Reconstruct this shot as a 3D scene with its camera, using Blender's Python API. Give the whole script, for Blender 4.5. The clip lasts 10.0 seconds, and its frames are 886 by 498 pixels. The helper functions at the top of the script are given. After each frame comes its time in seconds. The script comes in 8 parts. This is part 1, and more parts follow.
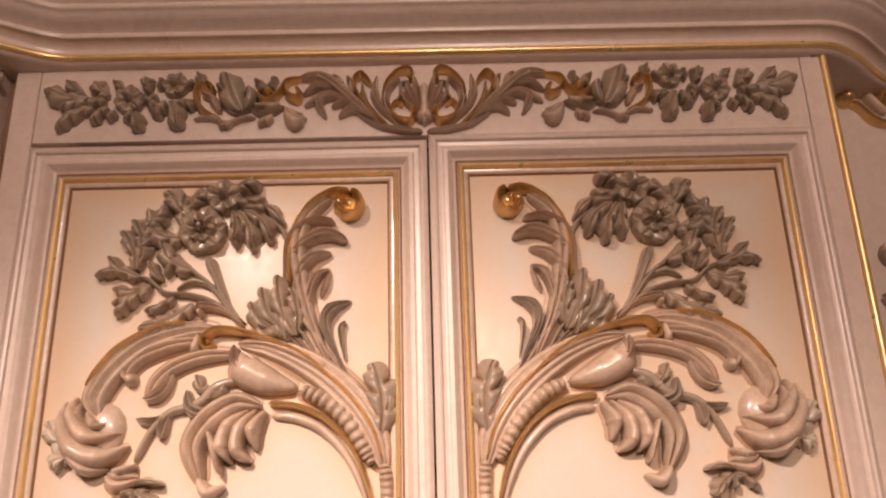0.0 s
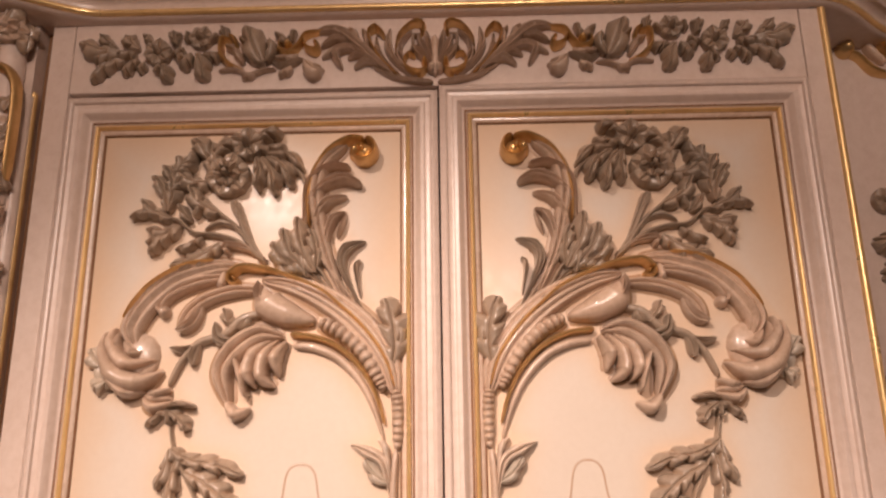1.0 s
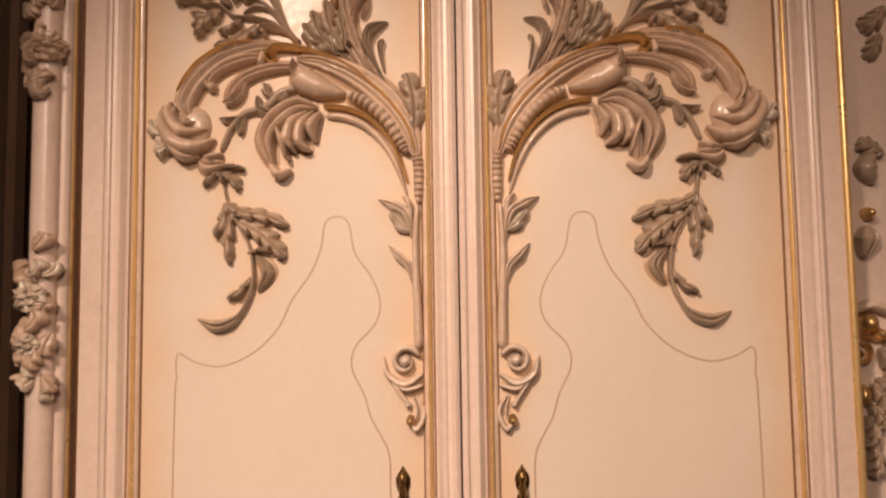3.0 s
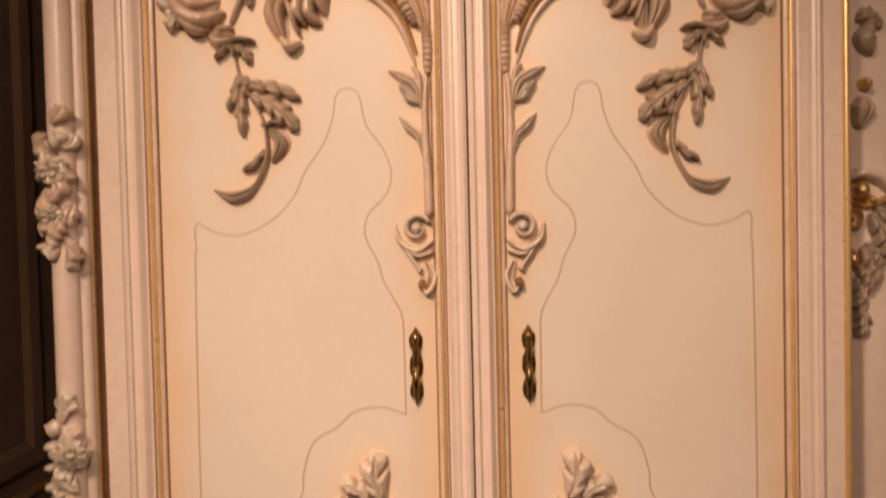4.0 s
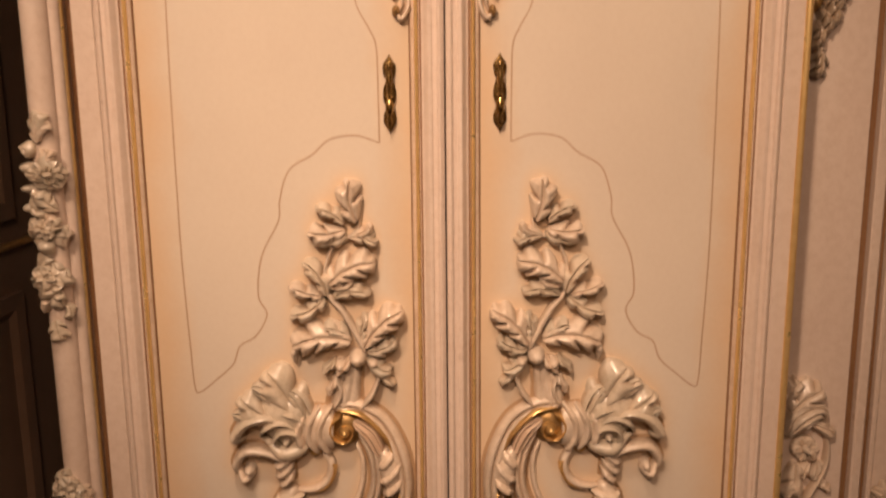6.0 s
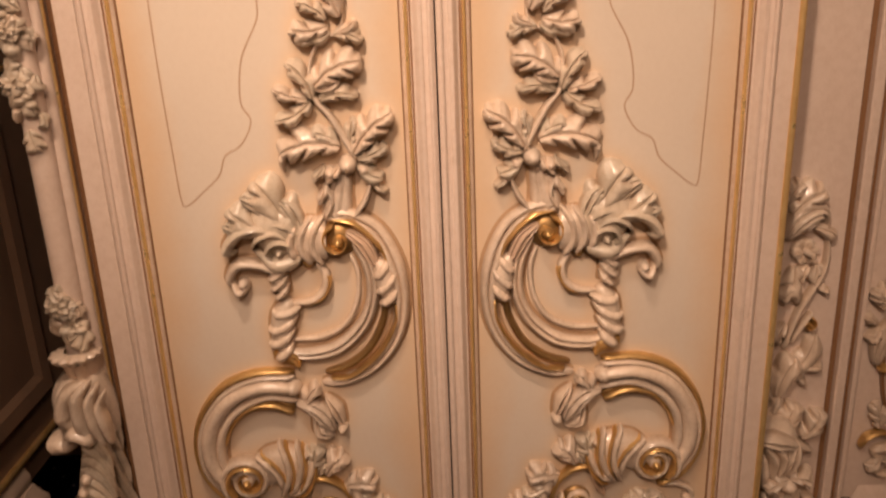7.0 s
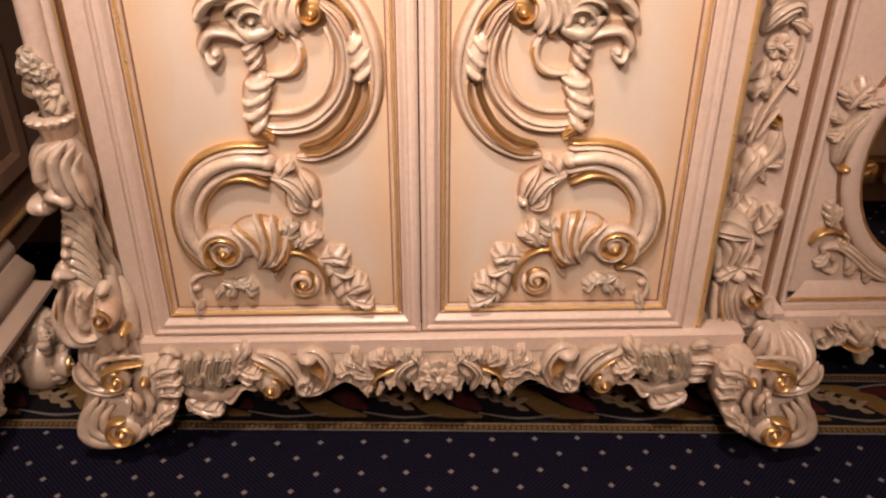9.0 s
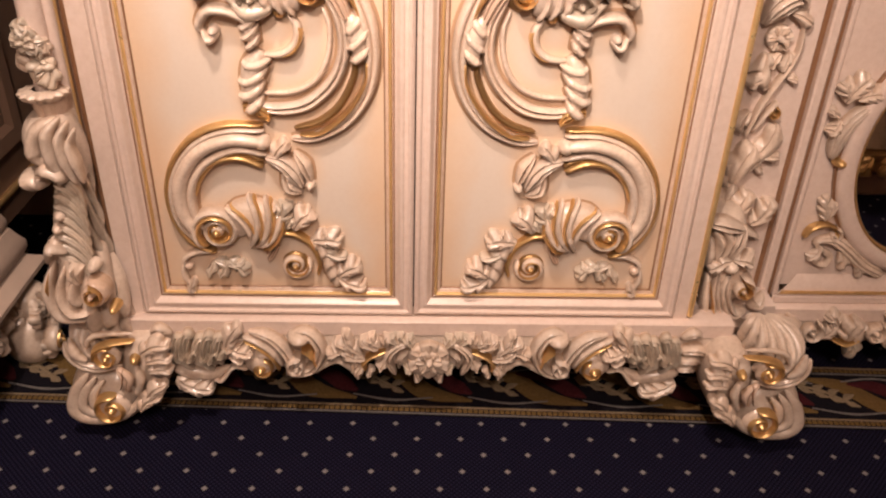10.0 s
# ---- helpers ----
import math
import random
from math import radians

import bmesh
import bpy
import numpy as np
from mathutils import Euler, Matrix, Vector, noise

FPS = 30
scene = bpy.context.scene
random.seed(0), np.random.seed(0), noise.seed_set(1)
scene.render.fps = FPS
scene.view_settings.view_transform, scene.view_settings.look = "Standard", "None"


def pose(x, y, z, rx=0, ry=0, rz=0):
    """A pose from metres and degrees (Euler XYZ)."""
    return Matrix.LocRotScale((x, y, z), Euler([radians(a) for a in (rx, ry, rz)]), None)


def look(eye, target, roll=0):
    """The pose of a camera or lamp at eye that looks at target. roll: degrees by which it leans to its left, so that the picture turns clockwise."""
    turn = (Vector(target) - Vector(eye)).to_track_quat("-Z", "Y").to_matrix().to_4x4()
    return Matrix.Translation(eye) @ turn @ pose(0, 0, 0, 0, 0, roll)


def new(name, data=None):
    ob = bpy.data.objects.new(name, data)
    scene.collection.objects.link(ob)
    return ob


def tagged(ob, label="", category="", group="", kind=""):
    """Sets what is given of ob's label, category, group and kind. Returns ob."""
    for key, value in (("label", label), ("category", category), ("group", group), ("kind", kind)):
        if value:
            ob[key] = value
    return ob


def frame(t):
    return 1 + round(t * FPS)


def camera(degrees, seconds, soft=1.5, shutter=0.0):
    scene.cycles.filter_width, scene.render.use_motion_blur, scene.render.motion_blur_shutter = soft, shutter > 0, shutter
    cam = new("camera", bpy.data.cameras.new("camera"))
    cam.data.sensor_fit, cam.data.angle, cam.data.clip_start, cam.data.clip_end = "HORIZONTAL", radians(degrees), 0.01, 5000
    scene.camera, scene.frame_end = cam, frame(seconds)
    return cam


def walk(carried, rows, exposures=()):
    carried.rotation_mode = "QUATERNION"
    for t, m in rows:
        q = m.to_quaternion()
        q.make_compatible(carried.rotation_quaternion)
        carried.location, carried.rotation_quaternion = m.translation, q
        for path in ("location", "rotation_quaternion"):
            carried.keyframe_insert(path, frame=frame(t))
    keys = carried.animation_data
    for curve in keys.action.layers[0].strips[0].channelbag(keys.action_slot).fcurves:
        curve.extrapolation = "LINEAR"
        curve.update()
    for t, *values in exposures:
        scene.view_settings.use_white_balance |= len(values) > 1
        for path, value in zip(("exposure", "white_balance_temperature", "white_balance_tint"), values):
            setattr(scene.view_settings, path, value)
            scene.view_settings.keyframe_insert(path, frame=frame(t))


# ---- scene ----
cam = camera(56.4, 10.0, soft=2.2, shutter=0.5)
PATH = [
    (0, (0.001, -0.94, 1.719), (0.036, 0.948, 2.381), -1.7),
    (0.5, (0.016, -0.972, 1.702), (0.013, 0.929, 2.324), -1.5),
    (1, (0.022, -0.999, 1.684), (-0.009, 0.921, 2.242), -0.9),
    (1.5, (0.024, -1.047, 1.66), (-0.033, 0.9, 2.117), -0.2),
    (2, (0.035, -1.083, 1.638), (-0.034, 0.888, 1.971), -0.2),
    (2.5, (0.044, -1.1, 1.608), (-0.055, 0.886, 1.826), -0.6),
    (3.8, (0.017, -1.156, 1.529), (-0.072, 0.842, 1.549), -1.3),
    (4, (0.012, -1.162, 1.521), (-0.069, 0.836, 1.46), -1.3),
    (4.5, (-0.017, -1.209, 1.497), (-0.059, 0.776, 1.257), -0.6),
    (5, (-0.018, -1.229, 1.454), (-0.03, 0.746, 1.137), 0.2),
    (5.2, (-0.011, -1.236, 1.432), (-0.015, 0.737, 1.101), 0.4),
    (6.3, (-0.018, -1.199, 1.266), (0.014, 0.758, 0.855), -1.1),
    (6.5, (-0.019, -1.194, 1.232), (0.011, 0.747, 0.752), -1.6),
    (7, (-0.014, -1.199, 1.192), (0.012, 0.697, 0.555), -2.2),
    (7.5, (-0.016, -1.212, 1.163), (0.021, 0.641, 0.41), -2.0),
    (8, (-0.015, -1.227, 1.144), (0.031, 0.585, 0.298), -1.3),
    (8.5, (-0.005, -1.247, 1.126), (0.041, 0.519, 0.187), -0.4),
    (9, (0.004, -1.26, 1.121), (0.057, 0.473, 0.123), 0.2),
    (9.5, (0.002, -1.261, 1.121), (0.066, 0.457, 0.098), 0.9),
    (10, (0.006, -1.254, 1.128), (0.072, 0.453, 0.088), 1.9),
]
EXPOSURES = [(0.0, 0.12, 5800, 12), (0.5, 0.07, 5800, 11.8), (1.0, -0.03, 5800, 11), (1.5, -0.20, 5800, 9.8), (2.0, -0.30, 5850, 9), (2.7, -0.32, 6200, 10), (4.0, -0.43, 6600, 10.7), (4.5, -0.42, 6850, 11), (5.2, -0.46, 7000, 11.5), (6.5, -0.46, 7350, 12), (7.0, -0.25, 6850, 11.5), (7.5, -0.02, 6450, 11), (8.0, 0.30, 6120, 10.5), (9.0, 0.58, 5900, 10), (10.0, 0.74, 5820, 10.2)]
walk(cam, [(t, look(eye, target, roll)) for t, eye, target, roll in PATH], EXPOSURES)

# ---- world and lamps ----
world = bpy.data.worlds.new("world")
world.use_nodes = True
world.node_tree.nodes["Background"].inputs[0].default_value = (1.0, 0.72, 0.5, 1)
world.node_tree.nodes["Background"].inputs[1].default_value = 0.02
scene.world = world


def bulb(name, at, watts, radius, colour):
    data = bpy.data.lights.new(name, "POINT")
    data.energy, data.shadow_soft_size, data.color = watts, radius, colour
    ob = new(name, data)
    ob.matrix_world = pose(*at)
    return ob


def downlight(name, at, aim, watts, radius, spread, blend, colour):
    data = bpy.data.lights.new(name, "SPOT")
    data.energy, data.shadow_soft_size, data.color = watts, radius, colour
    data.spot_size, data.spot_blend = radians(spread), blend
    ob = new(name, data)
    ob.matrix_world = look(at, aim)
    return ob


WARM = (1.0, 0.73, 0.555)
downlight("downlight_beam", (-0.70, -2.05, 2.80), (0.0, 0.0, 1.37), 325, 0.080, 37.5, 1.0, WARM)
# unseen overhead spot, added to brighten the floor and the lower carvings
downlight("overhead_beam", (-0.28, -0.98, 2.92), (-0.20, -0.42, 0.0), 140, 0.07, 54, 0.9, WARM)
# fill lamp with no seen source, added to lift the corners and recesses
bulb("chandelier_glow", (0.15, -2.35, 2.45), 80, 0.15, WARM)


# ---- materials ----
def shader(name):
    mat = bpy.data.materials.new(name)
    mat.use_nodes = True
    return mat, mat.node_tree.nodes, mat.node_tree.links, mat.node_tree.nodes["Principled BSDF"]


def put(node, **values):
    for key, value in values.items():
        node.inputs[key.replace("_", " ")].default_value = value
    return node


def ramp(nodes, links, source, stops):
    r = nodes.new("ShaderNodeValToRGB")
    while len(r.color_ramp.elements) < len(stops):
        r.color_ramp.elements.new(0.5)
    for e, (at, c) in zip(r.color_ramp.elements, stops):
        e.position, e.color = at, (*c, 1)
    links.new(source, r.inputs[0])
    return r.outputs[0]


def blend(nodes, links, fac, a, b, mode="MIX"):
    m = nodes.new("ShaderNodeMix")
    m.data_type, m.blend_type = "RGBA", mode
    for socket, value in ((m.inputs[0], fac), (m.inputs[6], a), (m.inputs[7], b)):
        if isinstance(value, bpy.types.NodeSocket):
            links.new(value, socket)
        else:
            socket.default_value = value if isinstance(value, (int, float)) else (*value, 1)
    return m.outputs[2]


def grain(nodes, links, scale, detail=4, rough=0.6, stretch=(1, 1, 1)):
    co = nodes.new("ShaderNodeTexCoord")
    mp = nodes.new("ShaderNodeMapping")
    mp.inputs["Scale"].default_value = stretch
    links.new(co.outputs["Object"], mp.inputs[0])
    n = nodes.new("ShaderNodeTexNoise")
    put(n, Scale=scale, Detail=detail, Roughness=rough)
    links.new(mp.outputs[0], n.inputs["Vector"])
    return n.outputs["Fac"]


def relief(nodes, links, bsdf, source, strength, distance):
    b = nodes.new("ShaderNodeBump")
    put(b, Strength=strength, Distance=distance)
    links.new(source, b.inputs["Height"])
    links.new(b.outputs[0], bsdf.inputs["Normal"])


def paint(name, base, tint, rough=0.32, coat=0.25, streak=(1, 1, 1), amount=0.5, bump=0.10):
    """Satin lacquer paint: two-tone cloudy glaze, fine speckle, slight brush relief."""
    mat, nodes, links, bsdf = shader(name)
    broad = grain(nodes, links, 7, 3, 0.55, streak)
    fine = grain(nodes, links, 90, 3, 0.7, streak)
    c = ramp(nodes, links, broad, [(0.36, base), (0.68, [b + (t - b) * amount for b, t in zip(base, tint)])])
    speck = ramp(nodes, links, fine, [(0.3, (0.90, 0.87, 0.84)), (0.6, (1, 1, 1))])
    links.new(blend(nodes, links, 0.8, c, speck, "MULTIPLY"), bsdf.inputs["Base Color"])
    links.new(ramp(nodes, links, broad, [(0.3, (rough - 0.05,) * 3), (0.7, (rough + 0.08,) * 3)]), bsdf.inputs["Roughness"])
    put(bsdf, Coat_Weight=coat, Coat_Roughness=0.25)
    relief(nodes, links, bsdf, fine, bump, 0.001)
    return mat


def carved(name, base, glaze, rough=0.33, coat=0.45, umber=(0.34, 0.20, 0.105)):
    """Painted carving, toned by a thin rubbed glaze in streaks and patches, with umber mixed into veins, grooves and
    foot edges; each piece a little apart.
    """
    mat, nodes, links, bsdf = shader(name)
    info = nodes.new("ShaderNodeObjectInfo")
    broad = grain(nodes, links, 26, 4, 0.65)
    fine = grain(nodes, links, 140, 3, 0.7)
    c = ramp(nodes, links, broad, [(0.38, base), (0.66, glaze)])
    hue = ramp(nodes, links, info.outputs["Random"], [(0.0, (0.90, 0.90, 0.90)), (1.0, (1.05, 1.02, 0.99))])
    c = blend(nodes, links, 1.0, c, hue, "MULTIPLY")
    veins = nodes.new("ShaderNodeAttribute")
    veins.attribute_name = "glaze"
    worn = ramp(nodes, links, broad, [(0.30, (0.85,) * 3), (0.70, (0.40,) * 3)])
    c = blend(nodes, links, blend(nodes, links, 1.0, veins.outputs["Color"], worn, "MULTIPLY"), c, umber)
    speck = ramp(nodes, links, fine, [(0.32, (0.82, 0.78, 0.72)), (0.55, (1, 1, 1))])
    links.new(blend(nodes, links, 0.7, c, speck, "MULTIPLY"), bsdf.inputs["Base Color"])
    put(bsdf, Roughness=rough, Coat_Weight=coat, Coat_Roughness=0.15)
    relief(nodes, links, bsdf, fine, 0.15, 0.0015)
    return mat


def metal(name, base, worn, rough=0.3, metallic=1.0):
    mat, nodes, links, bsdf = shader(name)
    broad = grain(nodes, links, 30, 4, 0.65)
    links.new(ramp(nodes, links, broad, [(0.35, base), (0.68, worn)]), bsdf.inputs["Base Color"])
    links.new(ramp(nodes, links, broad, [(0.3, (rough - 0.03,) * 3), (0.7, (rough + 0.08,) * 3)]), bsdf.inputs["Roughness"])
    put(bsdf, Metallic=metallic)
    relief(nodes, links, bsdf, broad, 0.06, 0.002)
    return mat


def flat(name, base, rough=0.5, vary=0.12):
    mat, nodes, links, bsdf = shader(name)
    n = grain(nodes, links, 9, 4, 0.6)
    links.new(ramp(nodes, links, n, [(0.3, [c * (1 - vary) for c in base]), (0.7, [c * (1 + vary) for c in base])]), bsdf.inputs["Base Color"])
    put(bsdf, Roughness=rough)
    return mat


IVORY = paint("ivory_lacquer", (0.715, 0.58, 0.495), (0.75, 0.625, 0.54))
GLAZED = paint("glazed_groove_paint", (0.235, 0.120, 0.058), (0.30, 0.165, 0.085), 0.4, 0.15)
UMBER_EDGE = paint("umber_glaze_line", (0.40, 0.255, 0.15), (0.47, 0.31, 0.19), 0.42, 0.15)
LINE = paint("brown_line_glaze", (0.49, 0.34, 0.235), (0.54, 0.39, 0.27), 0.4, 0.15)
PATINA = carved("grey_green_patina", (0.42, 0.322, 0.238), (0.315, 0.250, 0.188))
TAUPE_CARVED = carved("taupe_carving_paint", (0.615, 0.470, 0.36), (0.48, 0.355, 0.262))
ASH = carved("ash_tinted_cream", (0.64, 0.555, 0.455), (0.47, 0.41, 0.33))
CREAM = carved("cream_carving_paint", (0.72, 0.605, 0.50), (0.59, 0.48, 0.385))
PEACH = carved("peach_carving_paint", (0.68, 0.53, 0.42), (0.59, 0.44, 0.33))
GOLD = metal("gold_leaf", (0.78, 0.53, 0.235), (0.58, 0.37, 0.145), 0.35, 0.78)
GILT = metal("bright_gilding", (0.91, 0.665, 0.31), (0.79, 0.535, 0.23), 0.29, 0.60)
OLD_GOLD = metal("rubbed_bronze_gold", (0.40, 0.25, 0.105), (0.26, 0.155, 0.062), 0.38, 0.7)
BRASS = metal("dark_antique_brass", (0.52, 0.35, 0.14), (0.20, 0.115, 0.045), 0.24)
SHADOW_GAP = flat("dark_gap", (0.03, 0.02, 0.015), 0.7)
SHELL_INNER = flat("dark_wood_inside", (0.10, 0.06, 0.035), 0.6)
# on the side cabinet brown and taupe are ivory with its shade painted in
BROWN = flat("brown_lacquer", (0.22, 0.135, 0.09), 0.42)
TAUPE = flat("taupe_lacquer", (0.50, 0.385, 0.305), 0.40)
PLASTER = flat("warm_plaster", (0.42, 0.32, 0.25), 0.8)
CEILING = flat("ceiling_paint", (0.62, 0.52, 0.44), 0.85)


def panel_paint(name, x0, x1, z0, z1):
    """Cream lacquer field with a peach tone sprayed along its border, uneven in width."""
    mat, nodes, links, bsdf = shader(name)
    co = nodes.new("ShaderNodeTexCoord")
    sep = nodes.new("ShaderNodeSeparateXYZ")
    links.new(co.outputs["Object"], sep.inputs[0])

    def calc(op, a, b):
        m = nodes.new("ShaderNodeMath")
        m.operation = op
        for socket, value in zip(m.inputs, (a, b)):
            if isinstance(value, bpy.types.NodeSocket):
                links.new(value, socket)
            else:
                socket.default_value = value
        return m.outputs[0]

    near = calc("MINIMUM", calc("MINIMUM", calc("SUBTRACT", sep.outputs[0], x0), calc("SUBTRACT", x1, sep.outputs[0])),
                calc("MINIMUM", calc("SUBTRACT", sep.outputs[2], z0), calc("SUBTRACT", z1, sep.outputs[2])))
    cloud = grain(nodes, links, 6, 3, 0.6)
    uneven = calc("ADD", near, calc("MULTIPLY", calc("SUBTRACT", cloud, 0.5), 0.09))
    field = ramp(nodes, links, cloud, [(0.25, (0.665, 0.575, 0.482)), (0.75, (0.70, 0.61, 0.512))])
    spray = ramp(nodes, links, uneven, [(0.0, (1, 1, 1)), (0.06, (0, 0, 0))])
    # peach tint that follows the blurred outline of the carvings
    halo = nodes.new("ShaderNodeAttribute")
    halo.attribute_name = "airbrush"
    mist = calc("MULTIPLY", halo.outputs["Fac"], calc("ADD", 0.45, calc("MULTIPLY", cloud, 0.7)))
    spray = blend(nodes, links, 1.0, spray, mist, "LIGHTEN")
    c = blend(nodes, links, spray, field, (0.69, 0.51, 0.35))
    fine = grain(nodes, links, 120, 3, 0.7)
    speck = ramp(nodes, links, fine, [(0.3, (0.97, 0.96, 0.95)), (0.6, (1, 1, 1))])
    links.new(blend(nodes, links, 0.8, c, speck, "MULTIPLY"), bsdf.inputs["Base Color"])
    links.new(ramp(nodes, links, grain(nodes, links, 60, 4, 0.7), [(0.3, (0.30,) * 3), (0.7, (0.40,) * 3)]), bsdf.inputs["Roughness"])
    mottle = grain(nodes, links, 75, 3, 0.6)
    links.new(ramp(nodes, links, mottle, [(0.35, (0.15,) * 3), (0.65, (0.25,) * 3)]), bsdf.inputs["Coat Roughness"])
    put(bsdf, Specular_IOR_Level=0.15, Coat_Weight=0.15)
    relief(nodes, links, bsdf, mottle, 0.10, 0.0012)
    return mat


def mirror_glass():
    mat, nodes, links, bsdf = shader("mirror_glass")
    put(bsdf, Base_Color=(0.86, 0.86, 0.84, 1), Metallic=1.0, Roughness=0.02)
    return mat


MIRROR = mirror_glass()


def carpet_field():
    """Navy wool carpet: large cream tufts on a diagonal grid, fine pale pin dots between them."""
    mat, nodes, links, bsdf = shader("navy_dotted_carpet")
    co = nodes.new("ShaderNodeTexCoord")

    def dots(pitch_x, pitch_y, size, soft):
        out = None
        for shift in (0.0, 0.5):
            mp = nodes.new("ShaderNodeMapping")
            mp.inputs["Scale"].default_value = (1 / pitch_x, 1 / pitch_y, 0)
            mp.inputs["Location"].default_value = (shift + 0.3434, shift + 0.6843, 0)
            links.new(co.outputs["Object"], mp.inputs[0])
            fr = nodes.new("ShaderNodeVectorMath")
            fr.operation = "FRACTION"
            links.new(mp.outputs[0], fr.inputs[0])
            sub = nodes.new("ShaderNodeVectorMath")
            sub.operation = "SUBTRACT"
            sub.inputs[1].default_value = (0.5, 0.5, 0)
            links.new(fr.outputs[0], sub.inputs[0])
            sc = nodes.new("ShaderNodeVectorMath")
            sc.operation = "MULTIPLY"
            sc.inputs[1].default_value = (pitch_x, pitch_y, 0)
            links.new(sub.outputs[0], sc.inputs[0])
            ab = nodes.new("ShaderNodeVectorMath")
            ab.operation = "ABSOLUTE"
            links.new(sc.outputs[0], ab.inputs[0])
            ln = nodes.new("ShaderNodeVectorMath")
            ln.operation = "DOT_PRODUCT"
            ln.inputs[1].default_value = (1, 1, 0)
            links.new(ab.outputs[0], ln.inputs[0])
            r = ramp(nodes, links, ln.outputs["Value"], [(size * soft, (1, 1, 1)), (size, (0, 0, 0))])
            out = r if out is None else blend(nodes, links, 1.0, out, r, "LIGHTEN")
        return out

    pile = grain(nodes, links, 380, 3, 0.75)
    patch = grain(nodes, links, 5, 3, 0.6)
    navy = ramp(nodes, links, pile, [(0.3, (0.0012, 0.0010, 0.0046)), (0.7, (0.0034, 0.0028, 0.0125))])
    navy = blend(nodes, links, 0.5, navy, ramp(nodes, links, patch, [(0.3, (0.6, 0.6, 0.65)), (0.7, (1.2, 1.2, 1.2))]), "MULTIPLY")
    c = blend(nodes, links, dots(0.0098, 0.0098, 0.0019, 0.3), navy, (0.022, 0.019, 0.046))
    c = blend(nodes, links, dots(0.083, 0.083, 0.0064, 0.6), c, (0.22, 0.20, 0.20))
    links.new(c, bsdf.inputs["Base Color"])
    put(bsdf, Roughness=1.0, Specular_IOR_Level=0.1)
    relief(nodes, links, bsdf, pile, 0.6, 0.004)
    return mat


def wool(name, a, b, scale=220):
    mat, nodes, links, bsdf = shader(name)
    pile = grain(nodes, links, scale, 3, 0.75)
    links.new(ramp(nodes, links, pile, [(0.3, a), (0.7, b)]), bsdf.inputs["Base Color"])
    put(bsdf, Roughness=1.0, Specular_IOR_Level=0.1)
    relief(nodes, links, bsdf, pile, 0.6, 0.004)
    return mat


CARPET = carpet_field()
WOOL_DARK = wool("black_wool", (0.004, 0.0035, 0.006), (0.011, 0.009, 0.013))
WOOL_GOLD = wool("ochre_wool", (0.095, 0.056, 0.018), (0.17, 0.105, 0.036))
WOOL_RED = wool("maroon_wool", (0.035, 0.006, 0.008), (0.07, 0.014, 0.017))
WOOL_BEIGE = wool("beige_wool", (0.15, 0.11, 0.065), (0.25, 0.19, 0.12))
WOOL_SEAT = wool("beige_upholstery", (0.42, 0.31, 0.22), (0.52, 0.40, 0.29), 160)
WOOL_GREY = wool("grey_wool", (0.10, 0.09, 0.085), (0.17, 0.155, 0.145))


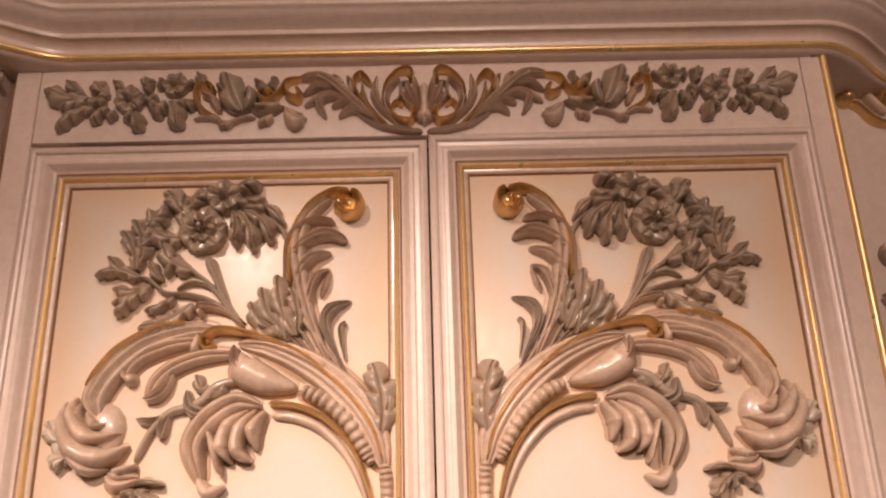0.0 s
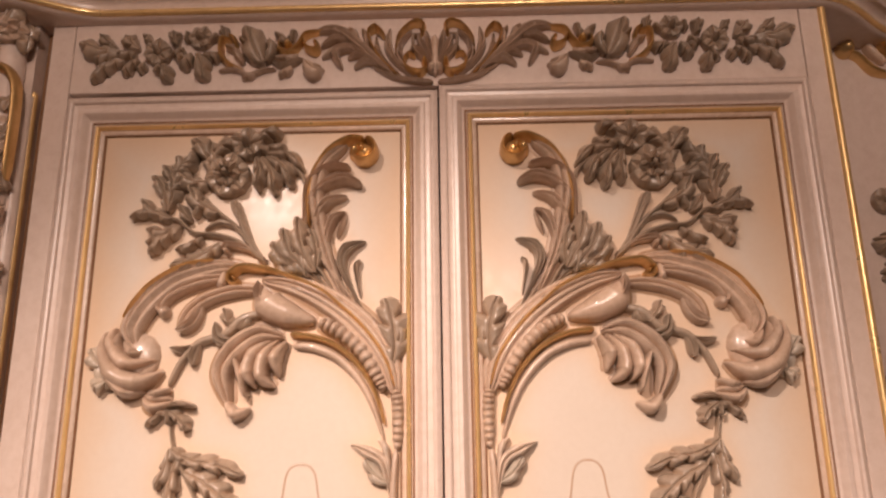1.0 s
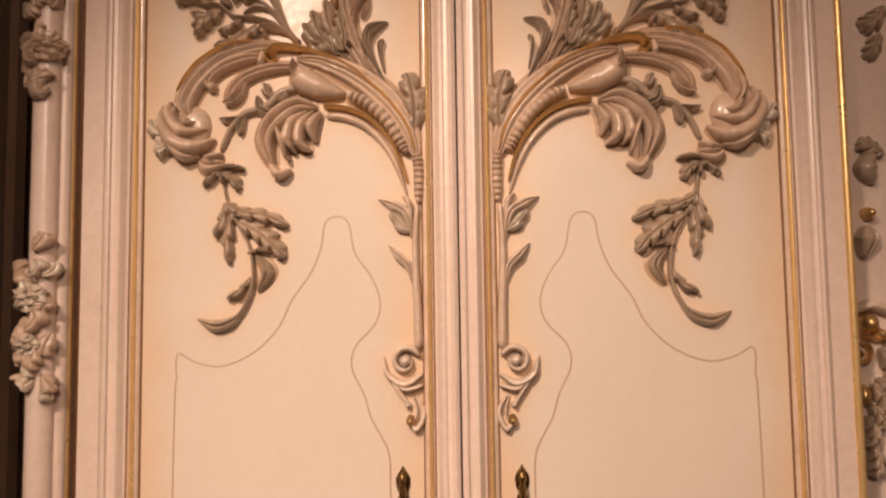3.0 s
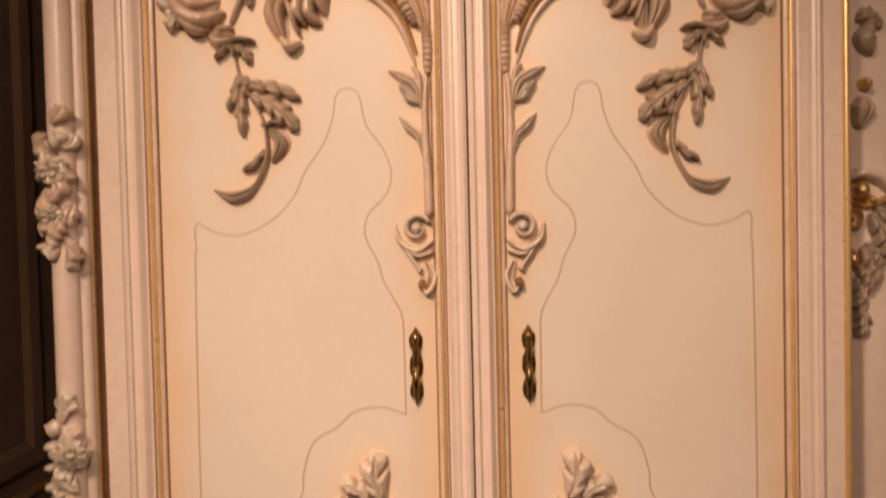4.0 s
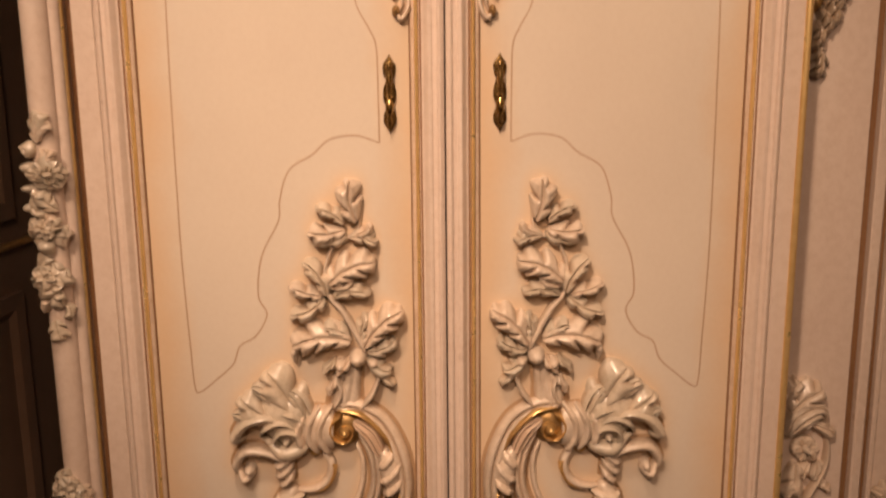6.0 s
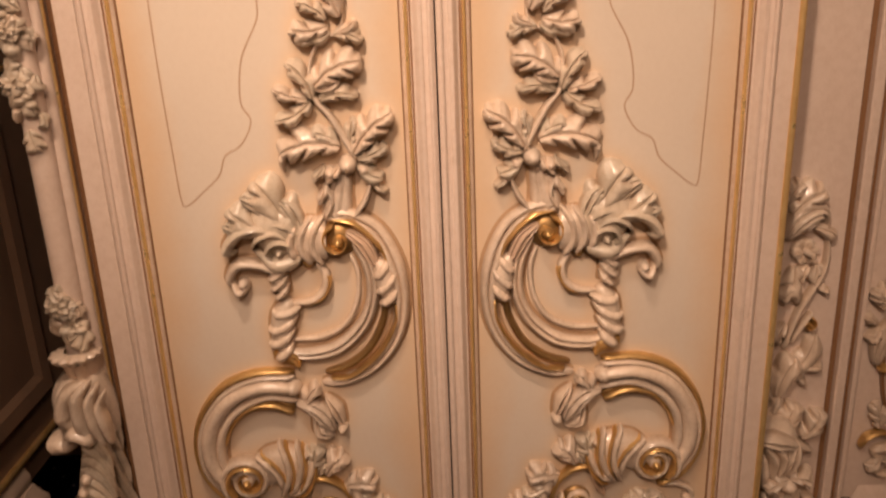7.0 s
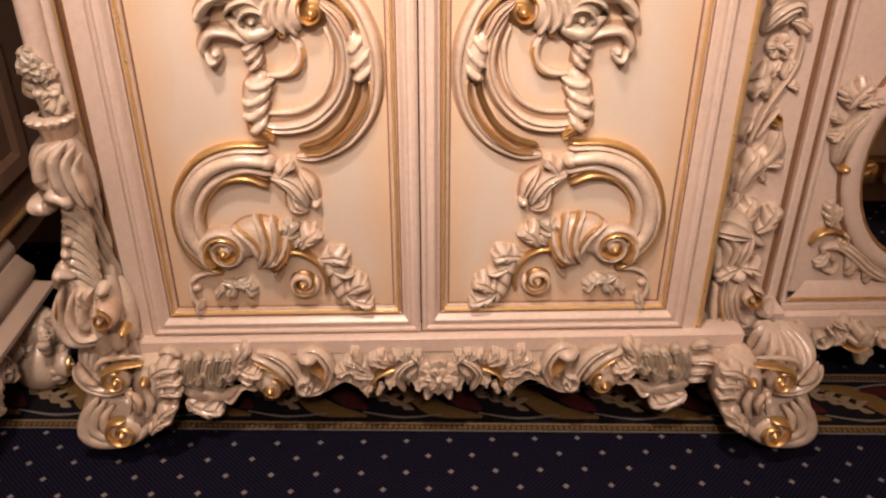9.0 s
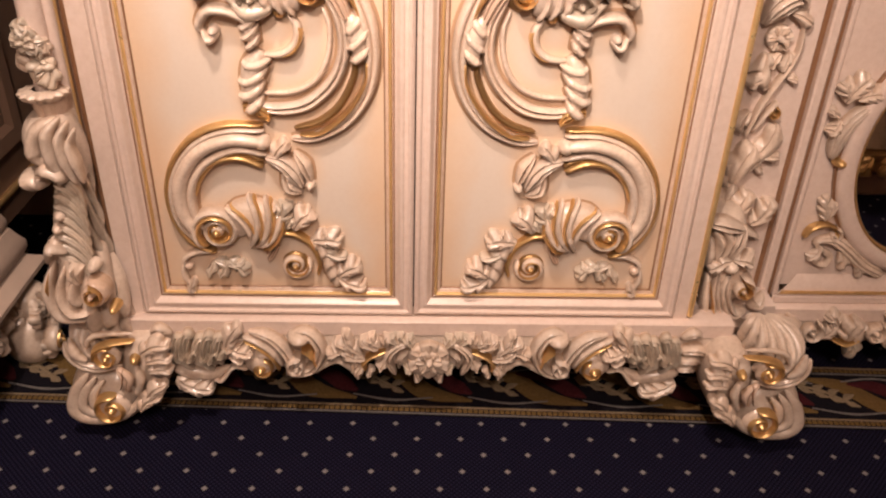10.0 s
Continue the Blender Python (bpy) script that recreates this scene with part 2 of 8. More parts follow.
# ---- mesh tools ----
class Shape:
    """Collects sheets of points and solids, and turns them into one mesh."""

    def __init__(self):
        self.v, self.f, self.g = [], [], []

    def sheet(self, p, loop=False, glaze=None):
        """A grid of points; glaze says how much umber each one carries."""
        p = np.asarray(p, float)
        n, m, _ = p.shape
        k = len(self.v)
        self.v.extend(map(tuple, p.reshape(-1, 3)))
        self.g.extend([0.0] * (n * m) if glaze is None else np.clip(glaze, 0, 1).ravel().tolist())
        for i in range(n - 1):
            for j in range(m if loop else m - 1):
                q = (j + 1) % m
                self.f.append((k + i * m + j, k + i * m + q, k + (i + 1) * m + q, k + (i + 1) * m + j))
        return self

    def box(self, x0, x1, y0, y1, z0, z1, bevel=0.0):
        b = bevel
        rings = []
        for z, e in ((z0, b), (z0 + b, 0), (z1 - b, 0), (z1, b)) if b else ((z0, 0), (z1, 0)):
            c = max(b, 0.0)
            if c:
                ring = [(x0 + e + c, y0 + e), (x1 - e - c, y0 + e), (x1 - e, y0 + e + c), (x1 - e, y1 - e - c), (x1 - e - c, y1 - e), (x0 + e + c, y1 - e), (x0 + e, y1 - e - c), (x0 + e, y0 + e + c)]
            else:
                ring = [(x0, y0), (x1, y0), (x1, y1), (x0, y1)]
            rings.append([(x, y, z) for x, y in ring])
        k, m = len(self.v), len(rings[0])
        self.sheet(rings, True)
        last = k + (len(rings) - 1) * m
        self.f.append(tuple(range(k + m - 1, k - 1, -1)))
        self.f.append(tuple(range(last, last + m)))
        return self

    def turned(self, axis_at, rows, sides=20, axis=2):
        """A lathe form: rows of (height, radius) round an upright (or lying) axis."""
        p = []
        for h, r in rows:
            ring = []
            for j in range(sides):
                a = 2 * math.pi * j / sides
                d = [0, 0, 0]
                d[axis], d[(axis + 1) % 3], d[(axis + 2) % 3] = h, r * math.cos(a), r * math.sin(a)
                ring.append([axis_at[i] + d[i] for i in range(3)])
            p.append(ring)
        return self.sheet(p, True)

    def done(self, name, mat, parent=None, label="", smooth=True, angle=40):
        me = bpy.data.meshes.new(name)
        me.from_pydata(self.v, [], self.f)
        if any(self.g):
            me.attributes.new("glaze", "FLOAT", "POINT").data.foreach_set("value", self.g)
        bm = bmesh.new()
        bm.from_mesh(me)
        bmesh.ops.remove_doubles(bm, verts=bm.verts, dist=1e-6)
        bmesh.ops.recalc_face_normals(bm, faces=bm.faces)
        bm.to_mesh(me)
        bm.free()
        if smooth:
            me.polygons.foreach_set("use_smooth", [True] * len(me.polygons))
            me.set_sharp_from_angle(angle=radians(angle))
        me.materials.append(mat)
        ob = new(name, me)
        if parent:
            ob.parent = parent
        return tagged(ob, label)


def empty(name, label, category, group="", kind=""):
    return tagged(new(name), label, category, group, kind)


def spline(points, per=9):
    """A smooth line through the points, as an array."""
    p = np.asarray(points, float)
    if len(p) == 2:
        return np.array([p[0] + (p[1] - p[0]) * t for t in np.linspace(0, 1, per + 1)])
    q = np.vstack([2 * p[0] - p[1], p, 2 * p[-1] - p[-2]])
    out = []
    for i in range(1, len(q) - 2):
        a, b, c, d = q[i - 1:i + 3]
        for t in np.arange(per) / per:
            out.append(0.5 * (2 * b + (c - a) * t + (2 * a - 5 * b + 4 * c - d) * t * t + (3 * b - a - 3 * c + d) * t ** 3))
    out.append(p[-1])
    return np.array(out)


class Carving(Shape):
    """Relief on an upright ground at depth y0 that faces -y; curl bows it round a post of that radius about x = axis."""

    def __init__(self, y0=0.0, axis=None, post=0.05):
        self.v, self.f, self.g = [], [], []
        self.y0, self.axis, self.post = y0, axis, post

    def lift(self, u, v, h):
        if self.axis is None:
            return np.stack([u, self.y0 - h, v], -1)
        a = np.clip((u - self.axis) / self.post, -2.2, 2.2)
        r = self.post + h
        return np.stack([self.axis + r * np.sin(a), self.y0 + self.post - r * np.cos(a), v], -1)

    def stem(self, points, widths, high, flutes=0, rings=0, per=9, blunt=0.35, base=0.0, cups=0, slant=0.5):
        c = spline(points, per)
        n = len(c)
        t = np.linspace(0, 1, n)
        w = np.interp(t, np.linspace(0, 1, len(widths)), widths) if not np.isscalar(widths) else np.full(n, widths)
        if rings or cups:
            n2 = max(n, rings * 6, cups * 11)
            t2 = np.linspace(0, 1, n2)
            c = np.stack([np.interp(t2, t, c[:, k]) for k in (0, 1)], -1)
            w, t, n = np.interp(t2, t, w), t2, n2
        d = np.gradient(c, axis=0)
        d /= np.linalg.norm(d, axis=1)[:, None] + 1e-9
        nrm = np.stack([-d[:, 1], d[:, 0]], -1)
        m = 9 + 8 * flutes
        s = -np.cos(np.linspace(0, math.pi, m))
        cross = np.sqrt(np.clip(1 - s * s, 0, 1)) ** 0.8
        # umber goes along the foot of the piece and into its valleys
        umber_mix = np.repeat(np.clip((np.abs(s) - 0.86) / 0.12, 0, 0.85)[None], n, 0)
        if flutes:
            crest = np.abs(np.sin(math.pi * (flutes + 1) * (s + 1) / 2)) ** 0.8
            cross = cross * (0.58 + 0.42 * crest)
            umber_mix = np.maximum(umber_mix, np.clip(0.75 - 2.2 * crest, 0, 1)[None])
        hh = high * (w / w.max()) ** 0.6
        if rings:
            hh = hh * (0.62 + 0.38 * np.abs(np.sin(math.pi * rings * t)) ** 0.6)
            w = w * (0.86 + 0.14 * np.abs(np.sin(math.pi * rings * t)) ** 0.6)
            umber_mix = np.maximum(umber_mix, np.clip(0.8 - 2.0 * np.abs(np.sin(math.pi * rings * t)), 0, 1)[:, None])
        end = np.clip(np.minimum(t, 1 - t) * (np.linalg.norm(np.diff(c, axis=0), axis=1).sum() / (w.mean() * 1.1)), 0, 1)
        end = blunt + (1 - blunt) * np.sqrt(1 - (1 - end) ** 2)
        w, hh = w * end, hh * (0.4 + 0.6 * end)
        p = c[:, None, :] + nrm[:, None, :] * (s[None, :, None] * w[:, None, None] / 2)
        h = base * (cross > 0.01)[None, :] + cross[None, :] * hh[:, None]
        if cups:
            run = (cups * t[:, None] + slant * (0.6 * s[None] + 0.4 * (1 - s[None] ** 2))) % 1.0
            h = h * (0.58 + 0.42 * run ** 0.55 * np.clip((1 - run) / 0.16, 0, 1) ** 0.7)
            umber_mix = np.maximum(umber_mix, np.clip(0.8 - 6 * np.minimum(run, 1 - run), 0, 1))
        g = self.lift(p[..., 0], p[..., 1], h)
        first = np.repeat(self.lift(c[:1, 0], c[:1, 1], np.zeros(1))[None], m, 1)
        last = np.repeat(self.lift(c[-1:, 0], c[-1:, 1], np.zeros(1))[None], m, 1)
        return self.sheet(np.concatenate([first, g, last], 0), glaze=np.concatenate([umber_mix[:1], umber_mix, umber_mix[-1:]], 0))

    def tongue(self, base, tip, width, high, bend=0.0, lo=0.55, n=13, m=15, root=0.55, groove=0.42, ground=0.0, curl=0.25, point=5.0, blade=0.46):
        """One lobe of a leaf, hollowed by two flutes, its end rolled up."""
        b, e = np.array(base, float), np.array(tip, float)
        d = e - b
        side = np.array([-d[1], d[0]])
        t = np.linspace(0, 1, n)
        c = b + d * t[:, None] + side * (bend * 4 * t * (1 - t))[:, None]
        g = np.gradient(c, axis=0)
        g /= np.linalg.norm(g, axis=1)[:, None] + 1e-9
        nrm = np.stack([-g[:, 1], g[:, 0]], -1)
        env = (root + (1 - root) * np.sin(math.pi * np.clip(t * 1.15, 0, 1) * 0.5)) * np.clip(1 - t ** point, 0, 1) ** blade + 0.02
        s = np.linspace(-1, 1, m)
        vein = (np.exp(-((s - 0.34) / 0.17) ** 2) + np.exp(-((s + 0.30) / 0.17) ** 2))[None] * np.clip(1.25 - t ** 3, 0, 1)[:, None]
        cross = (1 - np.abs(s) ** 3 * 0.60)[None] * (1 - groove * vein)
        umber_mix = np.maximum(0.75 * vein ** 3, np.clip((np.abs(s) - 0.9) / 0.1, 0, 0.7)[None])
        prof = high * (lo + (1 - lo) * np.sin(math.pi * np.clip(t * 0.85 + 0.08, 0, 1))) + curl * high * t ** 4
        p = c[:, None] + nrm[:, None] * (s[None, :, None] * env[:, None, None] * width / 2)
        h = ground + cross * prof[:, None]
        edge_l, edge_r = p[:, :1], p[:, -1:]
        p = np.concatenate([edge_l, p, edge_r], 1)
        z = np.full((n, 1), 0.0)
        h = np.concatenate([z, h, z], 1)
        p, h = np.concatenate([p[:1], p, p[-1:]], 0), np.concatenate([h[:1] * 0, h, h[-1:] * 0], 0)
        umber_mix = np.pad(umber_mix, 1, mode="edge")
        return self.sheet(self.lift(p[..., 0], p[..., 1], h), glaze=umber_mix)

    def close_rim(self, p, h, umber_mix=None):
        """A leaf's sheet with its rim carried down to the ground."""
        p = np.concatenate([p[:, :1], p, p[:, -1:]], 1)
        h = np.concatenate([h[:, :1] * 0, h, h[:, -1:] * 0], 1)
        p, h = np.concatenate([p[:1], p, p[-1:]], 0), np.concatenate([h[:1] * 0, h, h[-1:] * 0], 0)
        return self.sheet(self.lift(p[..., 0], p[..., 1], h), glaze=None if umber_mix is None else np.pad(umber_mix, 1, mode="edge"))

    def acanthus(self, base, tip, width, high, bend=0.0, lobes=3, sides="both", open_angle=42, ground=0.0):
        """A fleshy acanthus leaf: rounded lobes that alternate along a sunk midrib, puffed and rolled up at the margin, the lower half lifted clear."""
        b, e = np.array(base, float), np.array(tip, float)
        d = e - b
        length = np.linalg.norm(d)
        perp = np.array([-d[1], d[0]])
        n, m = 8 * lobes + 12, 17
        t = np.linspace(0, 1, n)
        c = b + d * t[:, None] + perp * (bend * 4 * t * (1 - t))[:, None]
        g = np.gradient(c, axis=0)
        g /= np.linalg.norm(g, axis=1)[:, None] + 1e-9
        nrm = np.stack([-g[:, 1], g[:, 0]], -1)
        s = np.linspace(-1, 1, m)
        side = np.abs(s)[None]
        run = (lobes * t[:, None] ** 0.92 + np.where(s < 0, 0.05, 0.43)[None]) % 1.0
        lobe = np.where(run < 0.62, np.sin(math.pi / 2 * run / 0.62), np.cos(math.pi / 2 * (run - 0.62) / 0.38)) ** 0.7
        lobe = 1 - (1 - lobe) * np.clip((1 - t) * 4, 0, 1)[:, None]
        env = (0.40 + 0.60 * np.sin(math.pi * np.clip(0.14 + 0.78 * t, 0, 1))) * np.sqrt(np.clip(1 - t ** 5, 0, 1))
        half = min(0.60 * width, 0.48 * length) * env[:, None] * (0.52 + 0.48 * lobe)
        if sides != "both":
            half = half * np.where((s < 0) == (sides == "left"), 0.3, 1.0)[None]
        sweep = 1.0 * math.cos(radians(open_angle)) * side ** 1.5
        p = c[:, None] + nrm[:, None] * (s[None] * half)[..., None] + g[:, None] * (sweep * half)[..., None]
        twist = -0.30 * np.sign(nrm[:, 1].mean() + 1e-6)
        rise = 0.58 + 0.40 * np.sin(math.pi * (0.10 + 0.75 * t)) + 0.28 * t ** 4
        h = high * rise[:, None] * (1 - 0.55 * side ** 3) * (1 - 0.50 * (1 - lobe) * side ** 1.2) * (1 - 0.26 * np.exp(-(s / 0.13) ** 2))[None]
        h = h * (1 - 0.15 * np.exp(-((run - 0.5) / 0.13) ** 2) * side) * (1 + twist * s)[None]
        h = ground + h * (1 - 0.45 * t[:, None] ** 14) + high * 0.08 * lobe * side ** 5
        umber_mix = np.maximum(1.2 * (1 - lobe) * side ** 0.8, 0.7 * np.exp(-(s / 0.09) ** 2)[None] * (1 - t)[:, None])
        return self.close_rim(p, h, umber_mix)

    def trefoil(self, base, tip, width, high, bend=0.0, ground=0.0):
        """A plump short leaf of a few rounded lobes."""
        return self.acanthus(base, tip, 1.35 * width, high, bend, 2, "both", 48, ground)

    def dome(self, at, r, high, squash=1.0, rings=5, sides=14, ground=0.0):
        p = []
        for i in range(rings + 1):
            a = math.pi / 2 * i / rings
            rr, hh = r * math.cos(a), ground + high * math.sin(a)
            ang = np.arange(sides) * 2 * math.pi / sides
            p.append(self.lift(at[0] + rr * np.cos(ang), at[1] + rr * squash * np.sin(ang), np.full(sides, hh)))
        p.insert(0, self.lift(at[0] + r * np.cos(ang), at[1] + r * squash * np.sin(ang), np.zeros(sides)))
        return self.sheet(p, True)

    def volute(self, at, radius, turns, start, sense, width, high, eye=0.3, grow=0.0):
        """A spiral that runs in to an eye."""
        pts = []
        for i in range(int(turns * 10) + 1):
            k = i / (turns * 10)
            r = radius * (1 - 0.78 * k)
            a = radians(start) + sense * 2 * math.pi * turns * k
            pts.append((at[0] + r * math.cos(a), at[1] + r * math.sin(a)))
        self.stem(pts, [width, width * 0.85, width * 0.55], high, per=3, base=0.0)
        if eye:
            self.dome(at, radius * eye, high * (1.15 + grow))
        return self

    def petal(self, at, r, petals, high, turn, layer, i):
        rr = r * (1 - 0.38 * layer)
        a = radians(turn) + 2 * math.pi * (i + 0.5 * layer) / petals
        u = np.array([math.cos(a), math.sin(a)])
        return self.tongue(np.array(at) + u * rr * 0.15, np.array(at) + u * rr, 2.15 * rr * math.sin(math.pi / petals), high * (0.62 + 0.25 * layer + 0.10 * (i % 2)), 0.0, root=0.4, n=9, m=9, curl=0.3, point=5.5, blade=0.42, groove=0.3)


def blossom(name, mat, at, r, petals, high, turn=0.0, layers=1, y0=0.0, parent=None, label="", axis=None, post=0.05):
    """A carved flower, petal by petal round its heart."""
    made = []
    for layer in range(layers):
        for i in range(petals):
            made.append(Carving(y0, axis, post).petal(at, r, petals, high, turn, layer, i).done("petal", mat, parent, "", True, 62))
    made.append(Carving(y0, axis, post).dome(at, r * 0.27, high * 1.1, rings=4, sides=10).done(name + "_heart", mat, parent, label, True, 62))
    return made


def mirrored(ob, parent, shift=0.0):
    """The same mesh again, turned over from left to right about x = shift / 2."""
    twin = new(ob.name.split(".")[0], ob.data)
    twin.parent = parent
    twin.matrix_basis = Matrix.Translation((shift, 0, 0)) @ Matrix.Diagonal((-1, 1, 1, 1))
    for key in ("label",):
        if key in ob:
            twin[key] = ob[key]
    return twin


def stretch(name, mat, parent, line, profile, label="", close=False, smooth=True):
    """A moulding: profile of (out, up) along a plan line of (x, y, nx, ny)."""
    s = Shape()
    s.sheet([[(x + nx * o, y + ny * o, z) for o, z in profile] for x, y, nx, ny in line])
    return s.done(name, mat, parent, label, smooth)


def mitred(name, mat, parent, x0, x1, z0, z1, profile, y0, label="", sides="LRTB", corner=None):
    """Four mitred lengths of a frame, each one a piece: profile of (inset, proud)."""
    made = []
    for key in sides:
        s = Shape()
        rows = []
        for end in (0, 1):
            row = []
            for i, h in profile:
                a, b, c, d = x0 + i, x1 - i, z0 + i, z1 - i
                x, z = {"L": ((a, c), (a, d)), "R": ((b, c), (b, d)), "T": ((a, d), (b, d)), "B": ((a, c), (b, c))}[key][end]
                row.append((x, y0 - h, z))
            rows.append(row)
        s.sheet(rows)
        made.append(s.done(name[key] if isinstance(name, dict) else name, mat, parent, label, True, 32))
    return made

# ---- room ----
def slab(name, mat, x0, x1, y0, y1, z0, z1, label, category):
    return tagged(Shape().box(x0, x1, y0, y1, z0, z1).done(name, mat, None, "", False), label, category, kind="structure")


X0, X1, Y0, Y1, TOP = -2.6, 3.4, -4.4, 0.75, 2.95
slab("floor", CARPET, X0, X1, Y0, Y1, -0.1, 0.0, "navy wool carpet with cream dots", "carpet")
slab("ceiling", CEILING, X0, X1, Y0, Y1, TOP, TOP + 0.1, "plain warm white ceiling", "ceiling")
slab("wall_north", PLASTER, X0 - 0.1, X1 + 0.1, Y1, Y1 + 0.1, 0, TOP, "plain plaster wall behind the wardrobe", "wall")
slab("wall_south", PLASTER, X0 - 0.1, X1 + 0.1, Y0 - 0.1, Y0, 0, TOP, "plain plaster wall of the showroom", "wall")
slab("wall_west", PLASTER, X0 - 0.1, X0, Y0, Y1, 0, TOP, "plain plaster wall of the showroom", "wall")
slab("wall_east", PLASTER, X1, X1 + 0.1, Y0, Y1, 0, TOP, "plain plaster wall of the showroom", "wall")


# ---- carpet border ----
def carpet_border():
    """A woven band: two beaded ochre edges and a running ribbon with leaves between them."""
    top = empty("carpet_border", "woven carpet border with ochre ribbon and maroon leaves", "carpet border")
    top.matrix_basis = pose(0.03, -0.036, 0.0, 0, 0, -2.1)
    x0, x1, deep = -2.3, 3.0, 0.186
    Shape().box(x0, x1, 0, deep, 0.001, 0.004).done("ground", WOOL_DARK, top)
    for y in (0.0, deep - 0.024):
        Shape().box(x0, x1, y, y + 0.004, 0.0041, 0.0058).done("line", WOOL_GREY, top)
        Shape().box(x0, x1, y + 0.020, y + 0.024, 0.0041, 0.0058).done("line", WOOL_BEIGE, top)
        rope = Shape()
        for i in range(int((x1 - x0) / 0.0105)):
            x = x0 + i * 0.0105
            rope.box(x, x + 0.0086, y + 0.0065, y + 0.0175, 0.0041, 0.0068, 0.0012)
        tagged(rope.done("rope_edge", WOOL_GOLD, top, "ochre beaded rope edging"), kind="stuff")

    def blade(pts, widths, mat, name, z):
        c = spline(pts, 8)
        g = np.gradient(c, axis=0)
        g /= np.linalg.norm(g, axis=1)[:, None]
        n = np.stack([-g[:, 1], g[:, 0]], -1)
        w = np.interp(np.linspace(0, 1, len(c)), np.linspace(0, 1, len(widths)), widths)
        s = Shape()
        s.sheet([[(p[0] + q[0] * k * r, p[1] + q[1] * k * r, z + 0.0014 * (1 - k * k)) for k in (-1, -0.5, 0, 0.5, 1)] for p, q, r in zip(c, n, w)])
        return s.done(name, mat, top)

    mid, step = deep / 2, 0.232
    for i in range(12):
        x = -1.55 + i * step + 0.05
        blade([(x - 0.02, mid + 0.052), (x + 0.05, mid + 0.03), (x + 0.11, mid - 0.028), (x + 0.20, mid - 0.05)], [0.006, 0.022, 0.024, 0.004], WOOL_GOLD, "ribbon", 0.0048)
        blade([(x + 0.06, mid + 0.038), (x + 0.12, mid + 0.03), (x + 0.17, mid - 0.01), (x + 0.20, mid - 0.03)], [0.004, 0.020, 0.020, 0.003], WOOL_RED, "maroon_leaf", 0.0056)
        blade([(x + 0.05, mid + 0.045), (x + 0.13, mid + 0.058), (x + 0.22, mid + 0.035)], [0.002, 0.0035, 0.002], WOOL_GREY, "vine_line", 0.0062)
        blade([(x - 0.04, mid - 0.04), (x + 0.04, mid - 0.055), (x + 0.12, mid - 0.045)], [0.002, 0.0035, 0.002], WOOL_GREY, "vine_line", 0.0062)
        blade([(x - 0.05, mid + 0.03), (x + 0.0, mid + 0.012), (x + 0.055, mid - 0.028)], [0.002, 0.005, 0.002], WOOL_BEIGE, "leaf_rib", 0.0066)
        for k in range(4):
            cx, cy = x - 0.045 + k * 0.027, mid + 0.026 - k * 0.013
            for sg in (1, -1):
                blade([(cx, cy), (cx + 0.012, cy + sg * 0.012), (cx + 0.026, cy + sg * 0.018)], [0.004, 0.009, 0.002], WOOL_BEIGE, "leaflet", 0.0060)
    return top


carpet_border()

# ---- wardrobe ----
wardrobe = empty("wardrobe", "ivory baroque wardrobe with carved gilded double doors", "wardrobe")
BASE, DOOR_LOW, DOOR_TOP, FRIEZE_TOP = 0.165, 0.234, 2.190, 2.297
FACE = -0.017                       # front of the stiles and the frieze


def carcass():
    s = Shape()
    s.box(-0.578, -0.560, 0.012, 0.60, BASE, 2.34)
    s.box(0.508, 0.524, 0.004, 0.60, BASE, 2.34)
    s.box(-0.560, 0.508, 0.582, 0.60, BASE, 2.34)
    s.box(-0.560, 0.508, 0.020, 0.582, BASE, BASE + 0.02)
    s.box(-0.560, 0.508, 0.020, 0.582, 2.31, 2.34)
    s.done("body", SHELL_INNER, wardrobe, "", False)
    # stiles beside the doors
    Shape().box(-0.517, -0.4865, FACE, 0.018, 0.208, 2.318, 0.0012).done("stile", IVORY, wardrobe)
    Shape().box(0.4865, 0.512, FACE, 0.018, 0.208, 2.318, 0.0012).done("stile", IVORY, wardrobe)
    # frieze board, jointed to the stiles
    Shape().box(-0.4855, 0.4855, FACE + 0.0006, 0.018, DOOR_TOP + 0.003, 2.33, 0.0008).done("frieze", IVORY, wardrobe)
    # rail under the doors, standing a little proud
    Shape().box(-0.545, 0.60, -0.036, 0.016, 0.196, 0.2295, 0.003).done("base_rail", IVORY, wardrobe)
    # glazed groove and gilded beads along the outer edges
    Shape().box(-0.5325, -0.5175, 0.004, 0.017, 0.232, 2.31).done("groove", GLAZED, wardrobe)
    for x, y, top in ((-0.5345, -0.012, 2.20), (0.5165, -0.016, 2.31)):
        Shape().turned((x, y, 0), [(0.232, 0.001), (0.236, 0.0052), (top - 0.004, 0.0052), (top, 0.001)], 12).done("gilded_bead", GILT, wardrobe, "slim gilded bead")
    Shape().box(0.5125, 0.5205, -0.010, 0.10, 0.232, 2.33).done("corner_fillet", GLAZED, wardrobe)


carcass()


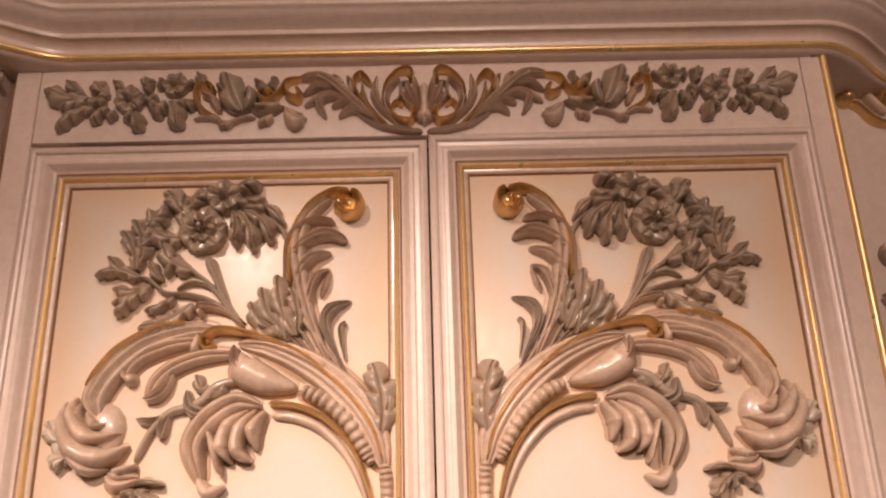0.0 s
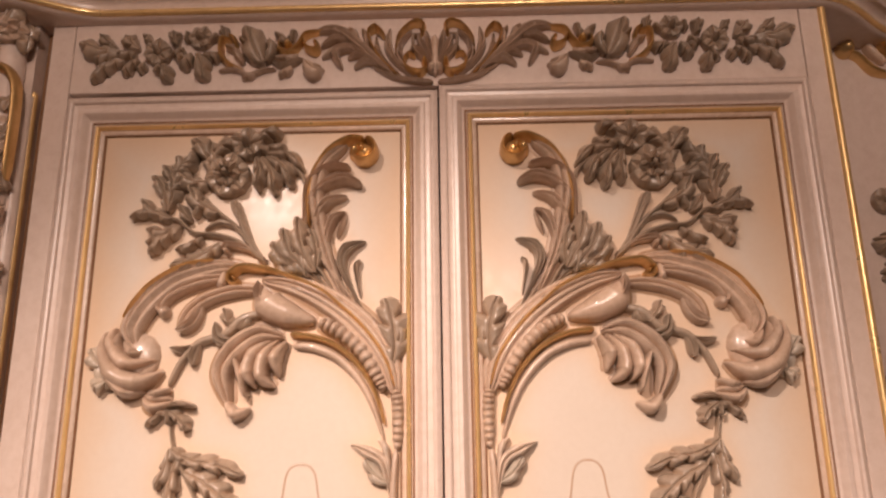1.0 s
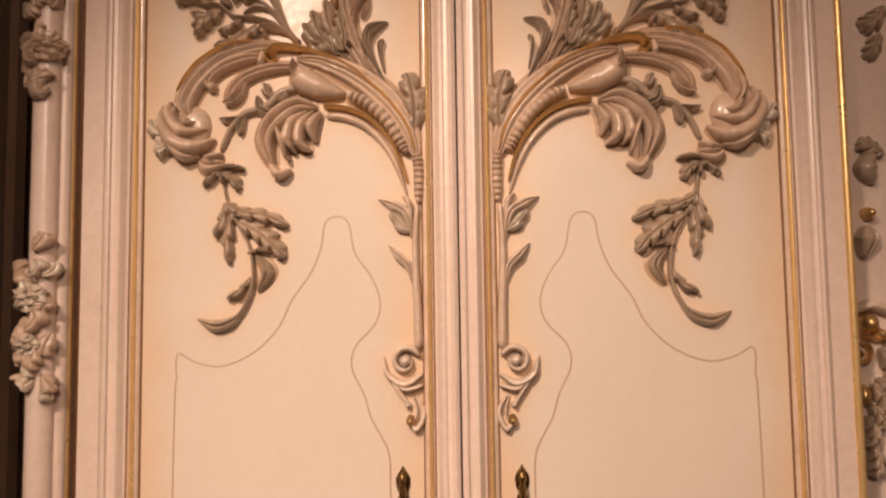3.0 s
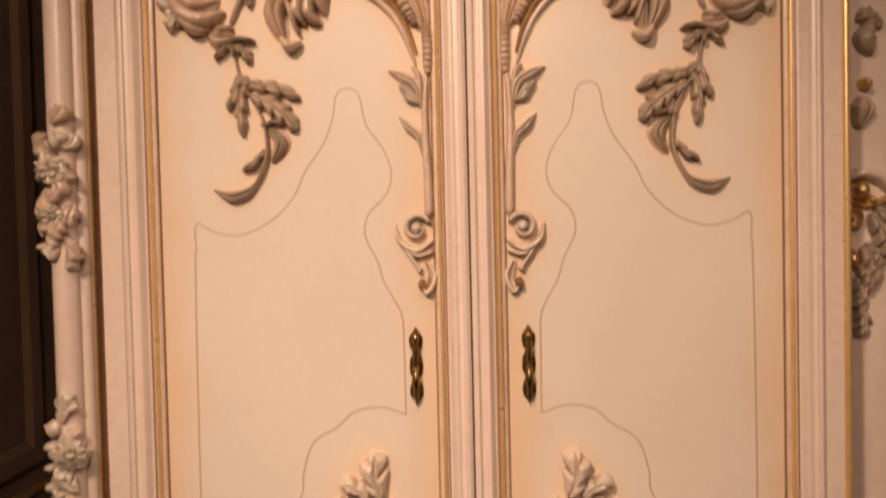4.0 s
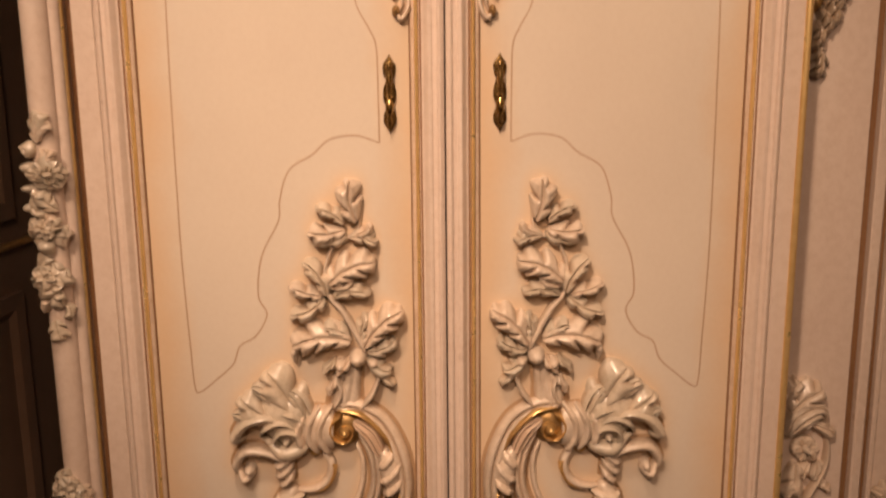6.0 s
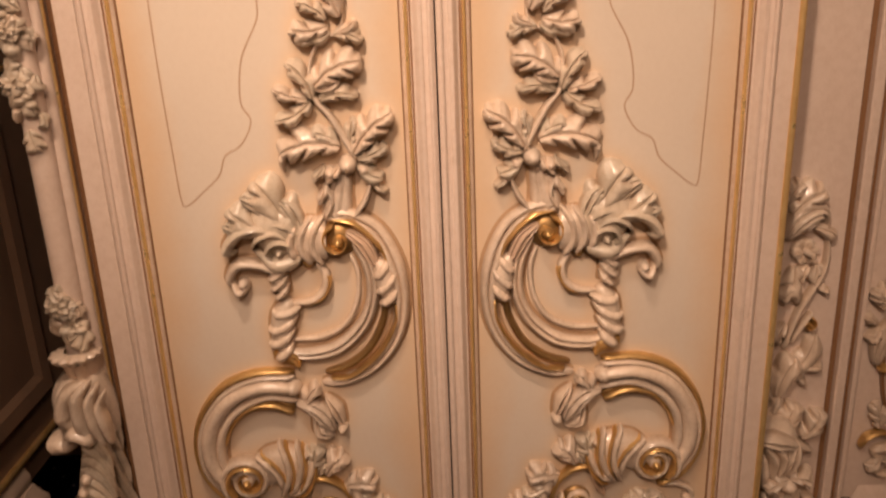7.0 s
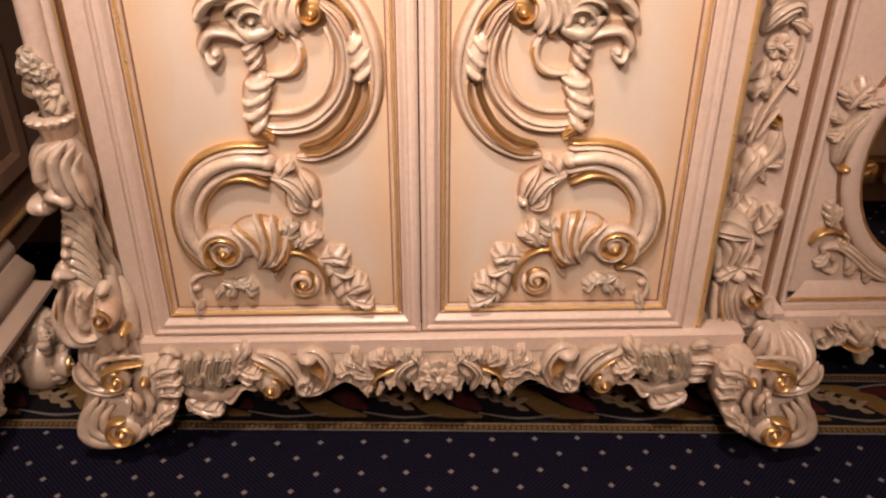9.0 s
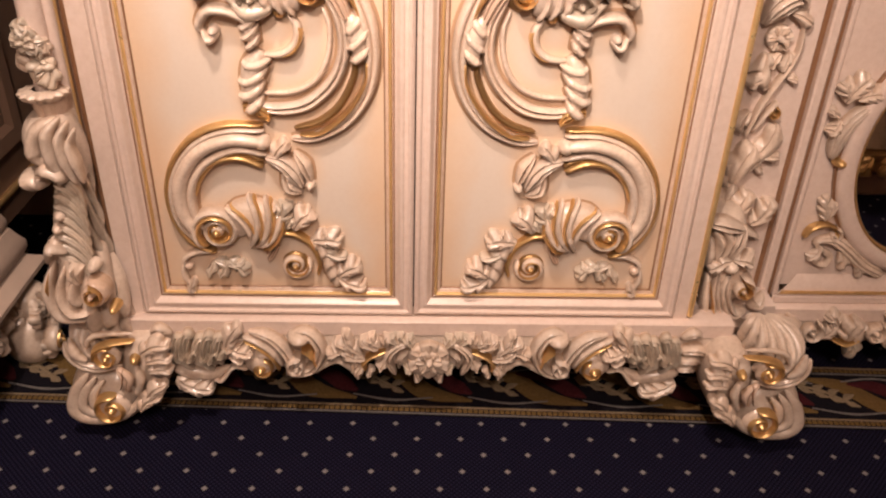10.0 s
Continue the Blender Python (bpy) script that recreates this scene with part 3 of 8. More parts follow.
def cornice():
    """Moulded crown that steps forward over the corner column and back over the mirror bay."""
    def swing(x):
        left = 0.5 - 0.5 * math.cos(math.pi * min(1, max(0, (-0.44 - x) / 0.16)))
        right = 0.5 - 0.5 * math.cos(math.pi * min(1, max(0, (x - 0.50) / 0.17)))
        return FACE - 0.064 * left + 0.10 * right

    line = []
    for x in np.concatenate([np.linspace(-0.74, -0.62, 4), np.linspace(-0.61, -0.43, 22), np.linspace(-0.3, 0.48, 9), np.linspace(0.50, 0.69, 22), np.linspace(0.75, 1.6, 6)]):
        slope = (swing(x + 1e-4) - swing(x - 1e-4)) / 2e-4
        n = math.hypot(slope, 1)
        line.append((x, swing(x), slope / n, -1 / n))
    stretch("bed_mould", IVORY, wardrobe, line, [(-0.13, 2.2945), (0.004, 2.2945), (0.010, 2.2950), (0.014, 2.2972), (0.0155, 2.2990), (0.017, 2.3050)])
    stretch("gilded_bead", GILT, wardrobe, line, [(0.014, 2.2985)] + [(0.0165 + 0.0048 * math.cos(a), 2.3025 + 0.0044 * math.sin(a)) for a in np.linspace(-1.6, 1.7, 9)] + [(0.014, 2.307)], "gilded bead under the crown")
    cove = [(0.015, 2.3065), (0.0165, 2.3080)] + [(0.017 + 0.0135 * (1 - math.cos(a)), 2.309 + 0.0115 * math.sin(a)) for a in np.linspace(0, 1.5, 8)] + [(0.0315, 2.3205), (0.0335, 2.3210), (0.0345, 2.3225), (0.0345, 2.3260), (0.0330, 2.3275)]
    stretch("cove", IVORY, wardrobe, line, cove)
    ogee = [(0.0325, 2.3272), (0.034, 2.3285), (0.0365, 2.3300), (0.041, 2.3325), (0.046, 2.3345), (0.0505, 2.3370), (0.0545, 2.3405), (0.0565, 2.3430), (0.0585, 2.3440), (0.0610, 2.3450), (0.0620, 2.3465), (0.0620, 2.3500), (0.0605, 2.3520)]
    stretch("ogee", IVORY, wardrobe, line, ogee)
    top = [(0.0600, 2.3518), (0.066, 2.3560), (0.074, 2.3640), (0.080, 2.3760), (0.084, 2.3880), (0.090, 2.3900), (0.090, 2.4060), (0.086, 2.4090), (-0.25, 2.4090)]
    stretch("crown_top", IVORY, wardrobe, line, top)


cornice()

# ---- doors ----
FRAME = [(0.0, -0.012), (0.0, 0.0185), (0.0015, 0.0205), (0.0060, 0.0225), (0.0085, 0.0215), (0.0100, 0.0175), (0.0135, 0.0165), (0.0165, 0.0170), (0.0180, 0.0190),
         (0.0225, 0.0195), (0.0255, 0.0165), (0.0275, 0.0120), (0.0300, 0.0100), (0.0345, 0.0092), (0.0360, 0.0070)]
BEAD = [(0.0368, 0.000), (0.0368, 0.0085), (0.0377, 0.0108), (0.0393, 0.0117), (0.0409, 0.0108), (0.0419, 0.0088), (0.0422, 0.0058)]
FILLET = [(0.0422, 0.0060), (0.0428, 0.0052), (0.0446, 0.0050), (0.0462, 0.0044), (0.0476, 0.0030)]
INNER_LINE = [(0.0476, 0.0030), (0.0484, 0.0034), (0.0494, 0.0022), (0.0500, 0.000)]


def door(name, x0, x1, z0, z1, label):
    board = Shape()
    board.box(x0 + 0.020, x1 - 0.020, 0.0025, 0.014, z0 + 0.020, z1 - 0.020)
    xs, zs = np.linspace(x0 + 0.030, x1 - 0.030, 108), np.linspace(z0 + 0.030, z1 - 0.030, 476)
    board.sheet([[(x, 0.0, z) for x in xs] for z in zs])
    ob = board.done(name, panel_paint(name + "_field", x0 + 0.050, x1 - 0.050, z0 + 0.050, z1 - 0.050), wardrobe, label, False)
    mitred({"L": "door_stile", "R": "door_stile", "T": "door_rail", "B": "door_rail"}, IVORY, ob, x0, x1, z0, z1, FRAME, 0.0)
    mitred("gilded_bead", GILT, ob, x0, x1, z0, z1, BEAD, 0.0)
    mitred("fillet", PEACH, ob, x0, x1, z0, z1, FILLET, 0.0)
    mitred("glazed_fillet", GLAZED, ob, x0, x1, z0, z1, INNER_LINE, 0.0)
    mitred("glazed_fillet", GLAZED, ob, x0, x1, z0, z1, [(0.0322, 0.0097), (0.0330, 0.0102), (0.0345, 0.0096), (0.0352, 0.0068), (0.0380, 0.0064)], 0.0)
    return ob


door_left = door("door", -0.4850, 0.0018, 0.232, 2.186, "carved cream door with grey-green leaves and gilt scrolls")
door_right = door("door", 0.0042, 0.4855, 0.234, 2.193, "carved cream door with grey-green leaves and gilt scrolls")
Shape().box(-0.008, 0.014, 0.0145, 0.017, 0.236, 2.188).done("shut_gap", SHADOW_GAP, wardrobe)
BOTH = []                           # carvings of one door, repeated turned over on the other


def finish(c, name, mat, parent=None, label=""):
    ob = c.done(name, mat, parent or door_left, label, True, 62)
    if parent is None:
        BOTH.append(ob)
    return ob


def stem(name, mat, points, widths, high, flutes=0, rings=0, y0=0.0, parent=None, label="", blunt=0.35, base=0.0, cups=0, slant=0.5):
    # larger stems get a thin darker sheet beneath, 9 mm wider than themselves
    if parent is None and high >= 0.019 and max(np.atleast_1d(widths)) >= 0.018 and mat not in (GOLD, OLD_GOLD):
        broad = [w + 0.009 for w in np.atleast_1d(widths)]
        finish(Carving(y0).stem(points, broad if len(broad) > 1 else broad[0], 0.0016, blunt=0.7), "glaze_line", UMBER_EDGE)
    return finish(Carving(y0).stem(points, widths, high, flutes, rings, blunt=blunt, base=base, cups=cups, slant=slant), name, mat, parent, label)


def leaf(name, mat, base, tip, width, high, bend=0.0, lobes=3, sides="both", y0=0.0, parent=None, label="", ground=0.0, open_angle=42, plump=False):
    if plump:
        return finish(Carving(y0).trefoil(base, tip, width, high, bend, ground), name, mat, parent, label)
    return finish(Carving(y0).acanthus(base, tip, width, high, bend, lobes, sides, open_angle, ground), name, mat, parent, label)


def tongue(name, mat, base, tip, width, high, bend=0.0, y0=0.0, parent=None, label="", ground=0.0):
    return finish(Carving(y0).tongue(base, tip, width, high, bend, ground=ground), name, mat, parent, label)


def dome(name, mat, at, r, high, squash=1.0, y0=0.0, parent=None, label="", ground=0.0):
    return finish(Carving(y0).dome(at, r, high, squash, ground=ground), name, mat, parent, label)


def volute(name, mat, at, radius, turns, start, sense, width, high, y0=0.0, parent=None, label="", eye=0.3):
    return finish(Carving(y0).volute(at, radius, turns, start, sense, width, high, eye), name, mat, parent, label)


def flower(name, mat, at, r, petals, high, turn=0.0, layers=1, y0=0.0, parent=None, label=""):
    made = blossom(name, mat, at, r, petals, high, turn, layers, y0, parent or door_left, label)
    if parent is None:
        BOTH.extend(made)
    return made


def each(items):
    """The objects of a list in which some entries are lists themselves."""
    return [ob for item in items for ob in (item if isinstance(item, list) else [item])]


def groove(points, parent, closed=False):
    """A fine incised line in the field, filled with brown glaze."""
    c = spline(points, 8)
    g = np.gradient(c, axis=0)
    g /= np.linalg.norm(g, axis=1)[:, None] + 1e-9
    n = np.stack([-g[:, 1], g[:, 0]], -1) * 0.0013
    s = Shape()
    s.sheet([[(p[0] + q[0] * k, -0.0002 - 0.0004 * (1 - abs(k)), p[1] + q[1] * k) for k in (-1, 0, 1)] for p, q in zip(c, n)])
    return s

# upper spray of the door: arched fluted scroll
stem("fluted_arch", TAUPE_CARVED, [(-0.0523, 1.792), (-0.065, 1.835), (-0.095, 1.8767), (-0.1365, 1.9099), (-0.1821, 1.9313), (-0.22, 1.9372)], [0.02, 0.034, 0.038, 0.034, 0.026, 0.014], 0.02, flutes=3)
stem("gilt_edge", GOLD, [(-0.0524, 1.7994), (-0.0703, 1.8463), (-0.1063, 1.8897), (-0.1519, 1.9255), (-0.2052, 1.9471), (-0.2433, 1.953), (-0.2596, 1.9423)], [0.004, 0.006, 0.0065, 0.007, 0.009, 0.01, 0.01], 0.025, label='gilded scroll edge')
volute("gilt_curl", GOLD, (-0.2518, 1.9375), 0.011, 0.8, 100, 1, 0.007, 0.023)
stem("pearled_band", TAUPE_CARVED, [(-0.1464, 1.8825), (-0.1209, 1.8694), (-0.0946, 1.8465), (-0.0759, 1.8166), (-0.0662, 1.798)], [0.02, 0.02, 0.02, 0.018, 0.014], 0.025, rings=13)
stem("pearled_band", TAUPE_CARVED, [(-0.0531, 1.7994), (-0.0508, 1.7796), (-0.0507, 1.7541), (-0.0513, 1.7289)], [0.016, 0.016, 0.015, 0.011], 0.017, rings=9)
stem("gilt_edge", GOLD, [(-0.1818, 1.8677), (-0.1505, 1.8636), (-0.1191, 1.849), (-0.0921, 1.8219), (-0.0757, 1.7907), (-0.0659, 1.7579)], [0.008, 0.008, 0.008, 0.007, 0.006, 0.004], 0.017, label='gilded inner edge')
stem("inner_fillet", TAUPE_CARVED, [(-0.1785, 1.8541), (-0.1502, 1.8508), (-0.1218, 1.8371), (-0.0964, 1.8108), (-0.0799, 1.7798), (-0.0665, 1.7398)], [0.009, 0.012, 0.012, 0.01, 0.008, 0.004], 0.012)
stem("smooth_bud", TAUPE_CARVED, [(-0.2197, 1.9263), (-0.2099, 1.9061), (-0.1848, 1.8928), (-0.1509, 1.8826)], [0.017, 0.04, 0.034, 0.018], 0.03)
tongue("bud_lip", TAUPE_CARVED, (-0.2075, 1.9008), (-0.2198, 1.9317), 0.014, 0.033, 0.2)

# drooping acanthus under the arch
stem("tendril", PATINA, [(-0.2148, 1.8955), (-0.2408, 1.8881), (-0.2625, 1.8686), (-0.2921, 1.8598), (-0.312, 1.8388), (-0.3267, 1.8076)], [0.01, 0.013, 0.012, 0.011, 0.009, 0.008], 0.015)
tongue("leaf_lobe", PATINA, (-0.2884, 1.8612), (-0.3278, 1.8541), 0.012, 0.015, 0.15)
tongue("leaf_lobe", PATINA, (-0.2921, 1.8598), (-0.2982, 1.8312), 0.015, 0.017, -0.1)
stem("curled_leaf", TAUPE_CARVED, [(-0.19, 1.865), (-0.218, 1.868), (-0.246, 1.85), (-0.262, 1.822), (-0.252, 1.784)], [0.0132, 0.03, 0.0348, 0.0288, 0.0144], 0.032, flutes=1)
stem("leaf_lobe", TAUPE_CARVED, [(-0.202, 1.861), (-0.223, 1.843), (-0.23, 1.82), (-0.22, 1.803)], [0.0063, 0.0182, 0.0189, 0.007], 0.035)
stem("leaf_lobe", TAUPE_CARVED, [(-0.195, 1.861), (-0.211, 1.839), (-0.213, 1.816), (-0.198, 1.804)], [0.0066, 0.018, 0.0192, 0.0066], 0.034)
stem("leaf_lobe", TAUPE_CARVED, [(-0.185, 1.859), (-0.198, 1.838), (-0.193, 1.816)], [0.0084, 0.0189, 0.007], 0.03)
stem("leaf_curl", TAUPE_CARVED, [(-0.255, 1.788), (-0.243, 1.773), (-0.226, 1.779)], [0.0108, 0.0168, 0.009], 0.028)
stem("leaf_lobe", TAUPE_CARVED, [(-0.25, 1.847), (-0.238, 1.819), (-0.231, 1.791)], [0.0048, 0.0108, 0.0066], 0.034)
stem("small_leaf", PATINA, [(-0.218, 1.872), (-0.243, 1.858), (-0.267, 1.863), (-0.274, 1.885)], [0.0042, 0.0138, 0.0174, 0.0078], 0.026, flutes=1)
leaf("small_leaf", PATINA, (-0.247, 1.875), (-0.263, 1.902), 0.0138, 0.018, 0.1, 2)
leaf("small_leaf", PATINA, (-0.246, 1.875), (-0.234, 1.89), 0.0126, 0.016, -0.1, 1)

# great C scroll with the rolled leaf head
stem("c_scroll", TAUPE_CARVED, [(-0.2434, 1.9554), (-0.2813, 1.9535), (-0.3263, 1.9385), (-0.3588, 1.9102), (-0.3759, 1.8796), (-0.3707, 1.8568)], [0.014, 0.024, 0.03, 0.032, 0.03, 0.02], 0.024, flutes=2)
stem("gilt_edge", GOLD, [(-0.2779, 1.9621), (-0.3157, 1.9547), (-0.3526, 1.9333), (-0.3739, 1.908), (-0.3856, 1.8897)], [0.005, 0.006, 0.006, 0.006, 0.004], 0.027, label='gilded scroll edge')
dome("head_core", TAUPE_CARVED, (-0.3677, 1.8439), 0.028, 0.014, squash=1.1)
stem("hooked_scroll", TAUPE_CARVED, [(-0.2543, 1.9422), (-0.2958, 1.9365), (-0.3292, 1.923), (-0.3435, 1.9061), (-0.3376, 1.8968)], [0.01, 0.018, 0.018, 0.016, 0.01], 0.02, flutes=1)
dome("leaf_knob", TAUPE_CARVED, (-0.3385, 1.8984), 0.008, 0.02)
stem("hooked_scroll", TAUPE_CARVED, [(-0.212, 1.9239), (-0.2535, 1.9236), (-0.2871, 1.9132), (-0.3074, 1.8965), (-0.317, 1.8767)], [0.01, 0.018, 0.018, 0.018, 0.013], 0.019, flutes=1)
tongue("leaf_lobe", TAUPE_CARVED, (-0.2944, 1.9071), (-0.3214, 1.8753), 0.018, 0.02, 0.2)
stem("fillet", TAUPE_CARVED, [(-0.2659, 1.9478), (-0.2683, 1.9323), (-0.2742, 1.9285)], [0.01, 0.012, 0.008], 0.022)
stem("head_ridge", TAUPE_CARVED, [(-0.396, 1.88), (-0.397, 1.859), (-0.377, 1.835), (-0.342, 1.839)], [0.0049, 0.0164, 0.0213, 0.0036], 0.035)
stem("head_ridge", TAUPE_CARVED, [(-0.408, 1.875), (-0.406, 1.848), (-0.39, 1.822), (-0.361, 1.812), (-0.334, 1.825)], [0.0048, 0.0162, 0.0252, 0.0252, 0.0054], 0.037)
stem("head_ridge", TAUPE_CARVED, [(-0.406, 1.851), (-0.398, 1.821), (-0.376, 1.8), (-0.352, 1.8)], [0.0036, 0.0126, 0.0144, 0.0036], 0.031)
stem("head_ridge", TAUPE_CARVED, [(-0.383, 1.863), (-0.37, 1.847), (-0.358, 1.85)], [0.006, 0.0138, 0.0048], 0.03)
stem("head_ridge", TAUPE_CARVED, [(-0.389, 1.873), (-0.389, 1.859), (-0.382, 1.849)], [0.0042, 0.0091, 0.0042], 0.028)
leaf("pale_leaf", ASH, (-0.394, 1.826), (-0.423, 1.855), 0.0231, 0.018, 0.1, 2)
leaf("pale_leaf", ASH, (-0.391, 1.815), (-0.417, 1.806), 0.0217, 0.018, -0.1, 2)
stem("pale_leaf", ASH, [(-0.402, 1.868), (-0.413, 1.848), (-0.412, 1.826), (-0.411, 1.806)], [0.003, 0.0132, 0.0162, 0.0054], 0.014)


# feathered acanthus above the arch
stem("plume", TAUPE_CARVED, [(-0.1141, 1.9096), (-0.1375, 1.9618), (-0.1508, 2.0133), (-0.1547, 2.0534), (-0.1455, 2.0898), (-0.1173, 2.1164)], [0.008, 0.015, 0.02, 0.022, 0.02, 0.014], 0.023, flutes=1)
stem("gilt_edge", GOLD, [(-0.1628, 2.0055), (-0.1644, 2.0415), (-0.1568, 2.0778), (-0.1403, 2.1053), (-0.1135, 2.1213), (-0.0925, 2.1193)], [0.004, 0.006, 0.007, 0.008, 0.009, 0.01], 0.027, label='gilded plume edge')
dome("gilt_knob", GOLD, (-0.0923, 2.1012), 0.014, 0.027, label='gilded knob')
volute("gilt_curl", GOLD, (-0.0954, 2.1029), 0.019, 1.3, 80, -1, 0.008, 0.031)
dome("gilt_knob", GOLD, (-0.1047, 2.103), 0.009, 0.03)
stem("plume_lobe", TAUPE_CARVED, [(-0.171, 1.988), (-0.166, 2.032), (-0.145, 2.058), (-0.119, 2.067), (-0.096, 2.059)], [0.0024, 0.0073, 0.0128, 0.0146, 0.0091], 0.03, flutes=1)
stem("plume_lobe", TAUPE_CARVED, [(-0.151, 1.953), (-0.154, 2.008), (-0.141, 2.035), (-0.115, 2.045)], [0.0035, 0.0112, 0.0154, 0.0056], 0.027, flutes=1)
stem("plume_lobe", TAUPE_CARVED, [(-0.136, 1.943), (-0.141, 1.98), (-0.133, 2.012), (-0.116, 2.024)], [0.0024, 0.0084, 0.0132, 0.0042], 0.025, flutes=1)
stem("plume_lobe", TAUPE_CARVED, [(-0.17, 2.001), (-0.166, 2.06), (-0.138, 2.084), (-0.111, 2.083)], [0.0024, 0.006, 0.0072, 0.0048], 0.028, flutes=1)
stem("plume_lobe", TAUPE_CARVED, [(-0.127, 1.99), (-0.122, 2.003), (-0.116, 2.02)], [0.003, 0.0072, 0.0036], 0.02, flutes=1)
stem("twig", TAUPE_CARVED, [(-0.089, 1.885), (-0.123, 1.933), (-0.145, 1.963), (-0.157, 2.004)], [0.0024, 0.0054, 0.0066, 0.003], 0.015)
stem("curled_leaf", PATINA, [(-0.088, 1.885), (-0.109, 1.926), (-0.121, 1.956), (-0.114, 1.975), (-0.091, 1.985)], [0.0024, 0.006, 0.0144, 0.0162, 0.0036], 0.024, flutes=2)
stem("leaf_lobe", PATINA, [(-0.097, 1.913), (-0.103, 1.949), (-0.097, 1.96)], [0.0024, 0.0073, 0.0036], 0.02, flutes=1)
flower("rosette", TAUPE_CARVED, (-0.121, 1.907), 0.0066, 5, 0.02, turn=0, layers=1)
leaf("tuft_leaf", PATINA, (-0.16, 1.944), (-0.193, 2.002), 0.0259, 0.027, 0.12, 2)
leaf("tuft_leaf", PATINA, (-0.152, 1.943), (-0.175, 2.016), 0.0243, 0.029, 0.08, 2)
leaf("tuft_leaf", PATINA, (-0.151, 1.95), (-0.161, 2.001), 0.0208, 0.024, -0.08, 2)
leaf("tuft_leaf", PATINA, (-0.17, 1.946), (-0.206, 1.985), 0.0221, 0.025, 0.12, 2)
leaf("tuft_leaf", PATINA, (-0.178, 1.941), (-0.201, 1.966), 0.0217, 0.022, 0.1, 1)
leaf("tuft_leaf", PATINA, (-0.162, 1.937), (-0.18, 1.986), 0.0189, 0.026, -0.1, 1)
stem("twig", PATINA, [(-0.126, 1.909), (-0.149, 1.934), (-0.174, 1.954)], [0.0042, 0.0084, 0.0102], 0.018, flutes=1)
stem("twig", PATINA, [(-0.126, 1.913), (-0.144, 1.943), (-0.16, 1.96)], [0.003, 0.0054, 0.0042], 0.015)
leaf("small_leaf", PATINA, (-0.056, 1.831), (-0.066, 1.91), 0.0336, 0.024, -0.08, 3)
leaf("small_leaf", PATINA, (-0.055, 1.838), (-0.051, 1.881), 0.0132, 0.018, -0.1, 1)

# wreath of roses and ivy
stem("twig", PATINA, [(-0.217, 1.96), (-0.24, 1.993), (-0.253, 2.021), (-0.264, 2.042)], [0.0048, 0.0066, 0.0078, 0.006], 0.016)
stem("rose_stalk", PATINA, [(-0.231, 1.979), (-0.246, 2.01), (-0.261, 2.042)], [0.0042, 0.0102, 0.0168], 0.018, flutes=2)
stem("twig", PATINA, [(-0.221, 1.96), (-0.252, 2.003), (-0.277, 2.025), (-0.302, 2.05)], [0.0056, 0.007, 0.0063, 0.0042], 0.017)
leaf("ivy_leaf", PATINA, (-0.277, 2.025), (-0.315, 2.063), 0.0217, 0.024, 0.15, 2)
stem("twig", PATINA, [(-0.214, 1.957), (-0.248, 1.985), (-0.278, 1.996), (-0.308, 2.0), (-0.332, 2.018), (-0.365, 2.02)], [0.0054, 0.0066, 0.0066, 0.006, 0.0054, 0.003], 0.016)
leaf("ivy_leaf", PATINA, (-0.345, 2.021), (-0.391, 2.02), 0.0132, 0.022, -0.15, 2)
leaf("ivy_leaf", PATINA, (-0.337, 2.019), (-0.376, 2.046), 0.0161, 0.022, 0.12, 2)
leaf("ivy_leaf", PATINA, (-0.343, 2.027), (-0.364, 2.077), 0.0212, 0.024, -0.12, 2)
leaf("ivy_leaf", PATINA, (-0.339, 2.037), (-0.352, 2.091), 0.0196, 0.024, -0.15, 3)
leaf("ivy_leaf", PATINA, (-0.344, 2.058), (-0.336, 2.103), 0.0196, 0.024, -0.15, 2)
leaf("ivy_leaf", PATINA, (-0.343, 2.069), (-0.311, 2.089), 0.0182, 0.024, 0.22, 2)
leaf("ivy_leaf", PATINA, (-0.342, 2.078), (-0.316, 2.109), 0.0182, 0.024, -0.15, 2)
leaf("ivy_leaf", PATINA, (-0.347, 2.035), (-0.325, 2.067), 0.014, 0.02, 0.15, 2)
leaf("ivy_leaf", PATINA, (-0.312, 2.015), (-0.327, 2.038), 0.0132, 0.02, 0.1, 1)
leaf("ivy_leaf", PATINA, (-0.309, 2.019), (-0.309, 2.05), 0.0154, 0.022, -0.1, 2)
leaf("ivy_leaf", PATINA, (-0.325, 2.009), (-0.368, 2.007), 0.0168, 0.02, 0.15, 2)
leaf("ivy_leaf", PATINA, (-0.327, 2.002), (-0.363, 1.972), 0.0174, 0.022, -0.1, 3)
leaf("ivy_leaf", PATINA, (-0.328, 2.005), (-0.368, 1.989), 0.0168, 0.02, 0.1, 2)
leaf("ivy_leaf", PATINA, (-0.274, 1.985), (-0.335, 1.958), 0.0231, 0.022, 0.12, 3)
leaf("ivy_leaf", PATINA, (-0.297, 1.994), (-0.33, 1.978), 0.0132, 0.02, 0.1, 2)
stem("hook_scroll", TAUPE_CARVED, [(-0.214, 1.962), (-0.241, 1.978), (-0.264, 1.982), (-0.27, 1.975)], [0.0042, 0.009, 0.012, 0.0078], 0.022, flutes=1)
dome("leaf_knob", TAUPE_CARVED, (-0.265, 1.974), 0.0048, 0.022, squash=1.0)
stem("twig", PATINA, [(-0.296, 2.004), (-0.276, 2.013), (-0.254, 2.005), (-0.235, 1.984)], [0.0036, 0.0084, 0.0066, 0.0036], 0.015)
flower("rose", PATINA, (-0.268, 2.075), 0.0286, 6, 0.034, turn=15, layers=3, label='carved open rose')
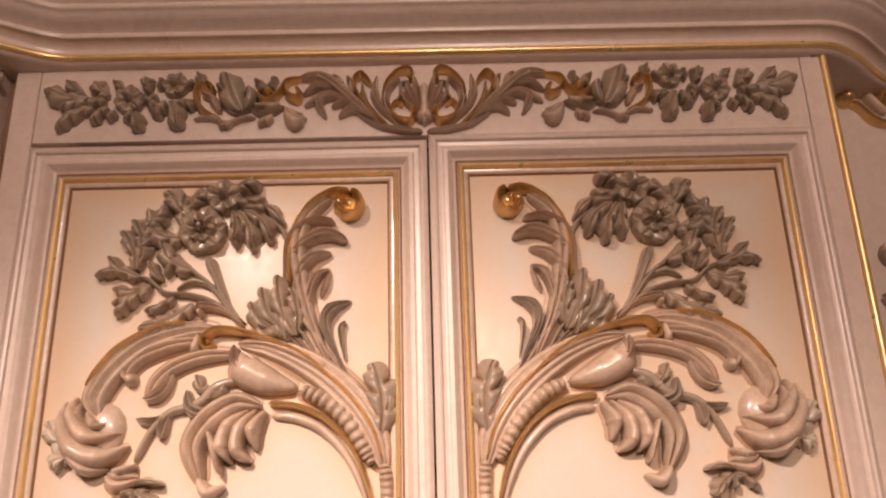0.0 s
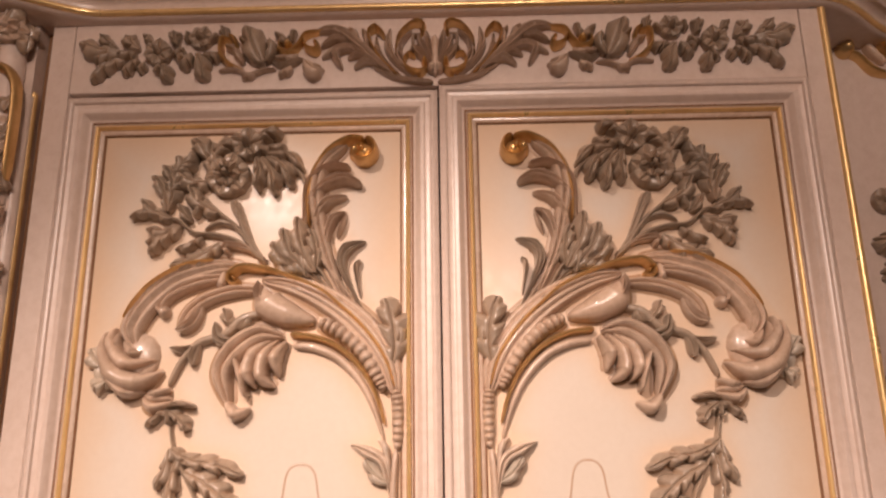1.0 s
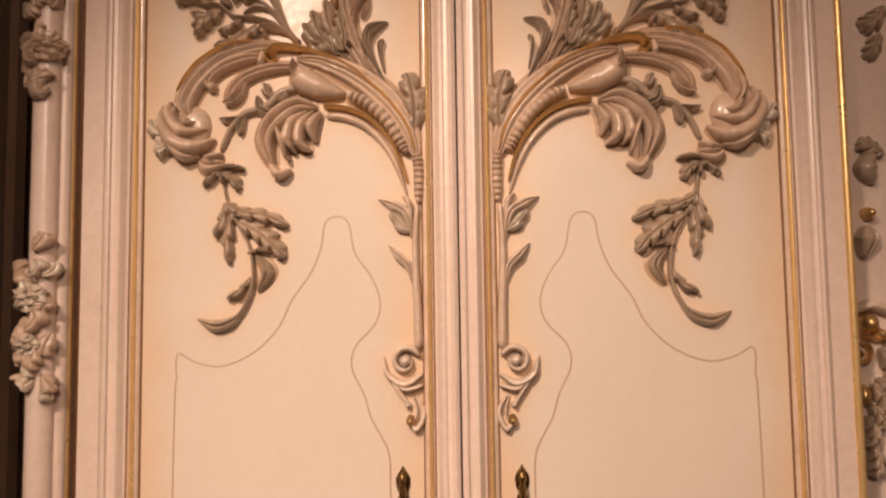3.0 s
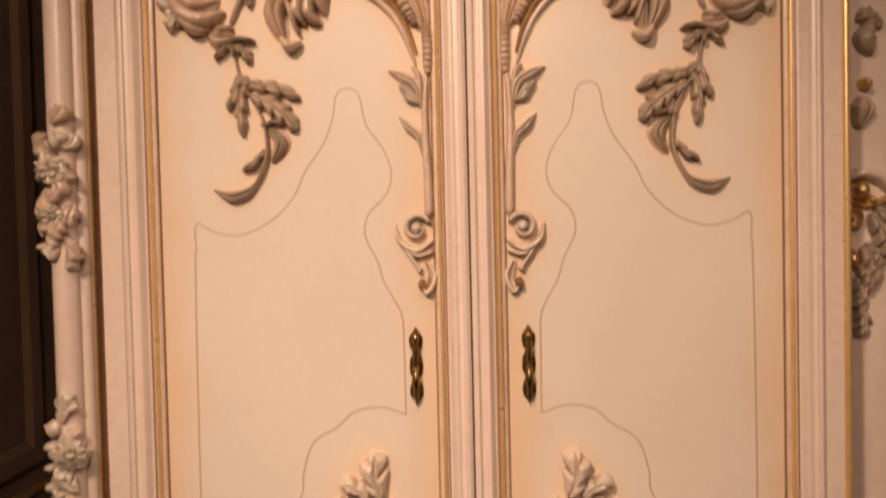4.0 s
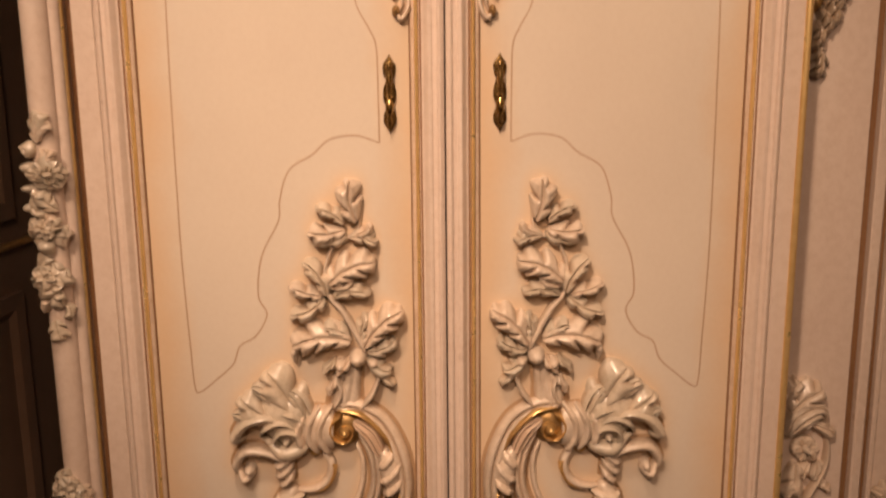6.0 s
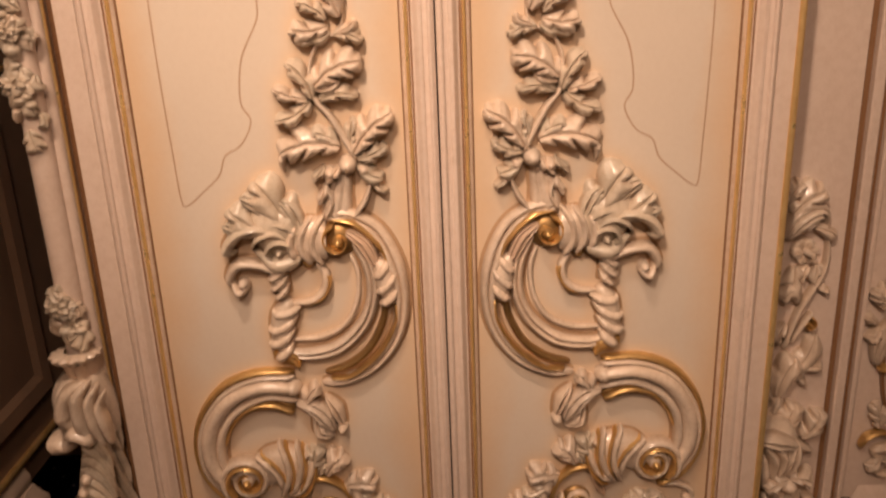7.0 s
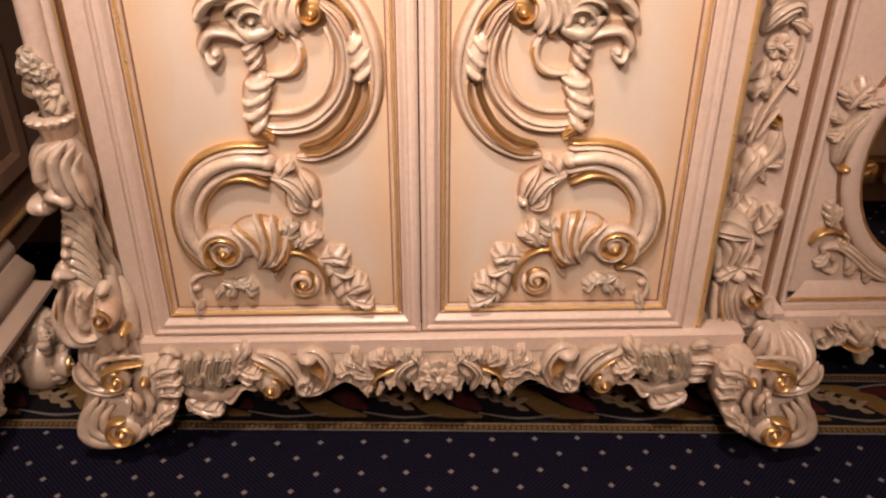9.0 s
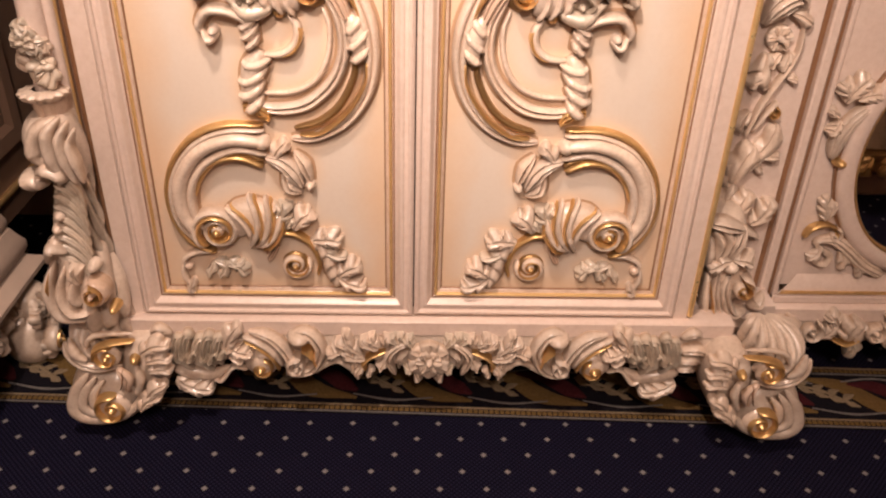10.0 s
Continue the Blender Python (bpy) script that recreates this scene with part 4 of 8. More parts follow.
flower("small_flower", PATINA, (-0.245, 2.118), 0.021, 5, 0.036, turn=90, layers=1)
dome("flower_heart", PATINA, (-0.245, 2.118), 0.0063, 0.041, squash=1.0)
leaf("rose_leaf", PATINA, (-0.235, 2.119), (-0.201, 2.133), 0.0186, 0.027, 0.15, 2)
leaf("rose_leaf", PATINA, (-0.232, 2.114), (-0.195, 2.115), 0.0152, 0.024, -0.1, 2)
leaf("rose_leaf", PATINA, (-0.233, 2.099), (-0.23, 2.054), 0.0162, 0.027, 0.1, 2)
leaf("rose_leaf", PATINA, (-0.227, 2.098), (-0.208, 2.048), 0.0186, 0.027, 0.12, 2)
leaf("rose_leaf", PATINA, (-0.22, 2.098), (-0.186, 2.058), 0.0186, 0.027, 0.15, 2)
leaf("rose_leaf", PATINA, (-0.221, 2.103), (-0.172, 2.079), 0.0152, 0.025, 0.2, 2)
stem("twig", PATINA, [(-0.204, 2.099), (-0.174, 2.074), (-0.164, 2.038), (-0.168, 2.003)], [0.0052, 0.0072, 0.0065, 0.0046], 0.016)
leaf("ivy_leaf", PATINA, (-0.289, 2.079), (-0.316, 2.127), 0.0266, 0.024, -0.12, 2)
leaf("ivy_leaf", PATINA, (-0.285, 2.091), (-0.29, 2.121), 0.0238, 0.024, 0.1, 2)
leaf("ivy_leaf", PATINA, (-0.292, 2.066), (-0.329, 2.08), 0.0238, 0.022, 0.15, 2)
leaf("ivy_leaf", PATINA, (-0.289, 2.101), (-0.262, 2.125), 0.0211, 0.022, 0.1, 2)

# hanging bud and spray
stem("twig", PATINA, [(-0.322, 1.771), (-0.316, 1.738), (-0.302, 1.708), (-0.285, 1.675), (-0.279, 1.643), (-0.281, 1.616), (-0.294, 1.587), (-0.309, 1.573)], [0.0035, 0.0045, 0.005, 0.005, 0.006, 0.0065, 0.0065, 0.0055], 0.014)
stem("end_leaf", PATINA, [(-0.292, 1.587), (-0.31, 1.571), (-0.332, 1.566), (-0.359, 1.577)], [0.006, 0.0162, 0.0186, 0.0024], 0.017, flutes=1)
leaf("acanthus_leaf", PATINA, (-0.319, 1.735), (-0.334, 1.689), 0.0182, 0.018, 0.1, 2)
leaf("acanthus_leaf", PATINA, (-0.317, 1.735), (-0.255, 1.72), 0.0166, 0.018, -0.12, 3)
leaf("acanthus_leaf", PATINA, (-0.305, 1.719), (-0.231, 1.702), 0.0185, 0.019, 0.08, 3)
leaf("acanthus_leaf", PATINA, (-0.3, 1.708), (-0.236, 1.658), 0.0261, 0.02, 0.08, 4)
leaf("acanthus_leaf", PATINA, (-0.308, 1.723), (-0.313, 1.651), 0.0166, 0.018, -0.06, 3)
leaf("acanthus_leaf", PATINA, (-0.283, 1.632), (-0.316, 1.604), 0.0127, 0.017, 0.12, 2)
leaf("acanthus_leaf", PATINA, (-0.287, 1.664), (-0.256, 1.668), 0.0083, 0.016, 0.1, 2)
stem("leaf_fold", PATINA, [(-0.278, 1.664), (-0.259, 1.64), (-0.273, 1.612)], [0.0048, 0.0186, 0.0054], 0.019, flutes=1)
stem("bud", TAUPE_CARVED, [(-0.355, 1.795), (-0.342, 1.788), (-0.321, 1.79)], [0.018, 0.0288, 0.021], 0.024, flutes=1)
stem("bud", TAUPE_CARVED, [(-0.349, 1.799), (-0.337, 1.798), (-0.323, 1.804)], [0.0075, 0.0125, 0.0075], 0.028)
leaf("bud_leaf", PATINA, (-0.325, 1.782), (-0.292, 1.782), 0.0089, 0.02, 0.15, 1)
leaf("bud_leaf", PATINA, (-0.321, 1.777), (-0.35, 1.759), 0.0111, 0.018, -0.12, 2)
leaf("bud_leaf", PATINA, (-0.322, 1.777), (-0.299, 1.755), 0.0149, 0.02, 0.1, 2)
leaf("bud_leaf", PATINA, (-0.324, 1.777), (-0.321, 1.761), 0.0088, 0.018, 0.05, 1)

# slender upright by the meeting stile
stem("upright", PEACH, [(-0.053, 1.729), (-0.056, 1.684), (-0.056, 1.634), (-0.054, 1.585), (-0.053, 1.531)], [0.0075, 0.0095, 0.011, 0.0125, 0.014], 0.016)
stem("upright_leaf", CREAM, [(-0.059, 1.676), (-0.067, 1.713), (-0.086, 1.727), (-0.107, 1.736)], [0.004, 0.014, 0.016, 0.002], 0.02, flutes=1)
leaf("upright_leaf", ASH, (-0.061, 1.692), (-0.088, 1.719), 0.0163, 0.016, 0.12, 1)
stem("upright_leaf", CREAM, [(-0.059, 1.699), (-0.065, 1.731), (-0.074, 1.741)], [0.003, 0.009, 0.003], 0.019)
stem("upright_leaf", CREAM, [(-0.06, 1.617), (-0.065, 1.642), (-0.079, 1.657), (-0.093, 1.673)], [0.0035, 0.011, 0.013, 0.002], 0.018, flutes=1)
volute("end_volute", CREAM, (-0.071, 1.515), 0.0205, 1.2, 20, 1, 0.0095, 0.018, eye=0)
dome("volute_eye", CREAM, (-0.071, 1.516), 0.009, 0.025, squash=1.0)
stem("volute_band", CREAM, [(-0.101, 1.522), (-0.095, 1.498), (-0.072, 1.485), (-0.048, 1.498)], [0.0035, 0.0085, 0.0105, 0.0055], 0.018)
stem("volute_band", CREAM, [(-0.091, 1.495), (-0.072, 1.478), (-0.048, 1.483)], [0.003, 0.008, 0.006], 0.016)
stem("volute_band", CREAM, [(-0.096, 1.498), (-0.082, 1.478), (-0.066, 1.455)], [0.0025, 0.0065, 0.006], 0.013)
stem("volute_band", CREAM, [(-0.058, 1.469), (-0.047, 1.447), (-0.057, 1.425), (-0.067, 1.437)], [0.003, 0.007, 0.009, 0.0045], 0.015)
dome("leaf_knob", CREAM, (-0.068, 1.457), 0.0045, 0.015, squash=1.0)
dome("bronze_knob", OLD_GOLD, (-0.065, 1.436), 0.0065, 0.019, squash=1.3)
stem("volute_band", CREAM, [(-0.061, 1.469), (-0.056, 1.449), (-0.06, 1.435)], [0.0025, 0.005, 0.003], 0.011)

# lower leafy branch
stem("branch", CREAM, [(-0.118, 0.936), (-0.151, 0.998), (-0.17, 1.022), (-0.178, 1.046), (-0.174, 1.078), (-0.161, 1.104), (-0.141, 1.113), (-0.127, 1.128), (-0.124, 1.154)], [0.0122, 0.0109, 0.0097, 0.0079, 0.0067, 0.0061, 0.0055, 0.0049, 0.003], 0.019)
leaf("vine_leaf", CREAM, (-0.128, 1.138), (-0.136, 1.199), 0.0351, 0.03, 0.08, 2)
leaf("vine_leaf", CREAM, (-0.146, 1.126), (-0.199, 1.124), 0.0304, 0.028, 0.1, 2)
leaf("vine_leaf", ASH, (-0.147, 1.135), (-0.189, 1.159), 0.0197, 0.026, -0.1, 2)
leaf("vine_leaf", ASH, (-0.144, 1.119), (-0.187, 1.106), 0.0191, 0.022, 0.1, 1)
leaf("vine_leaf", ASH, (-0.139, 1.114), (-0.099, 1.104), 0.0197, 0.024, 0.1, 2)
leaf("vine_leaf", CREAM, (-0.134, 1.117), (-0.107, 1.133), 0.0150, 0.024, -0.1, 1)
leaf("vine_leaf", CREAM, (-0.171, 1.044), (-0.103, 1.077), 0.0410, 0.03, 0.12, 3)
leaf("vine_leaf", ASH, (-0.166, 1.024), (-0.11, 1.029), 0.0211, 0.026, 0.12, 2)
leaf("vine_leaf", CREAM, (-0.17, 1.039), (-0.135, 1.051), 0.0140, 0.024, -0.1, 1)
leaf("vine_leaf", ASH, (-0.174, 1.027), (-0.208, 1.08), 0.0262, 0.028, -0.1, 2)
leaf("vine_leaf", ASH, (-0.179, 1.023), (-0.232, 0.998), 0.0246, 0.027, 0.12, 2)
leaf("vine_leaf", CREAM, (-0.182, 1.026), (-0.231, 1.044), 0.0197, 0.026, 0.05, 2)
leaf("vine_leaf", CREAM, (-0.141, 0.957), (-0.229, 0.95), 0.0450, 0.031, -0.12, 3)
leaf("vine_leaf", ASH, (-0.144, 0.961), (-0.182, 0.979), 0.0221, 0.026, -0.1, 2)
leaf("vine_leaf", CREAM, (-0.121, 0.946), (-0.064, 1.003), 0.0382, 0.031, 0.1, 3)
leaf("vine_leaf", ASH, (-0.118, 0.939), (-0.075, 0.958), 0.0229, 0.026, -0.1, 2)
leaf("vine_leaf", ASH, (-0.117, 0.929), (-0.082, 0.908), 0.0254, 0.026, -0.1, 1)
leaf("vine_leaf", ASH, (-0.11, 0.907), (-0.078, 0.884), 0.0169, 0.02, 0.1, 1)
leaf("vine_leaf", ASH, (-0.124, 0.948), (-0.119, 0.998), 0.0197, 0.022, 0.06, 2)
leaf("vine_leaf", CREAM, (-0.146, 0.93), (-0.166, 0.907), 0.0193, 0.027, 0.1, 1)
leaf("vine_leaf", ASH, (-0.167, 0.93), (-0.186, 0.909), 0.0150, 0.026, 0.1, 1)
leaf("vine_leaf", CREAM, (-0.169, 0.901), (-0.18, 0.873), 0.0150, 0.024, 0.12, 1)
stem("leaf_droop", CREAM, [(-0.216, 0.951), (-0.227, 0.94), (-0.226, 0.92)], [0.009, 0.0132, 0.0042], 0.026)
dome("bud", CREAM, (-0.132, 0.929), 0.0147, 0.034, squash=1.0)
dome("bud", CREAM, (-0.158, 0.918), 0.0105, 0.03, squash=1.0)
dome("bud", CREAM, (-0.109, 0.921), 0.0105, 0.028, squash=1.0)
stem("fluted_stalk", CREAM, [(-0.141, 0.923), (-0.148, 0.888), (-0.158, 0.844)], [0.0371, 0.0382, 0.0672], 0.02, flutes=2)
stem("stalk_curl", CREAM, [(-0.167, 0.903), (-0.159, 0.874), (-0.17, 0.849)], [0.0064, 0.0085, 0.0071], 0.023)
stem("stalk_curl", CREAM, [(-0.098, 0.905), (-0.111, 0.872), (-0.131, 0.847)], [0.007, 0.0098, 0.0056], 0.024)

# C scroll with the leaf mask
stem("c_scroll", CREAM, [(-0.1743, 0.8521), (-0.1328, 0.8478), (-0.0966, 0.8228), (-0.0718, 0.7683), (-0.0647, 0.708), (-0.0767, 0.6513), (-0.111, 0.6038), (-0.1581, 0.5779), (-0.1992, 0.5749)], [0.022, 0.026, 0.028, 0.03, 0.026, 0.022, 0.02, 0.018, 0.012], 0.02, flutes=1)
stem("gilt_edge", GOLD, [(-0.1689, 0.8474), (-0.1300, 0.8400), (-0.0960, 0.8060), (-0.0790, 0.7700)], [0.006, 0.0112, 0.0112, 0.006], 0.023, label='gilded scroll edge')
stem("gilt_channel", OLD_GOLD, [(-0.0921, 0.7186), (-0.0944, 0.681), (-0.1179, 0.6338), (-0.1514, 0.6057), (-0.1931, 0.5927)], [0.01, 0.012, 0.012, 0.011, 0.007], 0.015, label='gilded hollow')
stem("gilt_channel", GOLD, [(-0.0734, 0.7084), (-0.0774, 0.6707), (-0.1052, 0.6233), (-0.1483, 0.5875), (-0.1849, 0.5823)], [0.006, 0.007, 0.007, 0.006, 0.004], 0.021)
stem("inner_band", CREAM, [(-0.1339, 0.8112), (-0.113, 0.7701), (-0.1095, 0.7194), (-0.1268, 0.6729), (-0.1669, 0.6361), (-0.2125, 0.6255), (-0.2522, 0.6303)], [0.014, 0.02, 0.02, 0.022, 0.024, 0.022, 0.016], 0.019, flutes=1)
stem("inner_fillet", CREAM, [(-0.139, 0.7892), (-0.1294, 0.7572), (-0.1345, 0.7112), (-0.155, 0.6742), (-0.192, 0.6548), (-0.2411, 0.6512)], [0.006, 0.009, 0.009, 0.01, 0.011, 0.008], 0.011)
stem("clasp", CREAM, [(-0.0985, 0.7812), (-0.087, 0.7443), (-0.0824, 0.7051)], [0.026, 0.038, 0.028], 0.024)
stem("clasp_ridge", CREAM, [(-0.082, 0.7797), (-0.0869, 0.7696), (-0.0925, 0.7613), (-0.0987, 0.7549), (-0.1055, 0.7502)], [0.0086034, 0.0172068, 0.0180671, 0.0172068, 0.0086034], 0.028, blunt=0.6)
stem("clasp_ridge", CREAM, [(-0.0706, 0.7596), (-0.078, 0.748), (-0.086, 0.7387), (-0.0944, 0.7316), (-0.1033, 0.727)], [0.0086034, 0.0172068, 0.0180671, 0.0172068, 0.0086034], 0.028, blunt=0.6)
stem("clasp_ridge", CREAM, [(-0.0691, 0.7335), (-0.076, 0.7239), (-0.0832, 0.7163), (-0.0907, 0.7107), (-0.0985, 0.7072)], [0.0086034, 0.0172068, 0.0180671, 0.0172068, 0.0086034], 0.028, blunt=0.6)
stem("fluted_band", PEACH, [(-0.1428, 0.8274), (-0.1173, 0.8061), (-0.1001, 0.7695)], [0.018, 0.026, 0.024], 0.024, flutes=2)
dome("gilt_ground", OLD_GOLD, (-0.1549, 0.8138), 0.028, 0.014)
dome("gilt_knob", GOLD, (-0.1545, 0.8130), 0.0105, 0.033, squash=1.0)
volute("gilt_volute", GOLD, (-0.1549, 0.8138), 0.026, 1.0, 100, 1, 0.0085, 0.028, label='gilded volute eye')
stem("thimble", CREAM, [(-0.2252, 0.8133), (-0.1985, 0.8155), (-0.1720, 0.8156)], [0.054, 0.078, 0.080], 0.028, blunt=0.8)
stem("thimble_ridge", CREAM, [(-0.1795, 0.7762), (-0.1905, 0.7959), (-0.1931, 0.8155), (-0.1873, 0.8351), (-0.1734, 0.8547)], [0.00772208, 0.0154442, 0.0162164, 0.0154442, 0.00772208], 0.032, blunt=0.6)
stem("thimble_ridge", CREAM, [(-0.1965, 0.7782), (-0.2073, 0.7963), (-0.2102, 0.8146), (-0.2053, 0.8332), (-0.1927, 0.852)], [0.00772208, 0.0154442, 0.0162164, 0.0154442, 0.00772208], 0.032, blunt=0.6)
stem("thimble_ridge", CREAM, [(-0.2136, 0.782), (-0.2233, 0.7972), (-0.2261, 0.8128), (-0.2223, 0.8288), (-0.2118, 0.8453)], [0.00772208, 0.0154442, 0.0162164, 0.0154442, 0.00772208], 0.032, blunt=0.6)
stem("mask_body", ASH, [(-0.205, 0.812), (-0.235, 0.828), (-0.262, 0.845), (-0.290, 0.852)], [0.056, 0.094, 0.082, 0.030], 0.030, blunt=0.6)
leaf("mask_leaf", ASH, (-0.224, 0.826), (-0.270, 0.910), 0.058, 0.029, -0.06, 2)
tongue("mask_tip", ASH, (-0.212, 0.826), (-0.238, 0.880), 0.034, 0.027, -0.1)
leaf("mask_leaf", ASH, (-0.240, 0.828), (-0.312, 0.870), 0.046, 0.029, 0.08, 2)
tongue("mask_tip", ASH, (-0.262, 0.838), (-0.324, 0.846), 0.030, 0.030, 0.1)
tongue("mask_tip", ASH, (-0.250, 0.850), (-0.294, 0.888), 0.030, 0.028, -0.1)
stem("mask_lip", ASH, [(-0.242, 0.825), (-0.273, 0.839), (-0.304, 0.831), (-0.322, 0.807), (-0.308, 0.802)], [0.0072, 0.0154, 0.0199, 0.0181, 0.0072], 0.04)
stem("mask_fold", ASH, [(-0.213, 0.825), (-0.232, 0.843), (-0.26, 0.844)], [0.0063, 0.0118, 0.0054], 0.036)
stem("mask_fold", ASH, [(-0.218, 0.811), (-0.246, 0.832), (-0.273, 0.824), (-0.286, 0.806)], [0.0048, 0.0104, 0.0112, 0.004], 0.038)
stem("mask_jaw", ASH, [(-0.212, 0.789), (-0.248, 0.781), (-0.27, 0.797), (-0.286, 0.805)], [0.0272, 0.0317, 0.0163, 0.0063], 0.034)
stem("mask_brow", ASH, [(-0.223, 0.796), (-0.229, 0.815), (-0.248, 0.818), (-0.261, 0.804), (-0.253, 0.79)], [0.0048, 0.0097, 0.0105, 0.0097, 0.0048], 0.039)
dome("mask_eye", ASH, (-0.243, 0.801), 0.0076, 0.036, squash=1.0)
stem("hook", CREAM, [(-0.243, 0.76), (-0.274, 0.779), (-0.308, 0.782), (-0.324, 0.761), (-0.32, 0.746)], [0.012, 0.016, 0.0184, 0.0152, 0.0096], 0.027)
stem("hook_curl", CREAM, [(-0.321, 0.756), (-0.312, 0.737), (-0.296, 0.748)], [0.0099, 0.0162, 0.0099], 0.026)
dome("hook_ball", CREAM, (-0.304, 0.751), 0.0091, 0.028, squash=1.0)
stem("knuckle", CREAM, [(-0.251, 0.7788), (-0.2503, 0.7533), (-0.2428, 0.7272)], [0.026, 0.028, 0.022], 0.022)
stem("knuckle_band", CREAM, [(-0.2354, 0.7777), (-0.2431, 0.7681), (-0.2509, 0.7614), (-0.2588, 0.7578), (-0.2668, 0.7572)], [0.00619603, 0.0123921, 0.0130117, 0.0123921, 0.00619603], 0.026, blunt=0.6)
stem("knuckle_band", CREAM, [(-0.236, 0.763), (-0.2428, 0.7531), (-0.2499, 0.7462), (-0.2574, 0.7421), (-0.2652, 0.7409)], [0.00619603, 0.0123921, 0.0130117, 0.0123921, 0.00619603], 0.026, blunt=0.6)
stem("knuckle_band", CREAM, [(-0.236, 0.7475), (-0.241, 0.7385), (-0.2466, 0.732), (-0.2527, 0.7278), (-0.2592, 0.7261)], [0.00619603, 0.0123921, 0.0130117, 0.0123921, 0.00619603], 0.026, blunt=0.6)
stem("knuckle", CREAM, [(-0.2365, 0.7214), (-0.25, 0.6929), (-0.2553, 0.6596), (-0.2519, 0.6254)], [0.03, 0.038, 0.034, 0.024], 0.024)
stem("knuckle_band", CREAM, [(-0.2211, 0.7095), (-0.2349, 0.7024), (-0.2471, 0.6992), (-0.2574, 0.6999), (-0.2659, 0.7045)], [0.00958177, 0.0191635, 0.0201217, 0.0191635, 0.00958177], 0.028, blunt=0.6)
stem("knuckle_band", CREAM, [(-0.2279, 0.6952), (-0.2407, 0.683), (-0.2528, 0.6754), (-0.2641, 0.6725), (-0.2747, 0.6743)], [0.00958177, 0.0191635, 0.0201217, 0.0191635, 0.00958177], 0.028, blunt=0.6)
stem("knuckle_band", CREAM, [(-0.2343, 0.6722), (-0.2453, 0.6602), (-0.2559, 0.6525), (-0.2662, 0.649), (-0.276, 0.6499)], [0.00958177, 0.0191635, 0.0201217, 0.0191635, 0.00958177], 0.028, blunt=0.6)
stem("knuckle_band", CREAM, [(-0.2384, 0.6497), (-0.2452, 0.6385), (-0.2524, 0.6306), (-0.2599, 0.626), (-0.2678, 0.6249)], [0.00958177, 0.0191635, 0.0201217, 0.0191635, 0.00958177], 0.028, blunt=0.6)
stem("small_c", CREAM, [(-0.191, 0.7798), (-0.1783, 0.7593), (-0.1833, 0.732), (-0.2039, 0.7162), (-0.2346, 0.7138)], [0.01, 0.014, 0.014, 0.013, 0.008], 0.016)
stem("gilt_edge", GOLD, [(-0.1848, 0.7732), (-0.1731, 0.7499), (-0.1842, 0.7227), (-0.2089, 0.7098)], [0.0042, 0.007, 0.007, 0.0042], 0.017)
dome("gilt_knob", GOLD, (-0.203, 0.7803), 0.01, 0.018)

# lower C scroll
tongue("gilt_lip", GOLD, (-0.2705, 0.6262), (-0.2304, 0.6075), 0.022, 0.022, 0.2, label='gilded leaf lip')
stem("gilt_edge", GOLD, [(-0.2422, 0.5981), (-0.3053, 0.5971), (-0.3576, 0.5755), (-0.3956, 0.5312), (-0.4123, 0.4794), (-0.4089, 0.4249), (-0.384, 0.379), (-0.3439, 0.3563)], [0.007, 0.010, 0.0105, 0.0105, 0.0105, 0.0105, 0.0105, 0.009], 0.018, label='gilded scroll edge')
stem("gilt_channel", OLD_GOLD, [(-0.2428, 0.5921), (-0.3041, 0.5921), (-0.3565, 0.5704), (-0.3936, 0.5259), (-0.41, 0.4761), (-0.4063, 0.4237), (-0.3829, 0.38)], [0.007, 0.011, 0.012, 0.012, 0.012, 0.011, 0.009], 0.013)
stem("scroll_fillet", CREAM, [(-0.2414, 0.588), (-0.3019, 0.5879), (-0.3545, 0.5652), (-0.3907, 0.5206), (-0.4057, 0.4737), (-0.4019, 0.4213), (-0.3789, 0.3821)], [0.008, 0.01, 0.011, 0.011, 0.011, 0.01, 0.008], 0.02)
stem("c_scroll", CREAM, [(-0.2362, 0.5675), (-0.2972, 0.5736), (-0.3509, 0.5507), (-0.3852, 0.5003), (-0.3908, 0.4404), (-0.3665, 0.3893)], [0.022, 0.026, 0.028, 0.029, 0.028, 0.024], 0.029)
stem("inner_band", CREAM, [(-0.2403, 0.5452), (-0.2885, 0.5548), (-0.3366, 0.5345), (-0.3668, 0.493), (-0.3731, 0.4395), (-0.3541, 0.3965)], [0.009, 0.014, 0.017, 0.018, 0.016, 0.01], 0.023)
stem("gilt_channel", OLD_GOLD, [(-0.2433, 0.5329), (-0.2838, 0.5484), (-0.3258, 0.5402), (-0.3587, 0.5053), (-0.3718, 0.4633), (-0.3673, 0.426)], [0.008, 0.012, 0.013, 0.013, 0.012, 0.007], 0.014)
stem("gilt_edge", GOLD, [(-0.2479, 0.5238), (-0.2847, 0.5402), (-0.3249, 0.5329), (-0.3547, 0.5009), (-0.3681, 0.4631)], [0.0098, 0.0126, 0.0126, 0.0112, 0.0056], 0.019, label='gilded inner edge')
dome("leaf_knob", CREAM, (-0.2471, 0.5681), 0.015, 0.024)
dome("gilt_ground", OLD_GOLD, (-0.3351, 0.4044), 0.041, 0.017)
volute("ivory_volute", CREAM, (-0.3351, 0.4044), 0.044, 1.7, -125, -1, 0.015, 0.027)
volute("gilt_line", GOLD, (-0.3351, 0.4044), 0.036, 1.5, -120, -1, 0.010, 0.031, label='gilded volute line')
